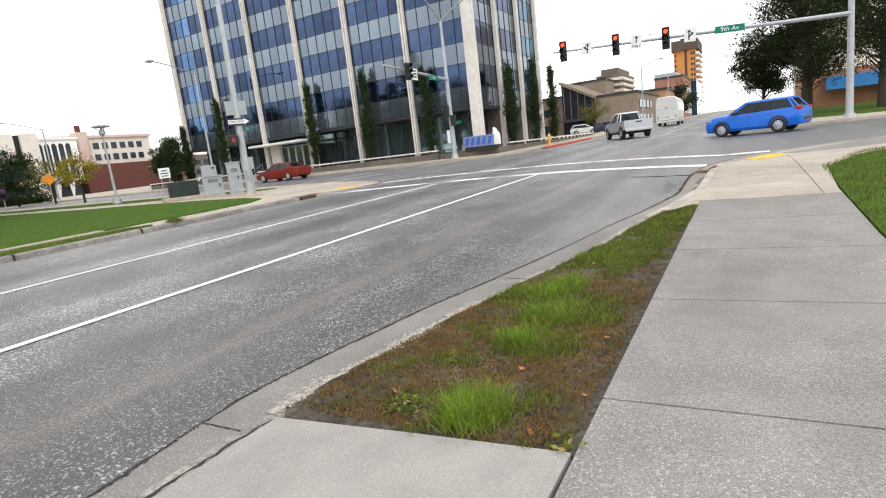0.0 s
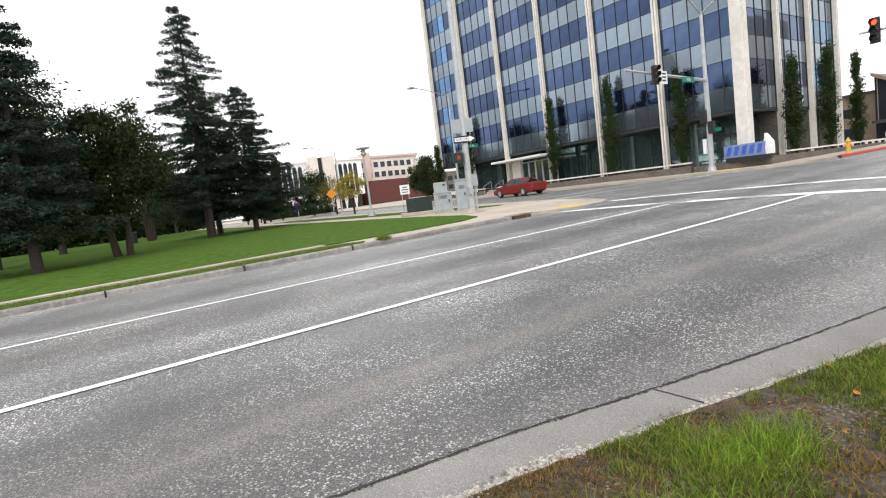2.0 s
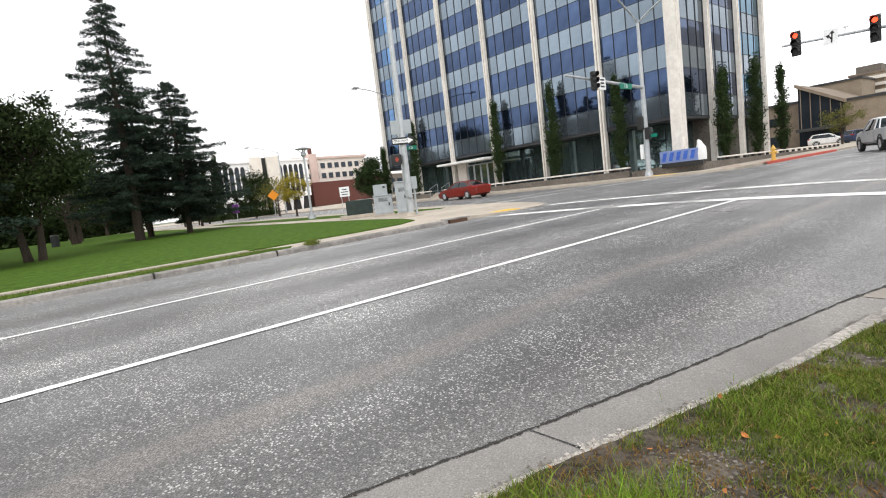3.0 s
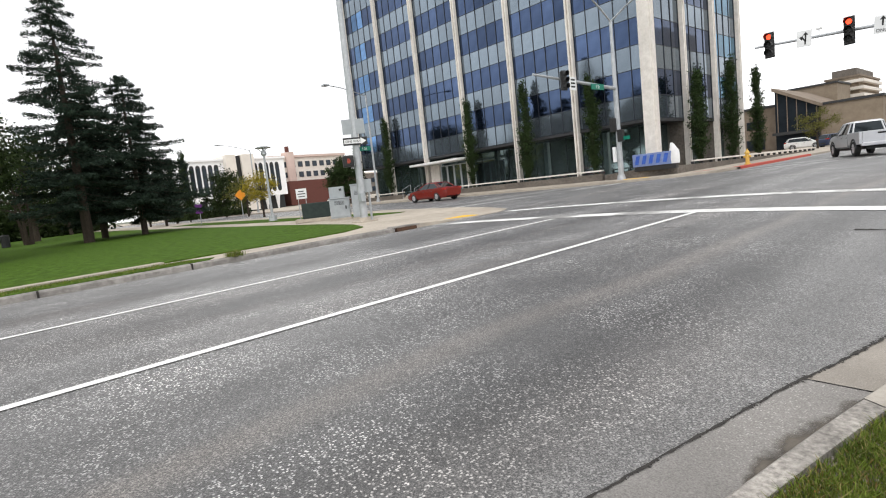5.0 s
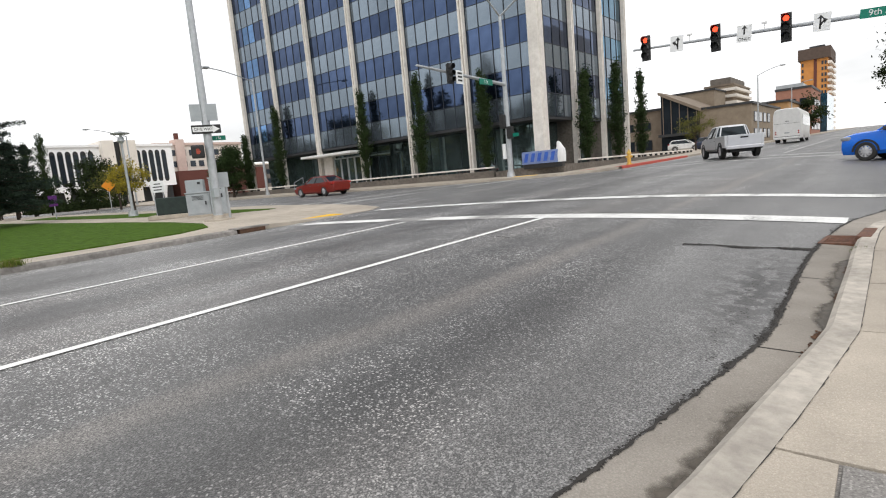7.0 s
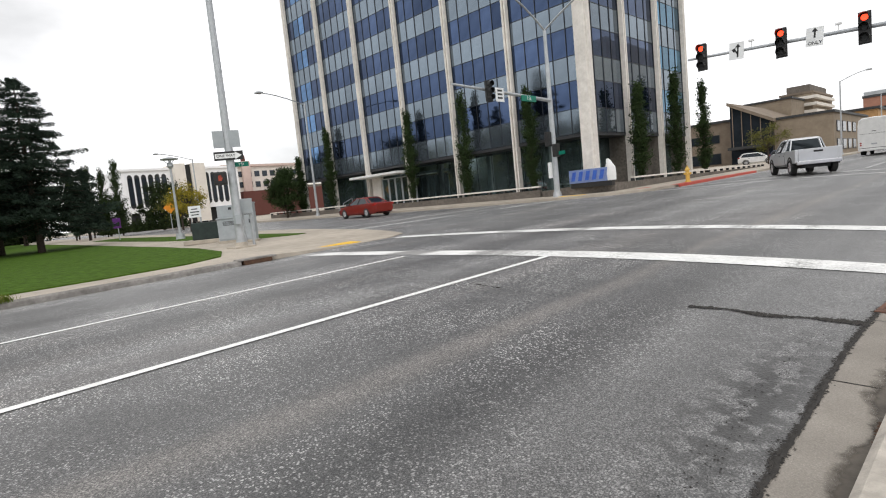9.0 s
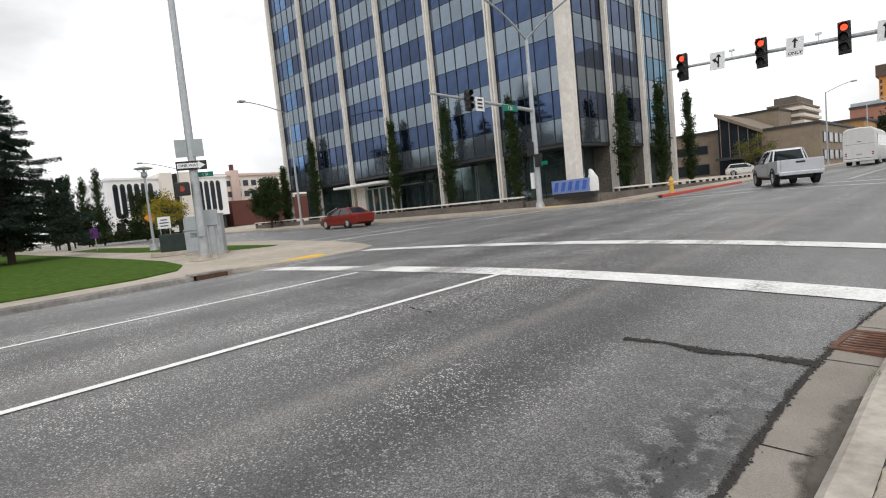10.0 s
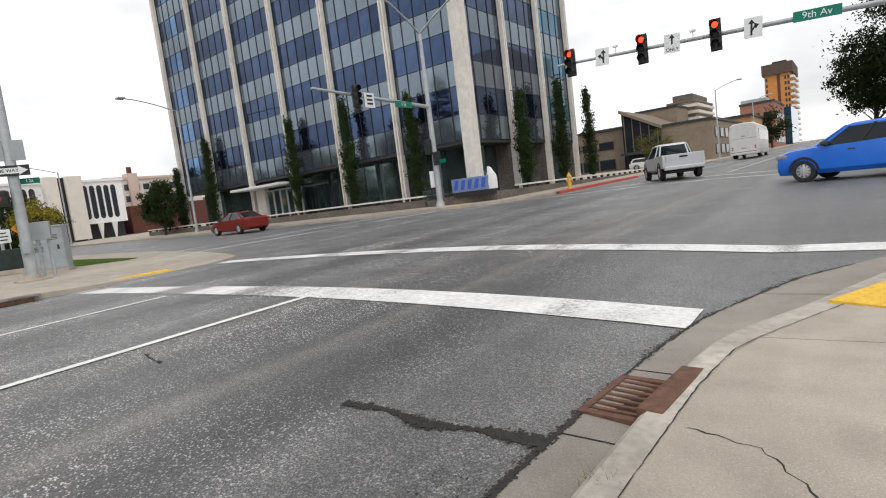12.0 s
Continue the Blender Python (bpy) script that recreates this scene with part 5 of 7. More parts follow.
rod(bm, (0, 0, 4.9), (0, 0, 4.95), 0.5, 0.52, 24)
rod(bm, (0, 0, 4.95), (0, 0, 5.06), 0.5, 0.12, 24)
part("head", bm, GALV, t, "flat saucer lamp head")


def street_lamp(x, y, h, ax, ay):
    t = thing("street_lamp", "tall slender grey street lamp with a curved arm", "street light", x, y, gz(x, y) + 0.13, 0, "street lamps")
    bm = bmesh.new()
    rod(bm, (0, 0, 0), (0, 0, h), 0.12, 0.075, 12)
    rod(bm, (0, 0, 0), (0, 0, 0.3), 0.2, 0.18, 12)
    part("pole", bm, GALV, t, smooth=True)
    bm = bmesh.new()
    pts = [Vector((ax * f, ay * f, h - 0.1 + 0.9 * math.sin(f * 1.45))) for f in (0, 0.2, 0.4, 0.6, 0.8, 1)]
    for a, b in zip(pts, pts[1:]):
        rod(bm, a, b, 0.05, 0.045, 8)
    arm = part("arm", bm, GALV, t, smooth=True)
    bm = bmesh.new()
    e = pts[-1]
    box(bm, e.x - 0.3, e.x + 0.3, e.y - 0.3, e.y + 0.3, e.z - 0.1, e.z + 0.06, 0.05)
    part("luminaire", bm, GALV, arm)


street_lamp(-48, 41.0, 11.0, 0, -4.6)
street_lamp(-79, 41.0, 9.2, 0, -4.6)
street_lamp(-15.2, 100, 9.5, 3.0, 0)
street_lamp(-15.2, 135, 9.5, 3.0, 0)

t = thing("fire_hydrant", "yellow fire hydrant on red painted pavement", "hydrant", -14.75, 48.2, gz(-14.7, 48.2) + 0.15)
HYD = pbr("hydrant_yellow", (0.75, 0.5, 0.12), (0.6, 0.38, 0.08), 8, 0.5)
bm = bmesh.new()
rod(bm, (0, 0, 0), (0, 0, 0.08), 0.2, 0.2, 14)
rod(bm, (0, 0, 0.08), (0, 0, 0.75), 0.13, 0.12, 14)
rod(bm, (0, 0, 0.75), (0, 0, 0.8), 0.18, 0.18, 14)
part("barrel", bm, HYD, t)
bm = bmesh.new()
rod(bm, (0, 0, 0.8), (0, 0, 0.98), 0.16, 0.06, 14)
rod(bm, (0, 0, 0.98), (0, 0, 1.06), 0.04, 0.04, 6)
part("bonnet", bm, HYD, t)
for dx, dy in ((0.22, 0), (-0.22, 0), (0, -0.24)):
    bm = bmesh.new()
    rod(bm, (0, 0, 0.55), (dx, dy, 0.55), 0.07, 0.08, 10)
    part("nozzle", bm, HYD, t)


# ---- trees ----
def leaf_mesh(name, centres, size, material, seed, squash=1.0, droop=0.0, slim=0.45):
    rng = np.random.default_rng(seed)
    c = np.asarray(centres)
    n = len(c)
    d = rng.normal(size=(n, 3))
    d[:, 2] = d[:, 2] * squash - droop
    d /= np.linalg.norm(d, axis=1)[:, None] + 1e-9
    e = np.cross(d, rng.normal(size=(n, 3)))
    e /= np.linalg.norm(e, axis=1)[:, None] + 1e-9
    s = size * rng.uniform(0.55, 1.35, (n, 1))
    v = np.stack([c - d * s, c + e * s * slim, c + d * s, c - e * s * slim], 1).reshape(-1, 3)
    f = np.arange(4 * n).reshape(-1, 4)
    return quick(name, v.tolist(), f.tolist(), material)


def tree_base(label, x, y, z, group):
    return thing("tree", label, "tree", x, y, z, 0, group)


def spruce(x, y, z, h, r, seed, label="dark blue-green spruce with layered drooping branches"):
    rng = random.Random(seed)
    t = tree_base(label, x, y, z - 0.1, "park spruces")
    bm = bmesh.new()
    rod(bm, (0, 0, 0), (0.05, 0, h * 0.5), 0.24 * h / 12, 0.13 * h / 12, 9)
    rod(bm, (0.05, 0, h * 0.5), (0, 0, h * 0.97), 0.13 * h / 12, 0.02, 7)
    pts = []
    level = h * 0.15
    while level < h * 0.985:
        f = (level - h * 0.13) / (h * 0.87)
        reach = r * ((1 - f) ** 0.7) * (0.25 + 0.75 * min(1, f * 7 + 0.55)) + 0.1
        for k in range(max(4, int(8 - 3 * f))):
            a, L = rng.uniform(0, 6.283), reach * rng.uniform(0.62, 1.15)
            tip = Vector((L * math.cos(a), L * math.sin(a), level - L * rng.uniform(0.12, 0.34)))
            root = Vector((0, 0, level))
            if L > 0.9:
                rod(bm, root, root + (tip - root) * 0.8, 0.028, 0.01, 4)
            m = int(125 * L + 30)
            for _ in range(m):
                q = rng.random() ** 0.65
                w = 0.34 * (1 - 0.6 * q) * min(1, L)
                p = root + (tip - root) * q
                side = rng.gauss(0, w)
                pts.append((p.x - math.sin(a) * side, p.y + math.cos(a) * side, p.z + 0.12 * q * L * q - abs(side) * 0.35 + rng.gauss(0, 0.07)))
        level += h * 0.026 * rng.uniform(0.8, 1.25)
    part("trunk", bm, BARK, t)
    part("crown", leaf_mesh("crown", pts, 0.095, LEAF_SPRUCE, seed, 0.5, 0.25, 0.3), None, t)


def columnar(x, y, z, h, r, seed):
    rng = random.Random(seed)
    t = tree_base("slim dark green columnar poplar beside the building", x, y, z - 0.1, "columnar poplars")
    bm = bmesh.new()
    rod(bm, (0, 0, 0), (0, 0, h * 0.9), 0.09, 0.02, 7)
    pts = []
    for _ in range(120):
        b = rng.uniform(0.08, 0.9) * h
        a = rng.uniform(0, 6.283)
        rr = r * (0.5 + 0.5 * math.sin(min(1, b / (h * 0.35)) * 1.57)) * (1 - max(0, b / h - 0.4) * 1.25) * rng.uniform(0.55, 1.2)
        L = rng.uniform(0.6, 1.1)
        rod(bm, (0, 0, b - 0.2), (rr * math.cos(a), rr * math.sin(a), b + L * 0.7), 0.015, 0.006, 4)
        for _ in range(60):
            q = rng.random()
            pts.append((rr * math.cos(a) * q + rng.gauss(0, 0.1), rr * math.sin(a) * q + rng.gauss(0, 0.1), b - 0.15 + L * q + rng.gauss(0, 0.09)))
    part("trunk", bm, BARK, t)
    part("crown", leaf_mesh("crown", pts, 0.085, LEAF_POPLAR, seed, 1.2), None, t)


def leafy(x, y, z, h, r, seed, material, label, low=0.3, count=60, size=0.12, per=90, group="street trees", stems=1):
    rng = random.Random(seed)
    t = tree_base(label, x, y, z - 0.1, group)
    bm = bmesh.new()
    pts = []
    for s in range(stems):
        ox, oy = (rng.uniform(-0.4, 0.4), rng.uniform(-0.4, 0.4)) if stems > 1 else (0, 0)
        top = Vector((ox * 2.5 + rng.uniform(-0.2, 0.2), oy * 2.5, h * 0.62))
        rod(bm, (ox, oy, 0), (ox * 1.5, oy * 1.5, h * low), 0.028 * h, 0.02 * h, 8)
        rod(bm, (ox * 1.5, oy * 1.5, h * low), top, 0.02 * h, 0.007 * h, 7)
        for _ in range(count // stems):
            a, u = rng.uniform(0, 6.283), rng.uniform(-1, 1)
            q = rng.uniform(0.45, 1.0)
            c = Vector((ox * 2 + r * q * math.cos(a) * math.sqrt(1 - u * u), oy * 2 + r * q * math.sin(a) * math.sqrt(1 - u * u), h * (low + 1) / 2 + 0.04 * h + u * q * h * (1 - low) / 2))
            root = Vector((ox * 1.7, oy * 1.7, max(h * low * 0.9, min(c.z - 0.15 * h, h * 0.6))))
            rod(bm, root, c, 0.006 * h, 0.002 * h, 4)
            cr = r * rng.uniform(0.16, 0.34)
            for _ in range(per):
                pts.append((c.x + rng.gauss(0, cr * 0.6), c.y + rng.gauss(0, cr * 0.6), c.z + rng.gauss(0, cr * 0.45)))
    part("trunk", bm, BARK, t)
    part("crown", leaf_mesh("crown", pts, size, material, seed), None, t)


P = lambda x, y: left_z(x, y) + 0.02
spruce(-43.6, 14.4, P(-43.6, 14.4), 17.2, 5.0, 2)
spruce(-45.0, 18.1, P(-45, 18.1), 11.6, 5.0, 3)
spruce(-50, 16.4, P(-50, 16.4), 13.0, 4.0, 10)
spruce(-66, 25.0, P(-66, 25), 7.6, 1.7, 4)
spruce(-29.5, 4.4, P(-29.5, 4.4), 12.0, 3.4, 31, "broad dark spruce with dense drooping branches")
spruce(-32.0, 0.2, P(-32, 0.2), 14.0, 3.8, 32, "broad dark spruce with dense drooping branches")
leafy(-33.5, 8.0, P(-33.5, 8.0), 7.6, 2.7, 5, LEAF_DARK, "broad dark green leafy park tree", 0.2, 90, 0.10, 300, "park trees", 2)
leafy(-42, 1.6, P(-42, 1.6), 12, 4.8, 6, LEAF_DARK, "broad dark green leafy park tree", 0.18, 100, 0.13, 300, "park trees", 2)
leafy(-62, 12.5, P(-62, 12.5), 7.5, 3.2, 7, LEAF_POPLAR, "loose pale green willow in the park", 0.15, 50, 0.1, 60, "park trees", 3)
for k, (px, py, ph, pr) in enumerate(((-60, 5, 12, 4.5), (-72, -6, 14, 5), (-74, 14, 12, 4.5), (-86, 2, 13, 5), (-78, 21, 9, 3.4), (-98, 20, 10, 4.5), (-94, -12, 15, 5.5), (-108, 8, 13, 5.5), (-66, -18, 14, 5.5), (-56, -6, 12, 4.8))):
    leafy(px, py, P(px, py), ph, pr, 80 + k, LEAF_DARK if k % 3 else LEAF_OLIVE, "dense green tree at the back of the park", 0.12, 80, 0.17, 130, "park trees")
for k, (px, py, ph) in enumerate(((-75, 27.2, 8.8), (-76, 28.8, 8.6), (-75, 30.2, 9.6), (-78, 26.2, 9.0), (-74, 25.2, 7.8))):
    columnar(px, py, P(px, py), ph, 1.0, 40 + k)
leafy(-52, 30.2, P(-52, 30), 4.3, 1.9, 11, LEAF_YELLOW, "small tree with yellow autumn leaves", 0.3, 34, 0.1, 70)
leafy(-64, 33.5, P(-64, 33), 4.6, 2.2, 12, LEAF_OLIVE, "small tree turning olive and yellow", 0.25, 34, 0.1, 70)
leafy(-55.6, 41.8, gz(-55, 41) + 0.15, 5.6, 1.9, 13, LEAF_POPLAR, "bushy green tree by the building edge", 0.12, 80, 0.11, 150)
leafy(-76, 35.2, P(-76, 35.2), 6.2, 2.6, 16, LEAF_DARK, "dark rounded shrub tree by the white building", 0.08, 60, 0.16, 90)
leafy(-80, 30, P(-80, 30), 5.5, 2.4, 14, LEAF_DARK, "dark rounded shrub tree by the white building", 0.1, 40, 0.16, 70)
leafy(-92, 43, gz(-92, 43) + 0.1, 5.5, 2.3, 15, LEAF_DARK, "dark rounded shrub tree by the white building", 0.1, 40, 0.16, 70)
for k, (px, ph) in enumerate(((-55.3, 6.6), (-49.2, 9.3), (-36.4, 8.4), (-29.85, 8.6), (-23.6, 7.8))):
    columnar(px, 43.75, BASE, ph, 0.66, 50 + k)
for k, (py, ph) in enumerate(((49.4, 7.2), (55.6, 8.7), (61.2, 8.2))):
    columnar(-18.3, py, BASE, ph, 0.72, 60 + k)
leafy(-19.5, 84, gz(-19, 84) + 0.1, 4.6, 2.0, 21, LEAF_OLIVE, "small street tree with thinning yellow-green leaves", 0.35, 34, 0.1, 60)
leafy(-16, 170, gz(-16, 170), 9, 4, 22, LEAF_DARK, "dark green street tree along the avenue", 0.25, 40, 0.3, 60)
for k, (px, py, ph, pr) in enumerate(((1.0, 62, 7.8, 2.4), (3.8, 58, 11.5, 3.9), (8.5, 56, 12.5, 4.4), (12, 64, 13.5, 5), (18, 58, 12, 5), (5.5, 74, 11, 4.2))):
    leafy(px, py, gz(px, py) + 0.2, ph, pr, 24 + k, LEAF_DARK, "large dark street tree with ragged leafy crown", 0.2, 80, 0.11, 200)

rng = random.Random(91)
pts = []
for k in range(70):
    px, py, pr, ph = rng.uniform(-112, -102), -75 + k * 1.45 + rng.uniform(-1, 1), rng.uniform(2.6, 3.8), rng.uniform(4, 7.5)
    for _ in range(420):
        pts.append((px + rng.gauss(0, pr * 0.6), py + rng.gauss(0, pr * 0.6), P(-100, py) + rng.uniform(0.1, ph) * (1 - 0.25 * rng.random())))
tagged(new("far_woods", leaf_mesh("far_woods", pts, 0.6, LEAF_DARK, 92)), "low dark green belt of trees behind the park", "woods", kind="stuff")


# ---- buildings further off ----
BROWN = pbr("brown_brick", (0.24, 0.195, 0.15), (0.19, 0.15, 0.115), 1.2, 0.9, grime=0.12)
TAN = pbr("tan_brick", (0.31, 0.255, 0.19), (0.25, 0.2, 0.15), 1.2, 0.9, grime=0.1)
ORANGE = pbr("orange_panels", (0.56, 0.25, 0.07), (0.48, 0.2, 0.055), 0.6, 0.8)
PINK = pbr("pink_render", (0.66, 0.52, 0.46), (0.58, 0.45, 0.4), 0.8, 0.9, grime=0.08)
CREAM = pbr("cream_render", (0.78, 0.73, 0.66), (0.7, 0.65, 0.59), 0.8, 0.9, grime=0.08)
MAROON = pbr("maroon_boards", (0.14, 0.05, 0.04), (0.10, 0.038, 0.03), 3, 0.85, stretch=(6, 6, 1))
FAR_GLASS = pbr("far_window", (0.05, 0.06, 0.075), (0.03, 0.04, 0.05), 0.5, 0.1, metal=0.5)


def block(parent, name, x0, x1, y0, y1, z0, z1, material, label=""):
    bm = bmesh.new()
    box(bm, x0, x1, y0, y1, z0, z1)
    return part(name, bm, material, parent, label)


def windows_y(wall, xs, y, zs, w, h, material=None):
    """Windows set proud of a front that faces -y."""
    for x in xs:
        for z in zs:
            bm = bmesh.new()
            box(bm, x - w / 2 - 0.08, x + w / 2 + 0.08, y - 0.1, y + 0.02, z - 0.08, z + h + 0.08)
            fr = part("window", bm, material or DARK, wall)
            bm = bmesh.new()
            box(bm, x - w / 2, x + w / 2, y - 0.13, y - 0.05, z, z + h)
            part("pane", bm, FAR_GLASS, fr)


def windows_x(wall, ys, x, zs, w, h, side=1, material=None):
    for y in ys:
        for z in zs:
            bm = bmesh.new()
            box(bm, min(x, x + side * 0.1), max(x, x + side * 0.1), y - w / 2 - 0.08, y + w / 2 + 0.08, z - 0.08, z + h + 0.08)
            fr = part("window", bm, material or DARK, wall)
            bm = bmesh.new()
            box(bm, min(x, x + side * 0.13), max(x, x + side * 0.13), y - w / 2, y + w / 2, z, z + h)
            part("pane", bm, FAR_GLASS, fr)


# brown performing hall up the avenue
h = thing("brown_hall", "brown brick hall with a slanted glass front", "building", 0, 0, 0)
w = block(h, "wall", -46, -30.2, 108, 140, 0.8, 8.3, BROWN)
windows_y(w, [-43, -40, -37, -34], 108, [5.2], 2.4, 1.2)
windows_y(w, [-43, -40, -37, -34], 108, [1.8], 2.6, 1.6)
block(h, "roof", -46.3, -30.0, 107.7, 140, 8.3, 8.7, DARK)
bm = bmesh.new()
loft(bm, [[(-30.4, y, 0.8), (-24.6, y, 0.8), (-24.6, y, 7.3), (-30.4, y, 10.6)] for y in (106, 130)])
part("glass_front", bm, FAR_GLASS, h, "dark slanted glass wall")
bm = bmesh.new()
loft(bm, [[(-30.7, y, 10.6), (-24.3, y, 7.2), (-24.3, y, 7.7), (-30.7, y, 11.1)] for y in (105.5, 130)])
part("slanted_roof", bm, BROWN, h)
for k in range(5):
    block(h, "mullion", -30.1 + k * 1.3, -30.0 + k * 1.3, 105.9, 106.0, 4.0, 10.2 - k * 0.72, BROWN)
block(h, "canopy", -30, -24.6, 103, 106, 3.6, 4.0, DARK)
w = block(h, "wall", -24.6, -17.2, 107, 135, 0.8, 7.4, TAN)
windows_x(w, [110, 114, 118, 122], -17.2, [2.2, 4.8], 2.4, 1.4)
block(h, "roof", -24.8, -17.0, 106.8, 135, 7.4, 7.75, DARK)
block(h, "wall", -33.8, -26.4, 125, 134, 7, 12.0, TAN)
block(h, "roof", -34.0, -26.2, 124.8, 134, 12.0, 12.3, DARK)
tw = thing("brown_tower", "brown brick office tower with white banded balconies", "building", 0, 0, 0)
w = block(tw, "wall", -30.4, -25.2, 135, 152, 1, 13.4, TAN)
block(tw, "plant_room", -29.6, -25.8, 136, 150, 13.4, 15.1, WALL_STONE)
block(tw, "parapet", -30.6, -25.0, 134.8, 152.2, 13.4, 13.75, BROWN)
for k in range(8):
    block(tw, "balcony", -27.4, -24.4, 134.3, 150, 3.2 + k * 1.3, 3.75 + k * 1.3, CREAM)
windows_y(w, [-29.6, -28.4], 135, [4.5 + 1.9 * k for k in range(4)], 0.7, 1.0)
ob2 = thing("ochre_building", "low ochre and brick office building", "building", 0, 0, 0)
w = block(ob2, "wall", -26, -17.5, 150, 175, 1.5, 9.6, pbr("ochre_brick", (0.46, 0.28, 0.13), (0.38, 0.22, 0.1), 1, 0.9))
windows_y(w, [-24, -21.5, -19], 150, [3, 6], 1.7, 1.5)
windows_x(w, [153, 157, 161, 165, 169], -17.5, [3, 6], 2.2, 1.5)
block(ob2, "roof", -26.3, -17.2, 149.7, 175.3, 9.6, 10.1, DARK)
gb = thing("glass_offices", "grey and red-brown office buildings up the avenue", "building", 0, 0, 0)
w = block(gb, "wall", -30, -22.5, 225, 250, 2, 19.5, STEEL_GREY)
windows_x(w, [228 + 4 * k for k in range(5)], -22.5, [4, 8, 12, 16], 3, 2.2)
windows_y(w, [-28.5, -26, -24], 225, [4, 8, 12, 16], 1.8, 2.2)
w = block(gb, "wall", -26, -17.6, 195, 222, 2, 15.4, pbr("red_brown_brick", (0.34, 0.17, 0.12), (0.28, 0.14, 0.1), 1, 0.9))
windows_x(w, [198 + 4 * k for k in range(6)], -17.6, [4, 7.4, 10.8], 2.6, 1.9)
windows_y(w, [-24.4, -22, -19.4], 195, [4, 7.4, 10.8], 1.5, 1.9)
block(gb, "roof", -26.2, -17.4, 194.8, 222, 15.4, 16.0, DARK)
w = block(gb, "wall", -22.5, -17.8, 250, 280, 2, 17, GLASS_BLUE)
ot = thing("orange_tower", "tall orange hotel tower with a dark crown", "building", 0, 0, 0)
w = block(ot, "wall", -34.0, -23.4, 330, 360, 3, 38.5, ORANGE)
for zz in range(12):
    block(ot, "balcony", -23.4, -21.8, 329.4, 358, 5.5 + zz * 2.75, 6.6 + zz * 2.75, CREAM)
windows_y(w, [-33.2], 330, [6 + 2.7 * k for k in range(12)], 0.6, 1.4)
windows_y(w, [-25.4, -24.2], 330, [6 + 2.7 * k for k in range(12)], 0.6, 1.4)
block(ot, "recess", -28.8, -27.6, 329.8, 330, 3, 38.5, MAROON)
block(ot, "crown", -35.0, -22.2, 328.8, 360, 38.5, 43.6, pbr("dark_brown_crown", (0.11, 0.08, 0.065), (0.085, 0.062, 0.05), 1, 0.9))
block(ot, "plant_room", -31, -25, 335, 350, 43.6, 45.2, DARK)
wb = thing("white_block", "tall plain white building behind the trees", "building", 0, 0, 0)
block(wb, "wall", 6.5, 20, 96, 115, 1, 24, CREAM)
oc = thing("orange_shop", "low brick and blue building behind the trees", "building", 0, 0, 0)
block(oc, "wall", 5.6, 30, 86, 96, 1, 5.2, pbr("shop_brick", (0.42, 0.2, 0.12), (0.35, 0.16, 0.1), 1, 0.9))
block(oc, "awning", 8, 24, 84.5, 86, 2.9, 4.4, pbr("blue_awning", (0.05, 0.25, 0.6), (0.04, 0.2, 0.5), 2, 0.6))

fb = thing("far_block", "low grey building at the end of the side street", "building", 0, 0, 0)
w = block(fb, "wall", -215, -195, 70, 220, 0, 11, WALL_STONE)
windows_x(w, [74 + 4.0 * k for k in range(36)], -195, [3.5, 7.2], 2.4, 1.8)
block(fb, "roof", -215.3, -194.7, 69.7, 220.3, 11, 11.5, CREAM)

# white building with tall rounded windows
wa = thing("arched_building", "white building with tall dark rounded window slots", "building", 0, 0, 0)
X0 = -110
w = block(wa, "wall", X0 - 18, X0, 39.6, 61.0, 3.6, 11.2, BRIGHT_WHITE)
block(wa, "roof", X0 - 18, X0 + 0.3, 39.4, 61.2, 11.2, 11.6, BRIGHT_WHITE)
bm = bmesh.new()
box(bm, X0 - 17.5, X0 - 1.5, 40.1, 60.8, 0.8, 3.6)
part("undercroft", bm, DARK, wa)
for yy in [39.9 + 2.35 * k for k in range(9)]:
    bm = bmesh.new()
    rod(bm, (X0 - 0.4, yy, 0.8), (X0 - 0.2, yy, 3.7), 0.16, 0.55, 8)
    part("flared_column", bm, BRIGHT_WHITE, wa)
for yy in [40.9 + 1.16 * k for k in range(6)] + [54.6 + 1.18 * k for k in range(5)]:
    bm = bmesh.new()
    prof = [(yy + 0.42 * math.cos(a), 9.95 + 0.57 * math.sin(a)) for a in [math.pi * i / 8 for i in range(9)]] + [(yy - 0.42 * math.cos(a), 5.0 - 0.57 * math.sin(a)) for a in [math.pi * i / 8 for i in range(9)]]
    loft(bm, [[(xx, a, b) for a, b in prof] for xx in (X0 - 0.2, X0 + 0.06)])
    sl = part("window", bm, BLACK, w, "tall dark rounded window slot")
    bm = bmesh.new()
    box(bm, X0 + 0.05, X0 + 0.09, yy - 0.32, yy + 0.32, 5.0, 9.9)
    part("pane", bm, FAR_GLASS, sl)
block(wa, "tower", X0 - 6, X0 + 1.6, 48.2, 50.2, 1, 12.2, CREAM)
block(wa, "tower", X0 - 6, X0 + 1.6, 51.3, 53.9, 1, 12.2, CREAM)
block(wa, "tower_slot", X0 - 6, X0 + 1.0, 50.2, 51.3, 1, 12.0, BLACK)

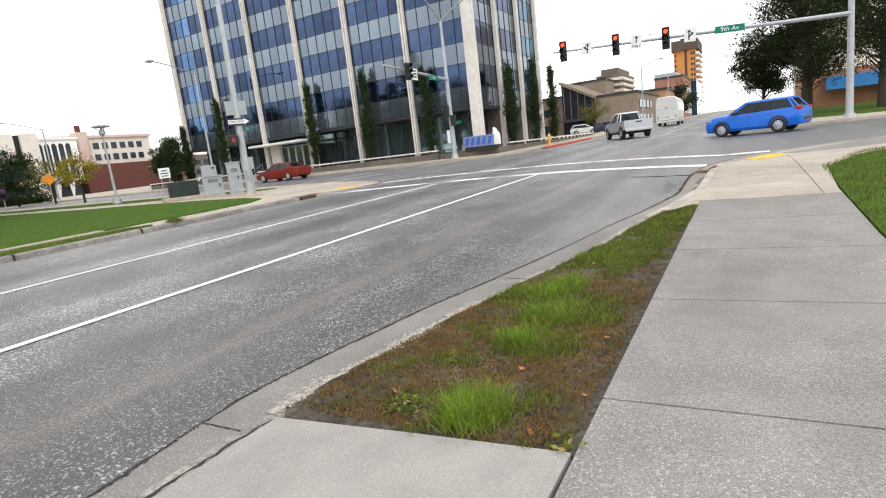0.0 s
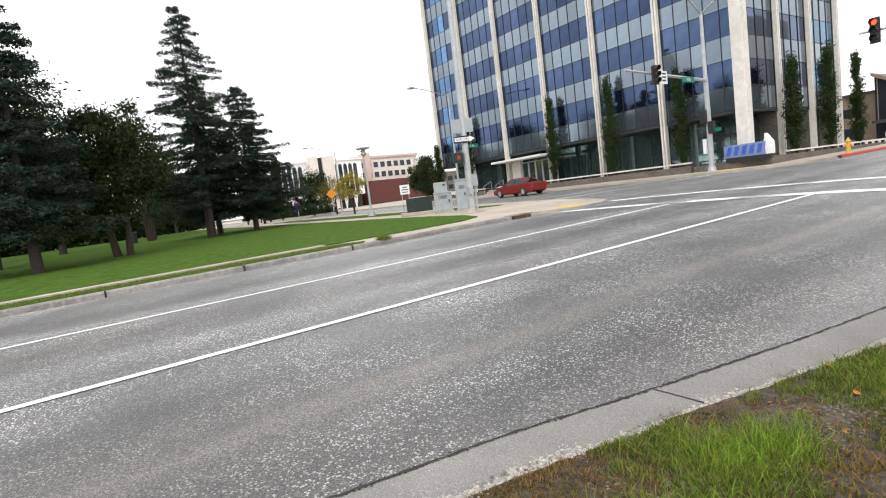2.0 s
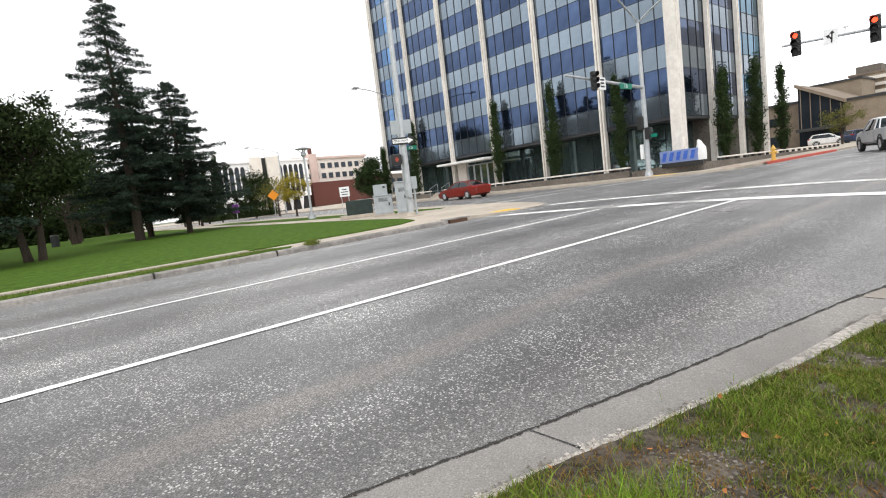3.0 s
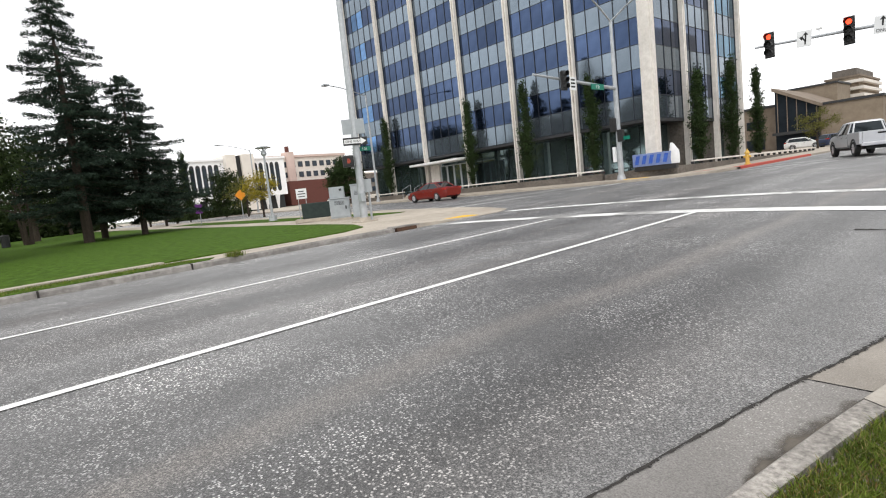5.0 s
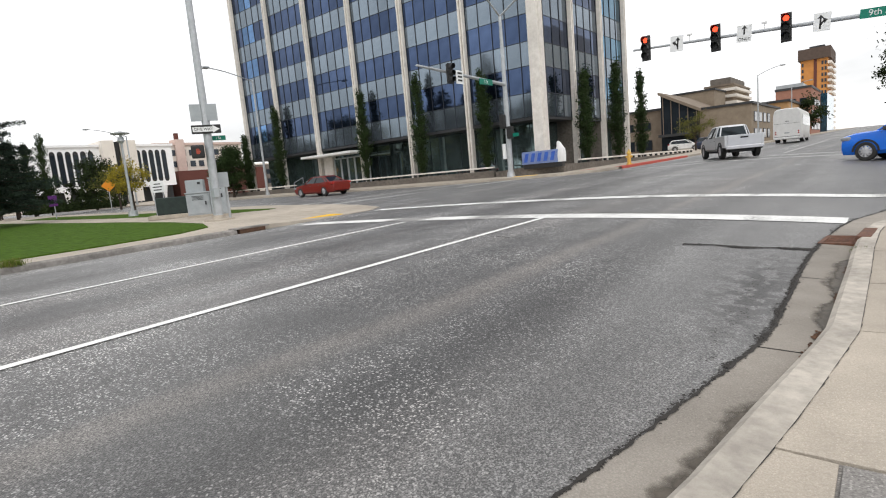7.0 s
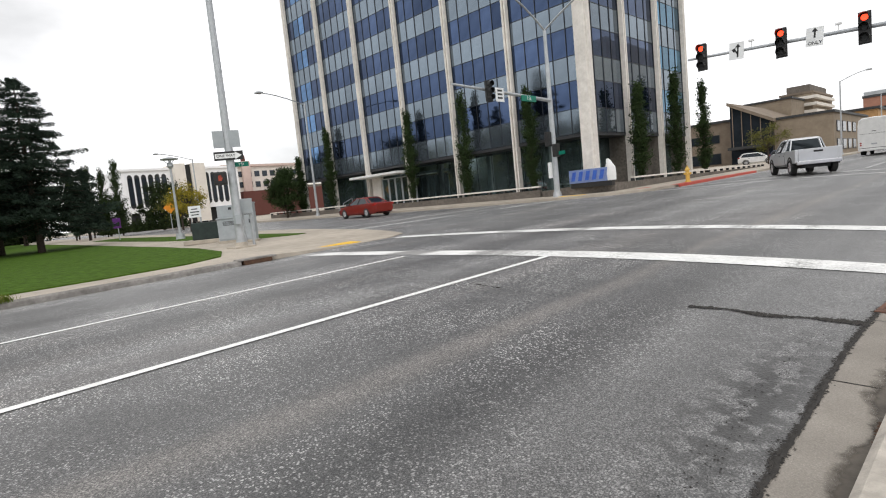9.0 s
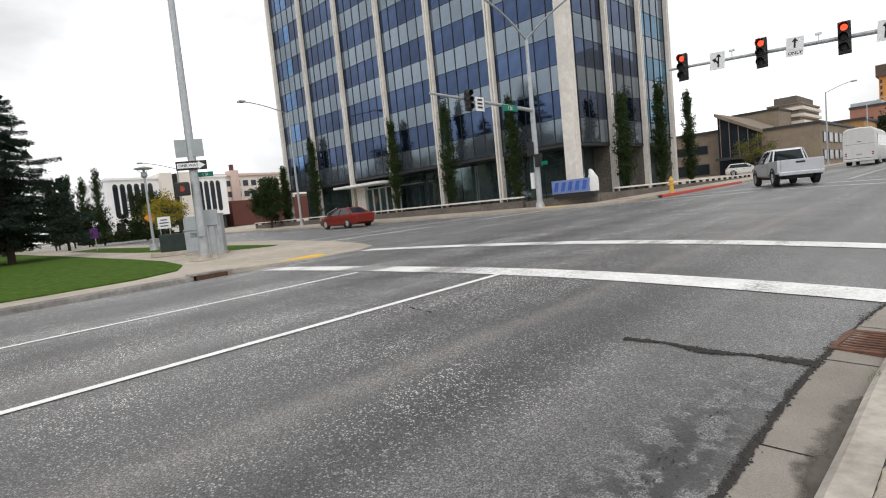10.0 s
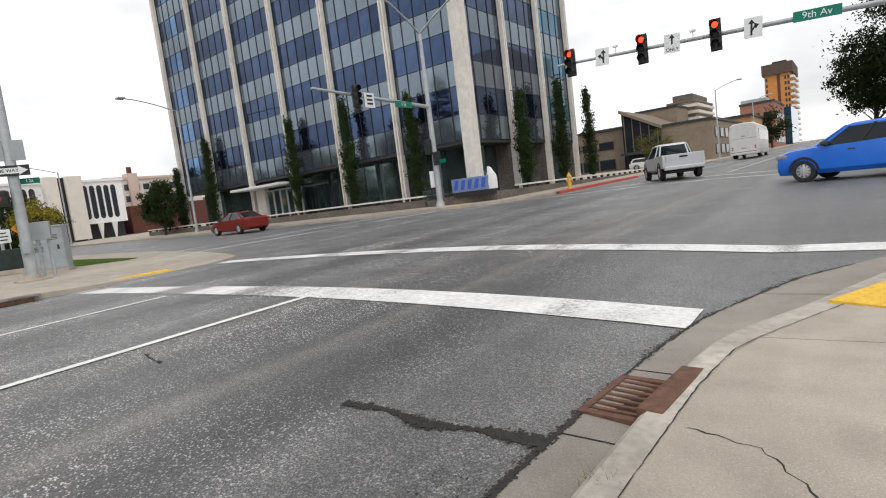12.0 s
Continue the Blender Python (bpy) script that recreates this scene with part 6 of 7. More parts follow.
pk = thing("pink_building", "pink and cream building with small paired windows", "building", 0, 0, 0)
w = block(pk, "wall", -140, -120, 62.0, 82, 1, 12.2, CREAM)
windows_x(w, [64.2 + 1.9 * k for k in range(9)], -120, [7.6, 10.0], 1.0, 1.1)
block(pk, "roof", -140.3, -119.6, 61.7, 82.3, 12.2, 12.7, PINK)
block(pk, "stair_tower", -122, -119.3, 66.3, 68.2, 1, 13.4, PINK)
block(pk, "chimney", -121, -120.2, 66.9, 67.6, 13.4, 14.8, MAROON)
block(pk, "low_wing", -119.6, -112, 62.5, 82, 1, 6.3, MAROON)
gh = thing("board_fence", "tall dark maroon board enclosure", "fence", 0, 0, 0)
for k in range(14):
    x = -68 + 0.5 * k
    block(gh, "board", x, x + 0.48, 46.9, 47.0, 0.4, 3.4, MAROON)
block(gh, "cap", -68.1, -60.9, 46.8, 47.1, 3.4, 3.55, TAN)
block(gh, "end_post", -61.0, -60.3, 46.7, 47.2, 0.4, 3.5, TAN)
hd = thing("hedge", "dark clipped evergreen hedge", "hedge", -74, 32.5, P(-74, 32))
rng = random.Random(77)
part("leaves", leaf_mesh("leaves", [(rng.uniform(-1.5, 1.5), rng.uniform(-5, 5), abs(rng.gauss(0, 0.6)) + 0.2) for _ in range(5000)], 0.16, LEAF_DARK, 78), None, hd)
sg = thing("warning_sign", "orange diamond road sign on a post", "sign", -58, 30.5, P(-58, 30))
bm = bmesh.new()
rod(bm, (0, 0, 0), (0, 0, 2.9), 0.04)
part("post", bm, GALV, sg)
bm = bmesh.new()
box(bm, -0.02, 0.02, -0.42, 0.42, -0.42, 0.42, 0.01)
bm.transform(pose(0.06, 0, 2.4, 45, 0, -20))
part("plate", bm, pbr("sign_orange", (0.85, 0.32, 0.02), (0.75, 0.27, 0.02), 4, 0.5), sg)
sg = thing("purple_banner", "small purple banner sign on a post", "sign", -53, 24.6, P(-53, 24))
bm = bmesh.new()
rod(bm, (0, 0, 0), (0, 0, 1.9), 0.035)
part("post", bm, GALV, sg)
bm = bmesh.new()
box(bm, -0.3, 0.3, -0.02, 0.02, 1.0, 1.85, 0.01)
bm.transform(pose(0, -0.05, 0, 0, 0, 60))
part("banner", bm, pbr("purple_cloth", (0.16, 0.04, 0.24), (0.12, 0.03, 0.18), 4, 0.8), sg)
bn = thing("litter_bin", "dark grey park litter bin", "bin", -62, 10.8, P(-62, 10.8))
bm = bmesh.new()
rod(bm, (0, 0, 0), (0, 0, 1.0), 0.32, 0.34, 14)
part("body", bm, DARK, bn)
bm = bmesh.new()
rod(bm, (0, 0, 1.0), (0, 0, 1.15), 0.37, 0.2, 14)
part("lid", bm, BLACK, bn)


# ---- vehicles ----
def wheel(parent, x, y, r, width, side, spokes=5, rim=None):
    bm = bmesh.new()
    prof = [(-0.5, 0.62), (-0.5, 0.9), (-0.38, 1.0), (0.38, 1.0), (0.5, 0.9), (0.5, 0.62)]
    loft(bm, [[(x + r * q * math.sin(a), y + width * o, r + r * q * math.cos(a)) for o, q in prof] for a in [6.2832 * i / 22 for i in range(23)]], closed=False)
    tyre = part("tyre", bm, TYRE, parent, smooth=True)
    bm = bmesh.new()
    fy = y + side * width * 0.36
    rod(bm, (x, y - side * width * 0.2, r), (x, fy - side * 0.05, r), r * 0.62, r * 0.62, 20)
    part("wheel_well", bm, DARK, tyre)
    bm = bmesh.new()
    for k in range(spokes):
        a = 6.2832 * k / spokes
        rod(bm, (x, fy, r), (x + r * 0.6 * math.sin(a), fy, r + r * 0.6 * math.cos(a)), 0.055 * r / 0.33, 0.04 * r / 0.33, 6)
    rod(bm, (x, fy - side * 0.02, r), (x, fy + side * 0.02, r), r * 0.17, r * 0.14, 12)
    ring = [[(x + r * q * math.sin(a), fy + side * o, r + r * q * math.cos(a)) for o, q in ((-0.03, 0.66), (0.02, 0.66), (0.02, 0.57), (-0.03, 0.57))] for a in [6.2832 * i / 22 for i in range(23)]]
    loft(bm, ring, closed=True, caps=False)
    part("rim", bm, rim or RIM, tyre)


def hull(stations, material, parent, name, label=""):
    """A car body shell lofted along x: rows of x, underside, sill, belt height, half widths at sill and belt, crown rise."""
    rings = []
    for x, zu, zs, zb, ws, wb, up in stations:
        half = [(0, zu), (ws * 0.86, zu), (ws, zs), (ws * 1.01, (zs + zb) / 2), (wb, zb), (wb * 0.82, zb + up * 0.75), (wb * 0.4, zb + up), (0, zb + up)]
        rings.append([(x, y, z) for y, z in half] + [(x, -y, z) for y, z in half[-2:0:-1]])
    bm = bmesh.new()
    loft(bm, rings)
    return part(name, bm, material, parent, label, smooth=True)


def cabin(parent, pts_low, pts_high, w_low, w_high, z_low, z_high, paint, splits=()):
    """Greenhouse: glass sides between belt and roof, a painted roof, and pillars."""
    (a0, a1), (b0, b1) = pts_low, pts_high
    bm = bmesh.new()
    low = [(a0, w_low * 0.8), (a0 - 0.25, w_low), (a1 + 0.2, w_low), (a1, w_low * 0.8)]
    high = [(b0, w_high * 0.85), (b0 - 0.12, w_high), (b1 + 0.1, w_high), (b1, w_high * 0.85)]
    loft(bm, [[(x, y, z_low) for x, y in low] + [(x, -y, z_low) for x, y in low[::-1]], [(x, y, z_high) for x, y in high] + [(x, -y, z_high) for x, y in high[::-1]]])
    part("glazing", bm, CAR_GLASS, parent, "dark tinted windows")
    bm = bmesh.new()
    rg = []
    for dz, s in ((-0.03, 1.02), (0.02, 1.0), (0.07, 0.86), (0.085, 0.5)):
        cx = (b0 + b1) / 2
        rg.append([(cx + (x - cx) * s, y * s, z_high + dz) for x, y in high] + [(cx + (x - cx) * s, -y * s, z_high + dz) for x, y in high[::-1]])
    loft(bm, rg)
    part("roof", bm, paint, parent, smooth=True)
    for (lx, ly), (hx, hy) in zip(low, high):
        for s in (1, -1):
            bm = bmesh.new()
            rod(bm, (lx, s * ly, z_low - 0.02), (hx, s * hy, z_high), 0.045, 0.04, 6)
            part("pillar", bm, paint, parent)
    for f in splits:
        for s in (1, -1):
            bm = bmesh.new()
            xl, xh = a0 - 0.25 + (a1 + 0.2 - a0 + 0.25) * f, b0 - 0.12 + (b1 + 0.1 - b0 + 0.12) * f
            rod(bm, (xl, s * (w_low + 0.005), z_low), (xh, s * (w_high + 0.005), z_high), 0.04, 0.035, 6)
            part("pillar", bm, BLACK, parent)


def car_details(t, L, w, z_head, z_tail, zmirror, xmirror, doors, belt, sill):
    for s in (1, -1):
        bm = bmesh.new()
        box(bm, L / 2 - 0.42, L / 2 - 0.06, min(s * (w - 0.36), s * (w - 0.02)), max(s * (w - 0.36), s * (w - 0.02)), z_head - 0.07, z_head + 0.07, 0.04)
        part("headlight", bm, LAMP_CLEAR, t)
        bm = bmesh.new()
        box(bm, -L / 2 + 0.02, -L / 2 + 0.3, min(s * (w - 0.4), s * (w - 0.03)), max(s * (w - 0.4), s * (w - 0.03)), z_tail - 0.08, z_tail + 0.08, 0.04)
        part("tail_light", bm, TAIL_RED, t)
        bm = bmesh.new()
        box(bm, xmirror - 0.1, xmirror + 0.08, min(s * w, s * (w + 0.17)), max(s * w, s * (w + 0.17)), zmirror, zmirror + 0.14, 0.04)
        part("mirror", bm, DARK, t)
        for dx in doors:
            bm = bmesh.new()
            box(bm, dx - 0.006, dx + 0.006, min(s * (w - 0.02), s * (w + 0.008)), max(s * (w - 0.02), s * (w + 0.008)), sill, belt)
            part("door_gap", bm, BLACK, t)
        for dx in doors[1:]:
            bm = bmesh.new()
            box(bm, dx + 0.06, dx + 0.26, min(s * (w - 0.02), s * (w + 0.025)), max(s * (w - 0.02), s * (w + 0.025)), belt - 0.16, belt - 0.12, 0.01)
            part("door_handle", bm, BLACK, t)
    for e, k in ((L / 2, 1), (-L / 2, -1)):
        bm = bmesh.new()
        box(bm, min(e - k * 0.06, e + k * 0.012), max(e - k * 0.06, e + k * 0.012), -w * 0.62, w * 0.62, sill + 0.06, sill + 0.2, 0.02)
        part("bumper_trim", bm, BLACK, t)


def sedan(x, y, turn, paint, label):
    t = thing("car", label, "car", x, y, gz(x, y) + 0.01, turn, "cars")
    hull([(2.44, 0.32, 0.42, 0.6, 0.62, 0.55, 0.04), (2.36, 0.22, 0.36, 0.68, 0.82, 0.76, 0.05), (2.0, 0.2, 0.34, 0.78, 0.9, 0.86, 0.06), (1.1, 0.2, 0.32, 0.9, 0.925, 0.9, 0.06), (0.2, 0.2, 0.32, 0.94, 0.93, 0.9, 0.0), (-1.0, 0.2, 0.32, 0.96, 0.93, 0.9, 0.0), (-1.7, 0.2, 0.34, 0.98, 0.92, 0.88, 0.05), (-2.2, 0.24, 0.4, 0.97, 0.86, 0.8, 0.05), (-2.42, 0.36, 0.5, 0.86, 0.72, 0.66, 0.04)], paint, t, "body")
    cabin(t, (1.2, -1.95), (0.35, -1.1), 0.86, 0.62, 0.93, 1.36, paint, (0.47,))
    for wx in (1.45, -1.42):
        for s in (1, -1):
            wheel(t, wx, s * 0.82, 0.34, 0.24, s, 10)
    car_details(t, 4.8, 0.9, 0.68, 0.86, 0.93, 0.85, (1.0, 0.0, -1.0), 0.9, 0.34)


def suv(x, y, turn, paint, label):
    t = thing("car", label, "car", x, y, gz(x, y) + 0.01, turn, "cars")
    hull([(2.3, 0.36, 0.46, 0.78, 0.62, 0.58, 0.05), (2.2, 0.26, 0.42, 0.9, 0.84, 0.76, 0.06), (1.8, 0.24, 0.4, 1.0, 0.91, 0.86, 0.07), (1.05, 0.24, 0.38, 1.06, 0.93, 0.9, 0.05), (0.0, 0.24, 0.38, 1.08, 0.93, 0.9, 0.0), (-1.2, 0.24, 0.38, 1.12, 0.93, 0.9, 0.0), (-1.9, 0.26, 0.42, 1.14, 0.92, 0.88, 0.0), (-2.2, 0.3, 0.5, 1.12, 0.88, 0.82, 0.0), (-2.3, 0.42, 0.56, 1.0, 0.76, 0.72, 0.0)], paint, t, "body")
    cabin(t, (1.15, -2.2), (0.3, -1.75), 0.87, 0.66, 1.06, 1.6, paint, (0.36, 0.68))
    for wx in (1.38, -1.3):
        for s in (1, -1):
            wheel(t, wx, s * 0.83, 0.355, 0.24, s, 10)
            bm = bmesh.new()
            loft(bm, [[(wx + r * math.cos(a), s * 0.94 + o, 0.355 + r * math.sin(a)) for r, o in ((0.38, -0.03), (0.45, -0.03), (0.45, 0.012), (0.38, 0.012))] for a in [math.pi * i / 12 for i in range(13)]])
            part("wheel_arch", bm, BLACK, t)
    car_details(t, 4.6, 0.9, 0.86, 1.08, 1.08, 0.75, (0.9, -0.1, -1.05), 1.04, 0.42)


def pickup(x, y, turn, paint, label):
    t = thing("pickup_truck", label, "pickup truck", x, y, gz(x, y) + 0.01, turn)
    hull([(2.95, 0.52, 0.62, 1.0, 0.82, 0.78, 0.06), (2.85, 0.45, 0.56, 1.14, 0.95, 0.88, 0.08), (2.2, 0.45, 0.56, 1.2, 1.0, 0.94, 0.1), (1.6, 0.45, 0.56, 1.22, 1.0, 0.95, 0.1), (1.3, 0.45, 0.55, 1.22, 1.0, 0.96, 0.02), (-0.9, 0.45, 0.55, 1.22, 1.0, 0.96, 0.0)], paint, t, "body")
    cabin(t, (1.75, -0.95), (0.9, -0.75), 0.93, 0.72, 1.22, 1.84, paint, (0.52,))
    for s in (1, -1):
        bm = bmesh.new()
        box(bm, -2.95, -0.95, min(s * 0.84, s * 1.0), max(s * 0.84, s * 1.0), 0.6, 1.27, 0.03)
        part("bed_side", bm, paint, t)
    bm = bmesh.new()
    box(bm, -2.97, -2.87, -0.84, 0.84, 0.62, 1.27, 0.02)
    tg = part("tailgate", bm, paint, t)
    bm = bmesh.new()
    box(bm, -2.985, -2.965, -0.2, 0.2, 1.08, 1.17, 0.01)
    part("tailgate_handle", bm, BLACK, tg)
    bm = bmesh.new()
    box(bm, -2.95, -0.95, -0.86, 0.86, 0.55, 0.72)
    part("bed_floor", bm, DARK, t)
    bm = bmesh.new()
    box(bm, -3.12, -2.96, -0.95, 0.95, 0.5, 0.68, 0.03)
    part("rear_bumper", bm, RIM, t)
    for wx in (1.98, -1.95):
        for s in (1, -1):
            wheel(t, wx, s * 0.88, 0.41, 0.27, s, 8)
            bm = bmesh.new()
            loft(bm, [[(wx + r * math.cos(a), s * 1.0 + o, 0.42 + r * math.sin(a)) for r, o in ((0.42, -0.05), (0.52, -0.05), (0.52, 0.02), (0.42, 0.02))] for a in [math.pi * i / 12 for i in range(13)]])
            part("wheel_arch", bm, DARK, t)
    bm = bmesh.new()
    box(bm, -2.6, 2.5, -0.6, 0.6, 0.32, 0.52)
    part("chassis", bm, BLACK, t)
    car_details(t, 5.9, 0.97, 0.95, 0.98, 1.24, 1.25, (1.1, 0.1, -0.85), 1.18, 0.56)


def coach(x, y, turn, label):
    t = thing("coach", label, "bus", x, y, gz(x, y) + 0.01, turn)
    L = 12.6
    bm = bmesh.new()
    prof = [(0, 0.38), (1.2, 0.38), (1.28, 0.5), (1.29, 1.6), (1.27, 2.8), (1.18, 3.3), (0.95, 3.5), (0, 3.56)]
    rings = []
    for px, k, dz in ((L / 2, 0.9, -0.12), (L / 2 - 0.15, 0.97, -0.04), (L / 2 - 0.5, 1, 0), (-L / 2 + 0.3, 1, 0), (-L / 2 + 0.08, 0.98, -0.03), (-L / 2, 0.94, -0.08)):
        rings.append([(px, a * k, b + (dz if b > 2 else -dz if b < 0.6 else 0)) for a, b in prof] + [(px, -a * k, b + (dz if b > 2 else -dz if b < 0.6 else 0)) for a, b in prof[-2:0:-1]])
    loft(bm, rings)
    part("body", bm, WHITE, t, "plain white coach body", smooth=True)
    for s in (1, -1):
        for k in range(7):
            bm = bmesh.new()
            x0 = -L / 2 + 1.2 + k * 1.55
            box(bm, x0, x0 + 1.5, min(s * 1.2, s * 1.305), max(s * 1.2, s * 1.305), 1.75, 2.85, 0.02)
            part("side_window", bm, CAR_GLASS, t)
        for wx in (L / 2 - 2.4, -L / 2 + 2.5, -L / 2 + 3.6):
            wheel(t, wx, s * 1.12, 0.5, 0.3, s, 8)
        for zz in (0.95, 1.15):
            bm = bmesh.new()
            rod(bm, (-L / 2 - 0.02, s * 1.02, zz), (-L / 2 + 0.05, s * 1.02, zz), 0.075, 0.075, 10)
            part("tail_light", bm, TAIL_RED, t)
    for z0, z1, wd in ((1.98, 2.0, 1.15), (0.62, 0.66, 1.15), (2.18, 2.24, 0.16)):
        bm = bmesh.new()
        box(bm, -L / 2 - 0.012, -L / 2 + 0.05, -wd, wd, z0, z1)
        part("panel_gap", bm, BLACK, t)
    bm = bmesh.new()
    box(bm, -L / 2 - 0.02, -L / 2 + 0.03, -0.22, 0.22, 0.95, 1.08)
    part("plate", bm, GALV, t)
    bm = bmesh.new()
    box(bm, -L / 2 - 0.1, -L / 2 + 0.2, -1.2, 1.2, 0.38, 0.6, 0.04)
    part("rear_bumper", bm, WHITE, t)
    bm = bmesh.new()
    box(bm, L / 2 - 0.3, L / 2 - 0.02, -1.12, 1.12, 1.4, 3.1, 0.1)
    part("windscreen", bm, CAR_GLASS, t)


RED_PAINT = pbr("red_car_paint", (0.2, 0.018, 0.011), (0.18, 0.016, 0.01), 2, 0.25, spec=0.6)
BLUE_PAINT = pbr("blue_car_paint", (0.008, 0.16, 0.74), (0.007, 0.14, 0.66), 2, 0.25, spec=0.6)
SILVER = pbr("silver_car_paint", (0.55, 0.56, 0.58), (0.5, 0.51, 0.53), 2, 0.3, metal=0.35)
NAVY = pbr("navy_car_paint", (0.03, 0.045, 0.1), (0.025, 0.04, 0.085), 2, 0.3)
sedan(-33.4, 36.2, 178, RED_PAINT, "dark red saloon car driving along the side street")
suv(0.1, 36.8, 160, BLUE_PAINT, "bright blue crossover car turning at the junction")
pickup(-8.3, 47.3, 116, SILVER, "silver crew-cab pickup truck turning up the avenue")
coach(-9.3, 84.5, 92, "white coach driving away up the avenue")
suv(-19.4, 92, 60, NAVY, "dark blue parked crossover car")
sedan(-19, 97, 30, SILVER, "silver parked saloon car")
suv(-24, 96, 10, WHITE, "white parked crossover car")

# ---- verge plants ----
def blades(name, roots, h, w, lean, material, seed):
    rng = np.random.default_rng(seed)
    r = np.asarray(roots)
    n = len(r)
    a = rng.uniform(0, 6.283, n)
    hh = h * rng.uniform(0.45, 1.25, n)
    ln = lean * rng.uniform(0.1, 1.2, n) * hh
    b = rng.uniform(0, 6.283, n)
    side = np.stack([np.cos(a), np.sin(a), 0 * a], 1) * (w * rng.uniform(0.6, 1.4, n))[:, None]
    up = np.stack([np.cos(b) * ln, np.sin(b) * ln, hh], 1)
    mid = up * np.array([0.35, 0.35, 0.6])
    v = np.stack([r - side, r + side, r + mid + side * 0.7, r + mid - side * 0.7, r + up], 1).reshape(-1, 3)
    i = np.arange(n)[:, None] * 5
    f = [tuple(x) for x in (i + [0, 1, 2, 3]).tolist()] + [tuple(x) for x in (i + [3, 2, 4]).tolist()]
    return quick(name, v.tolist(), f, material)


def on_verge(x, y):
    return 5.5 < y < 11.62 + max(0, x + 1.55) * 1.65 and verge_edge(y) + 0.01 < x < -1.0


rng = random.Random(5)
green, dry, bright = [], [], []
CLUMPS = ((-1.65, 6.85, 0.2), (-2.4, 7.8, 0.14), (-2.1, 7.9, 0.16), (-1.8, 7.9, 0.18), (-1.5, 7.4, 0.25), (-2.2, 9.2, 0.25), (-1.8, 9.3, 0.3), (-1.45, 9.15, 0.25), (-1.3, 9.8, 0.22), (-1.9, 10.4, 0.3), (-1.45, 10.8, 0.4), (-1.3, 11.3, 0.3), (-1.3, 11.75, 0.25), (-1.12, 12.2, 0.22))
while len(green) < 66000:
    x, y = rng.uniform(-2.6, -0.98), rng.uniform(5.5, 12.7)
    if not on_verge(x, y):
        continue
    near_clump = max(math.exp(-((x - cx) ** 2 + (y - cy) ** 2) / (2.6 * cr * cr)) for cx, cy, cr in CLUMPS)
    dens = 0.95 * near_clump + 0.6 * noise.noise((x * 3.2, y * 3.2, 3)) + 0.5 * noise.noise((x * 11, y * 11, 5)) - 0.12 - 0.5 * smooth01(-1.2, -1.04, x) * (1 - smooth01(9, 11, y))
    if rng.random() < dens:
        green.append((x, y, verge_z(x, y)))
while len(dry) < 42000:
    x, y = rng.uniform(-2.6, -1.03), rng.uniform(5.6, 11.5)
    if on_verge(x, y) and rng.random() < 0.75 * (1 - smooth01(6.8, 9.0, y)) + 0.1 + 0.7 * noise.noise((x * 3.1, y * 3.1, 9)) + 0.4 * noise.noise((x * 12, y * 12, 2)):
        dry.append((x, y, verge_z(x, y)))


def tuft(cx, cy, r, k, z=verge_z):
    return [(cx + rng.gauss(0, r), cy + rng.gauss(0, r), z(cx, cy) - 0.01) for _ in range(k)]


tagged(new("verge_grass", blades("verge_grass", green, 0.036, 0.0019, 1.3, BLADE, 1)), "patchy green grass on the bare verge", "grass", kind="stuff")
tagged(new("dry_weeds", blades("dry_weeds", dry, 0.02, 0.0028, 1.2, WEED_RED, 2)), "reddish dry low weeds on the verge", "weeds", kind="stuff")
for cx, cy, r, k, hh, label in ((-1.55, 5.78, 0.085, 2400, 0.14, "large fresh green grass tussock beside the driveway"), (-1.68, 6.78, 0.07, 900, 0.12, "fresh green grass tussock on the verge"), (-1.62, 7.36, 0.14, 1300, 0.11, "green grass tussock on the verge"), (-1.85, 7.95, 0.13, 1300, 0.11, "spreading green grass clump on the verge"), (-1.75, 8.2, 0.1, 900, 0.10, "spreading green grass clump on the verge"), (-1.6, 9.25, 0.18, 900, 0.07, "spreading green grass clump on the verge")):
    tagged(new("grass_tussock", blades("grass_tussock", tuft(cx, cy, r, k), hh, 0.0016, 1.1, BLADE_BRIGHT, int(cy * 100))), label, "grass", "grass tussocks")
tagged(new("grass_tussock", blades("grass_tussock", tuft(-14.95, 13.4, 0.1, 600, left_z), 0.16, 0.004, 0.8, BLADE, 77)), "dark green grass tussock at the far kerb", "grass", "grass tussocks")
tagged(new("grass_tussock", blades("grass_tussock", tuft(-1.06, 17.5, 0.035, 130, lambda x, y: gz(x, y) + 0.08), 0.065, 0.002, 1.2, BLADE, 78)), "small dry tuft in the kerb joint", "grass", "grass tussocks")
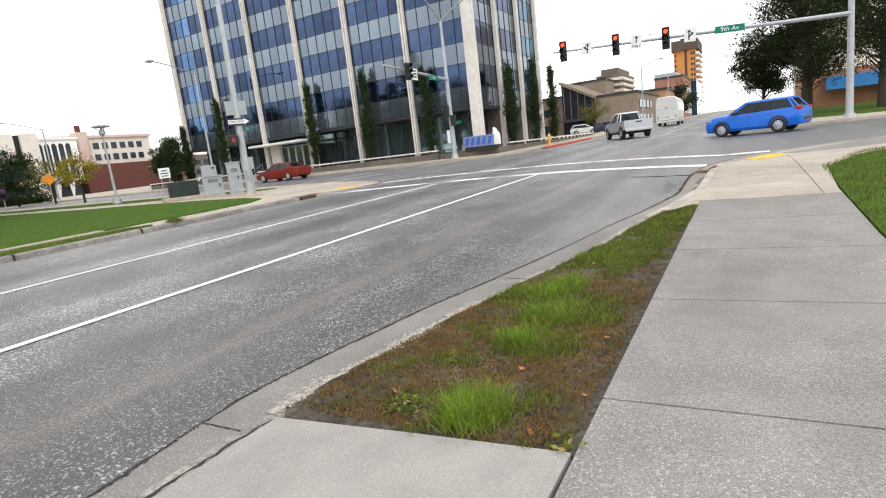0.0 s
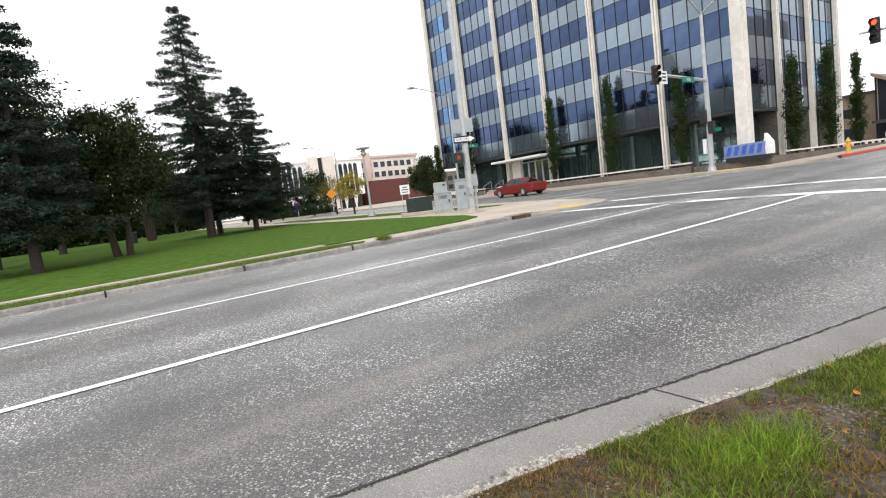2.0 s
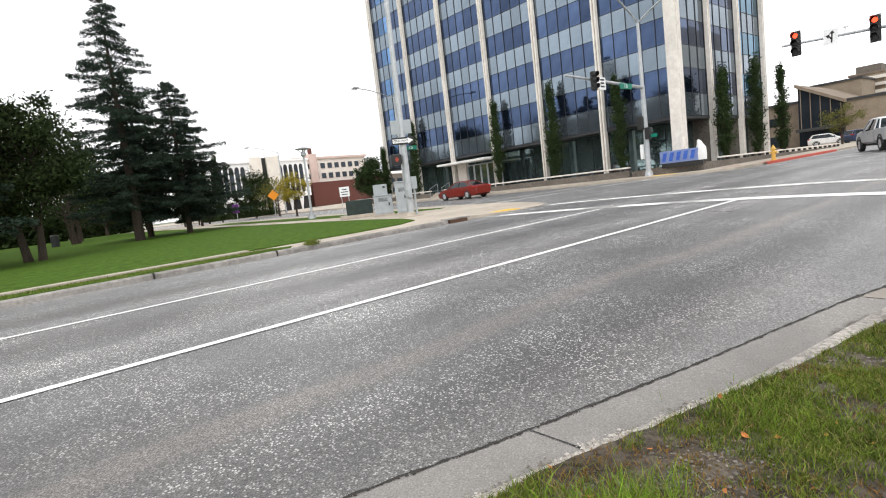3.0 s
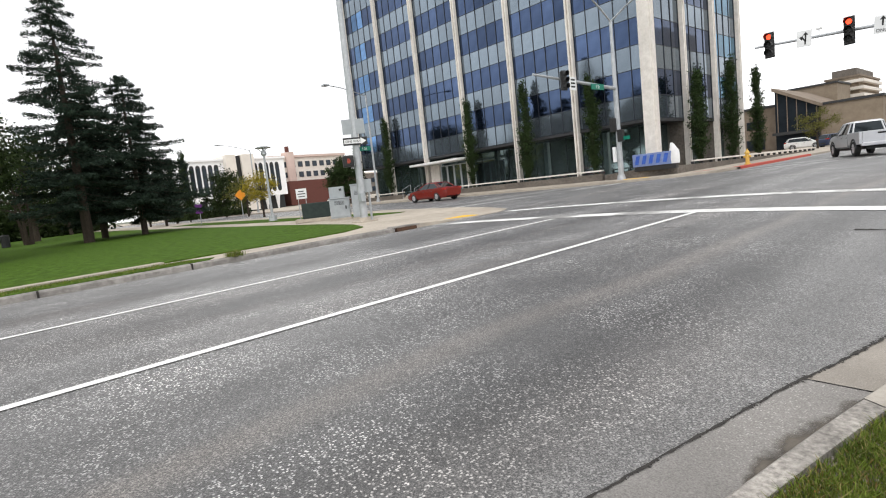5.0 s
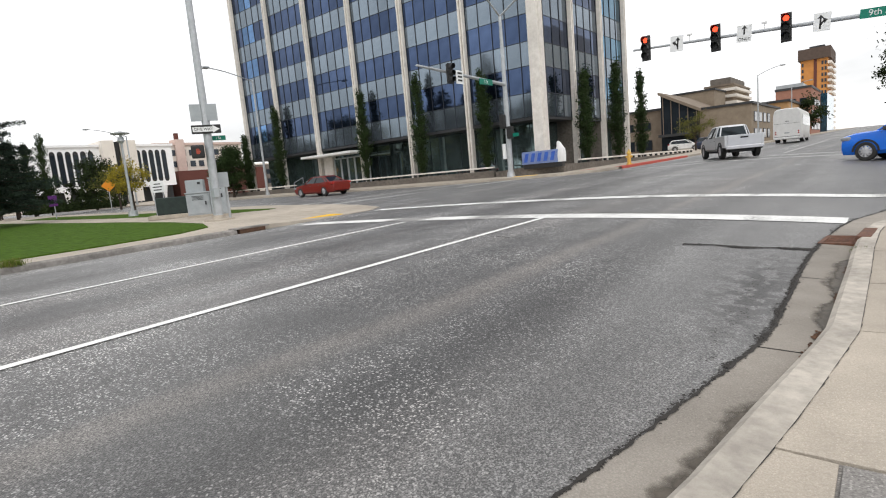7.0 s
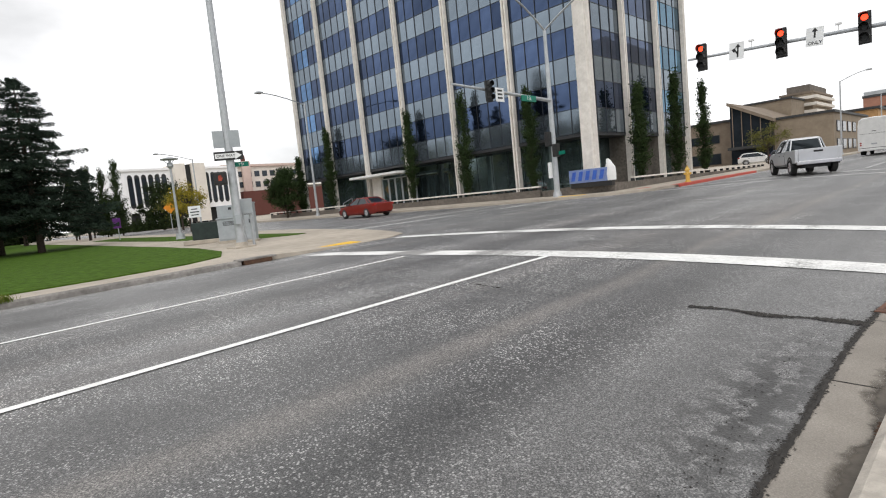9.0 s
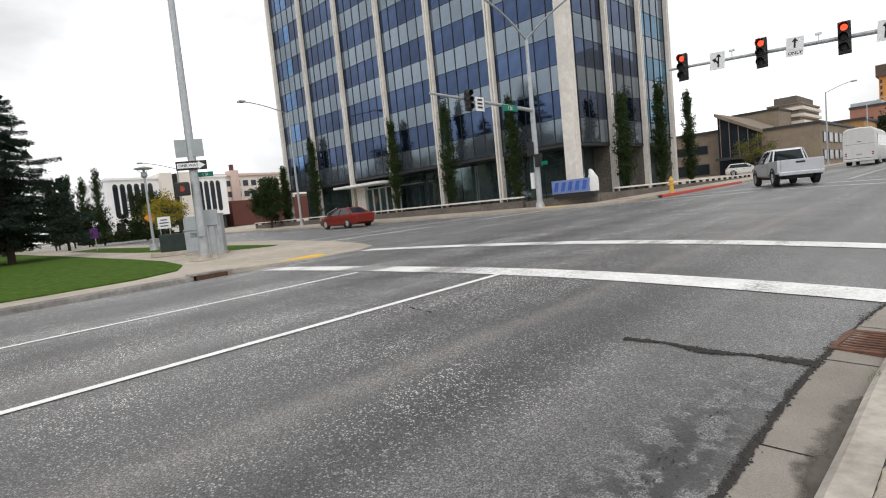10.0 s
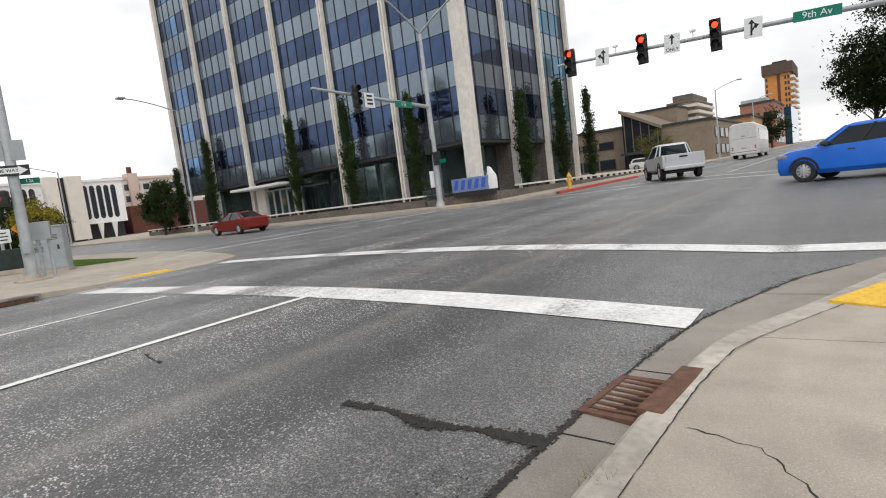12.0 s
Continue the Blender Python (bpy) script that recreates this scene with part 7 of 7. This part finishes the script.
tagged(new("broadleaf_weed", leaf_mesh("broadleaf_weed", [(-1.0 + rng.gauss(0, 0.04), 5.64 + rng.gauss(0, 0.04), walk_z(-1, 5.6) + 0.03) for _ in range(16)], 0.026, BLADE, 3, 0.3)), "small green broadleaf weed at a slab corner", "weed", kind="stuff")
tagged(new("broadleaf_weed", leaf_mesh("broadleaf_weed", [(-1.9 + rng.gauss(0, 0.06), 5.72 + rng.gauss(0, 0.06), verge_z(-1.9, 5.72) + 0.05 + abs(rng.gauss(0, 0.03))) for _ in range(130)], 0.018, BLADE, 4, 0.6)), "low dark green leafy weed on the verge", "weed", kind="stuff")
FALLEN = pbr("fallen_leaf", (0.5, 0.2, 0.04), (0.34, 0.1, 0.03), 40, 0.7, per_piece=0.35)
leaf_shape = quick("fallen_leaf", [(-0.02, 0, 0.004), (-0.004, -0.012, 0.0), (0.012, -0.01, 0.003), (0.026, 0, 0.012), (0.012, 0.011, 0.006), (-0.004, 0.013, 0.002)], [(0, 1, 5), (1, 2, 4, 5), (2, 3, 4)], FALLEN)
for _ in range(46):
    lx, ly = rng.uniform(-2.4, -1.05), rng.uniform(5.7, 11.5)
    if on_verge(lx, ly):
        lf = new("fallen_leaf", leaf_shape)
        lf.matrix_world = pose(lx, ly, verge_z(lx, ly) + rng.uniform(0.006, 0.022), rng.uniform(-25, 25), rng.uniform(-25, 25), rng.uniform(0, 360)) @ Matrix.Scale(rng.uniform(0.6, 1.2), 4)
        tagged(lf, "small orange-brown fallen leaf on the verge grass", "leaf", "fallen leaves")
edge = [(x, rng.uniform(-4, 12.6), 0) for x in [rng.uniform(-15.1, -16.05) for _ in range(9000)]]
tagged(new("strip_grass", blades("strip_grass", [(x, y, mat_l(x, y)) for x, y, _ in edge], 0.045, 0.005, 0.7, BLADE, 12)), "rough grass along the far kerb", "grass", kind="stuff")
near_l = [(rng.uniform(0.78, 3.2), rng.uniform(9, 20), 0) for _ in range(16000)]
near_l = [(x, y, walk_z(x, y) + 0.01) for x, y, _ in near_l if x > 0.8 + 0.02 * max(0, y - 10) + 0.33 * max(0, y - 16.4)]
tagged(new("lawn_blades", blades("lawn_blades", near_l, 0.06, 0.003, 0.6, BLADE, 13)), "short mown grass blades", "grass", kind="stuff")
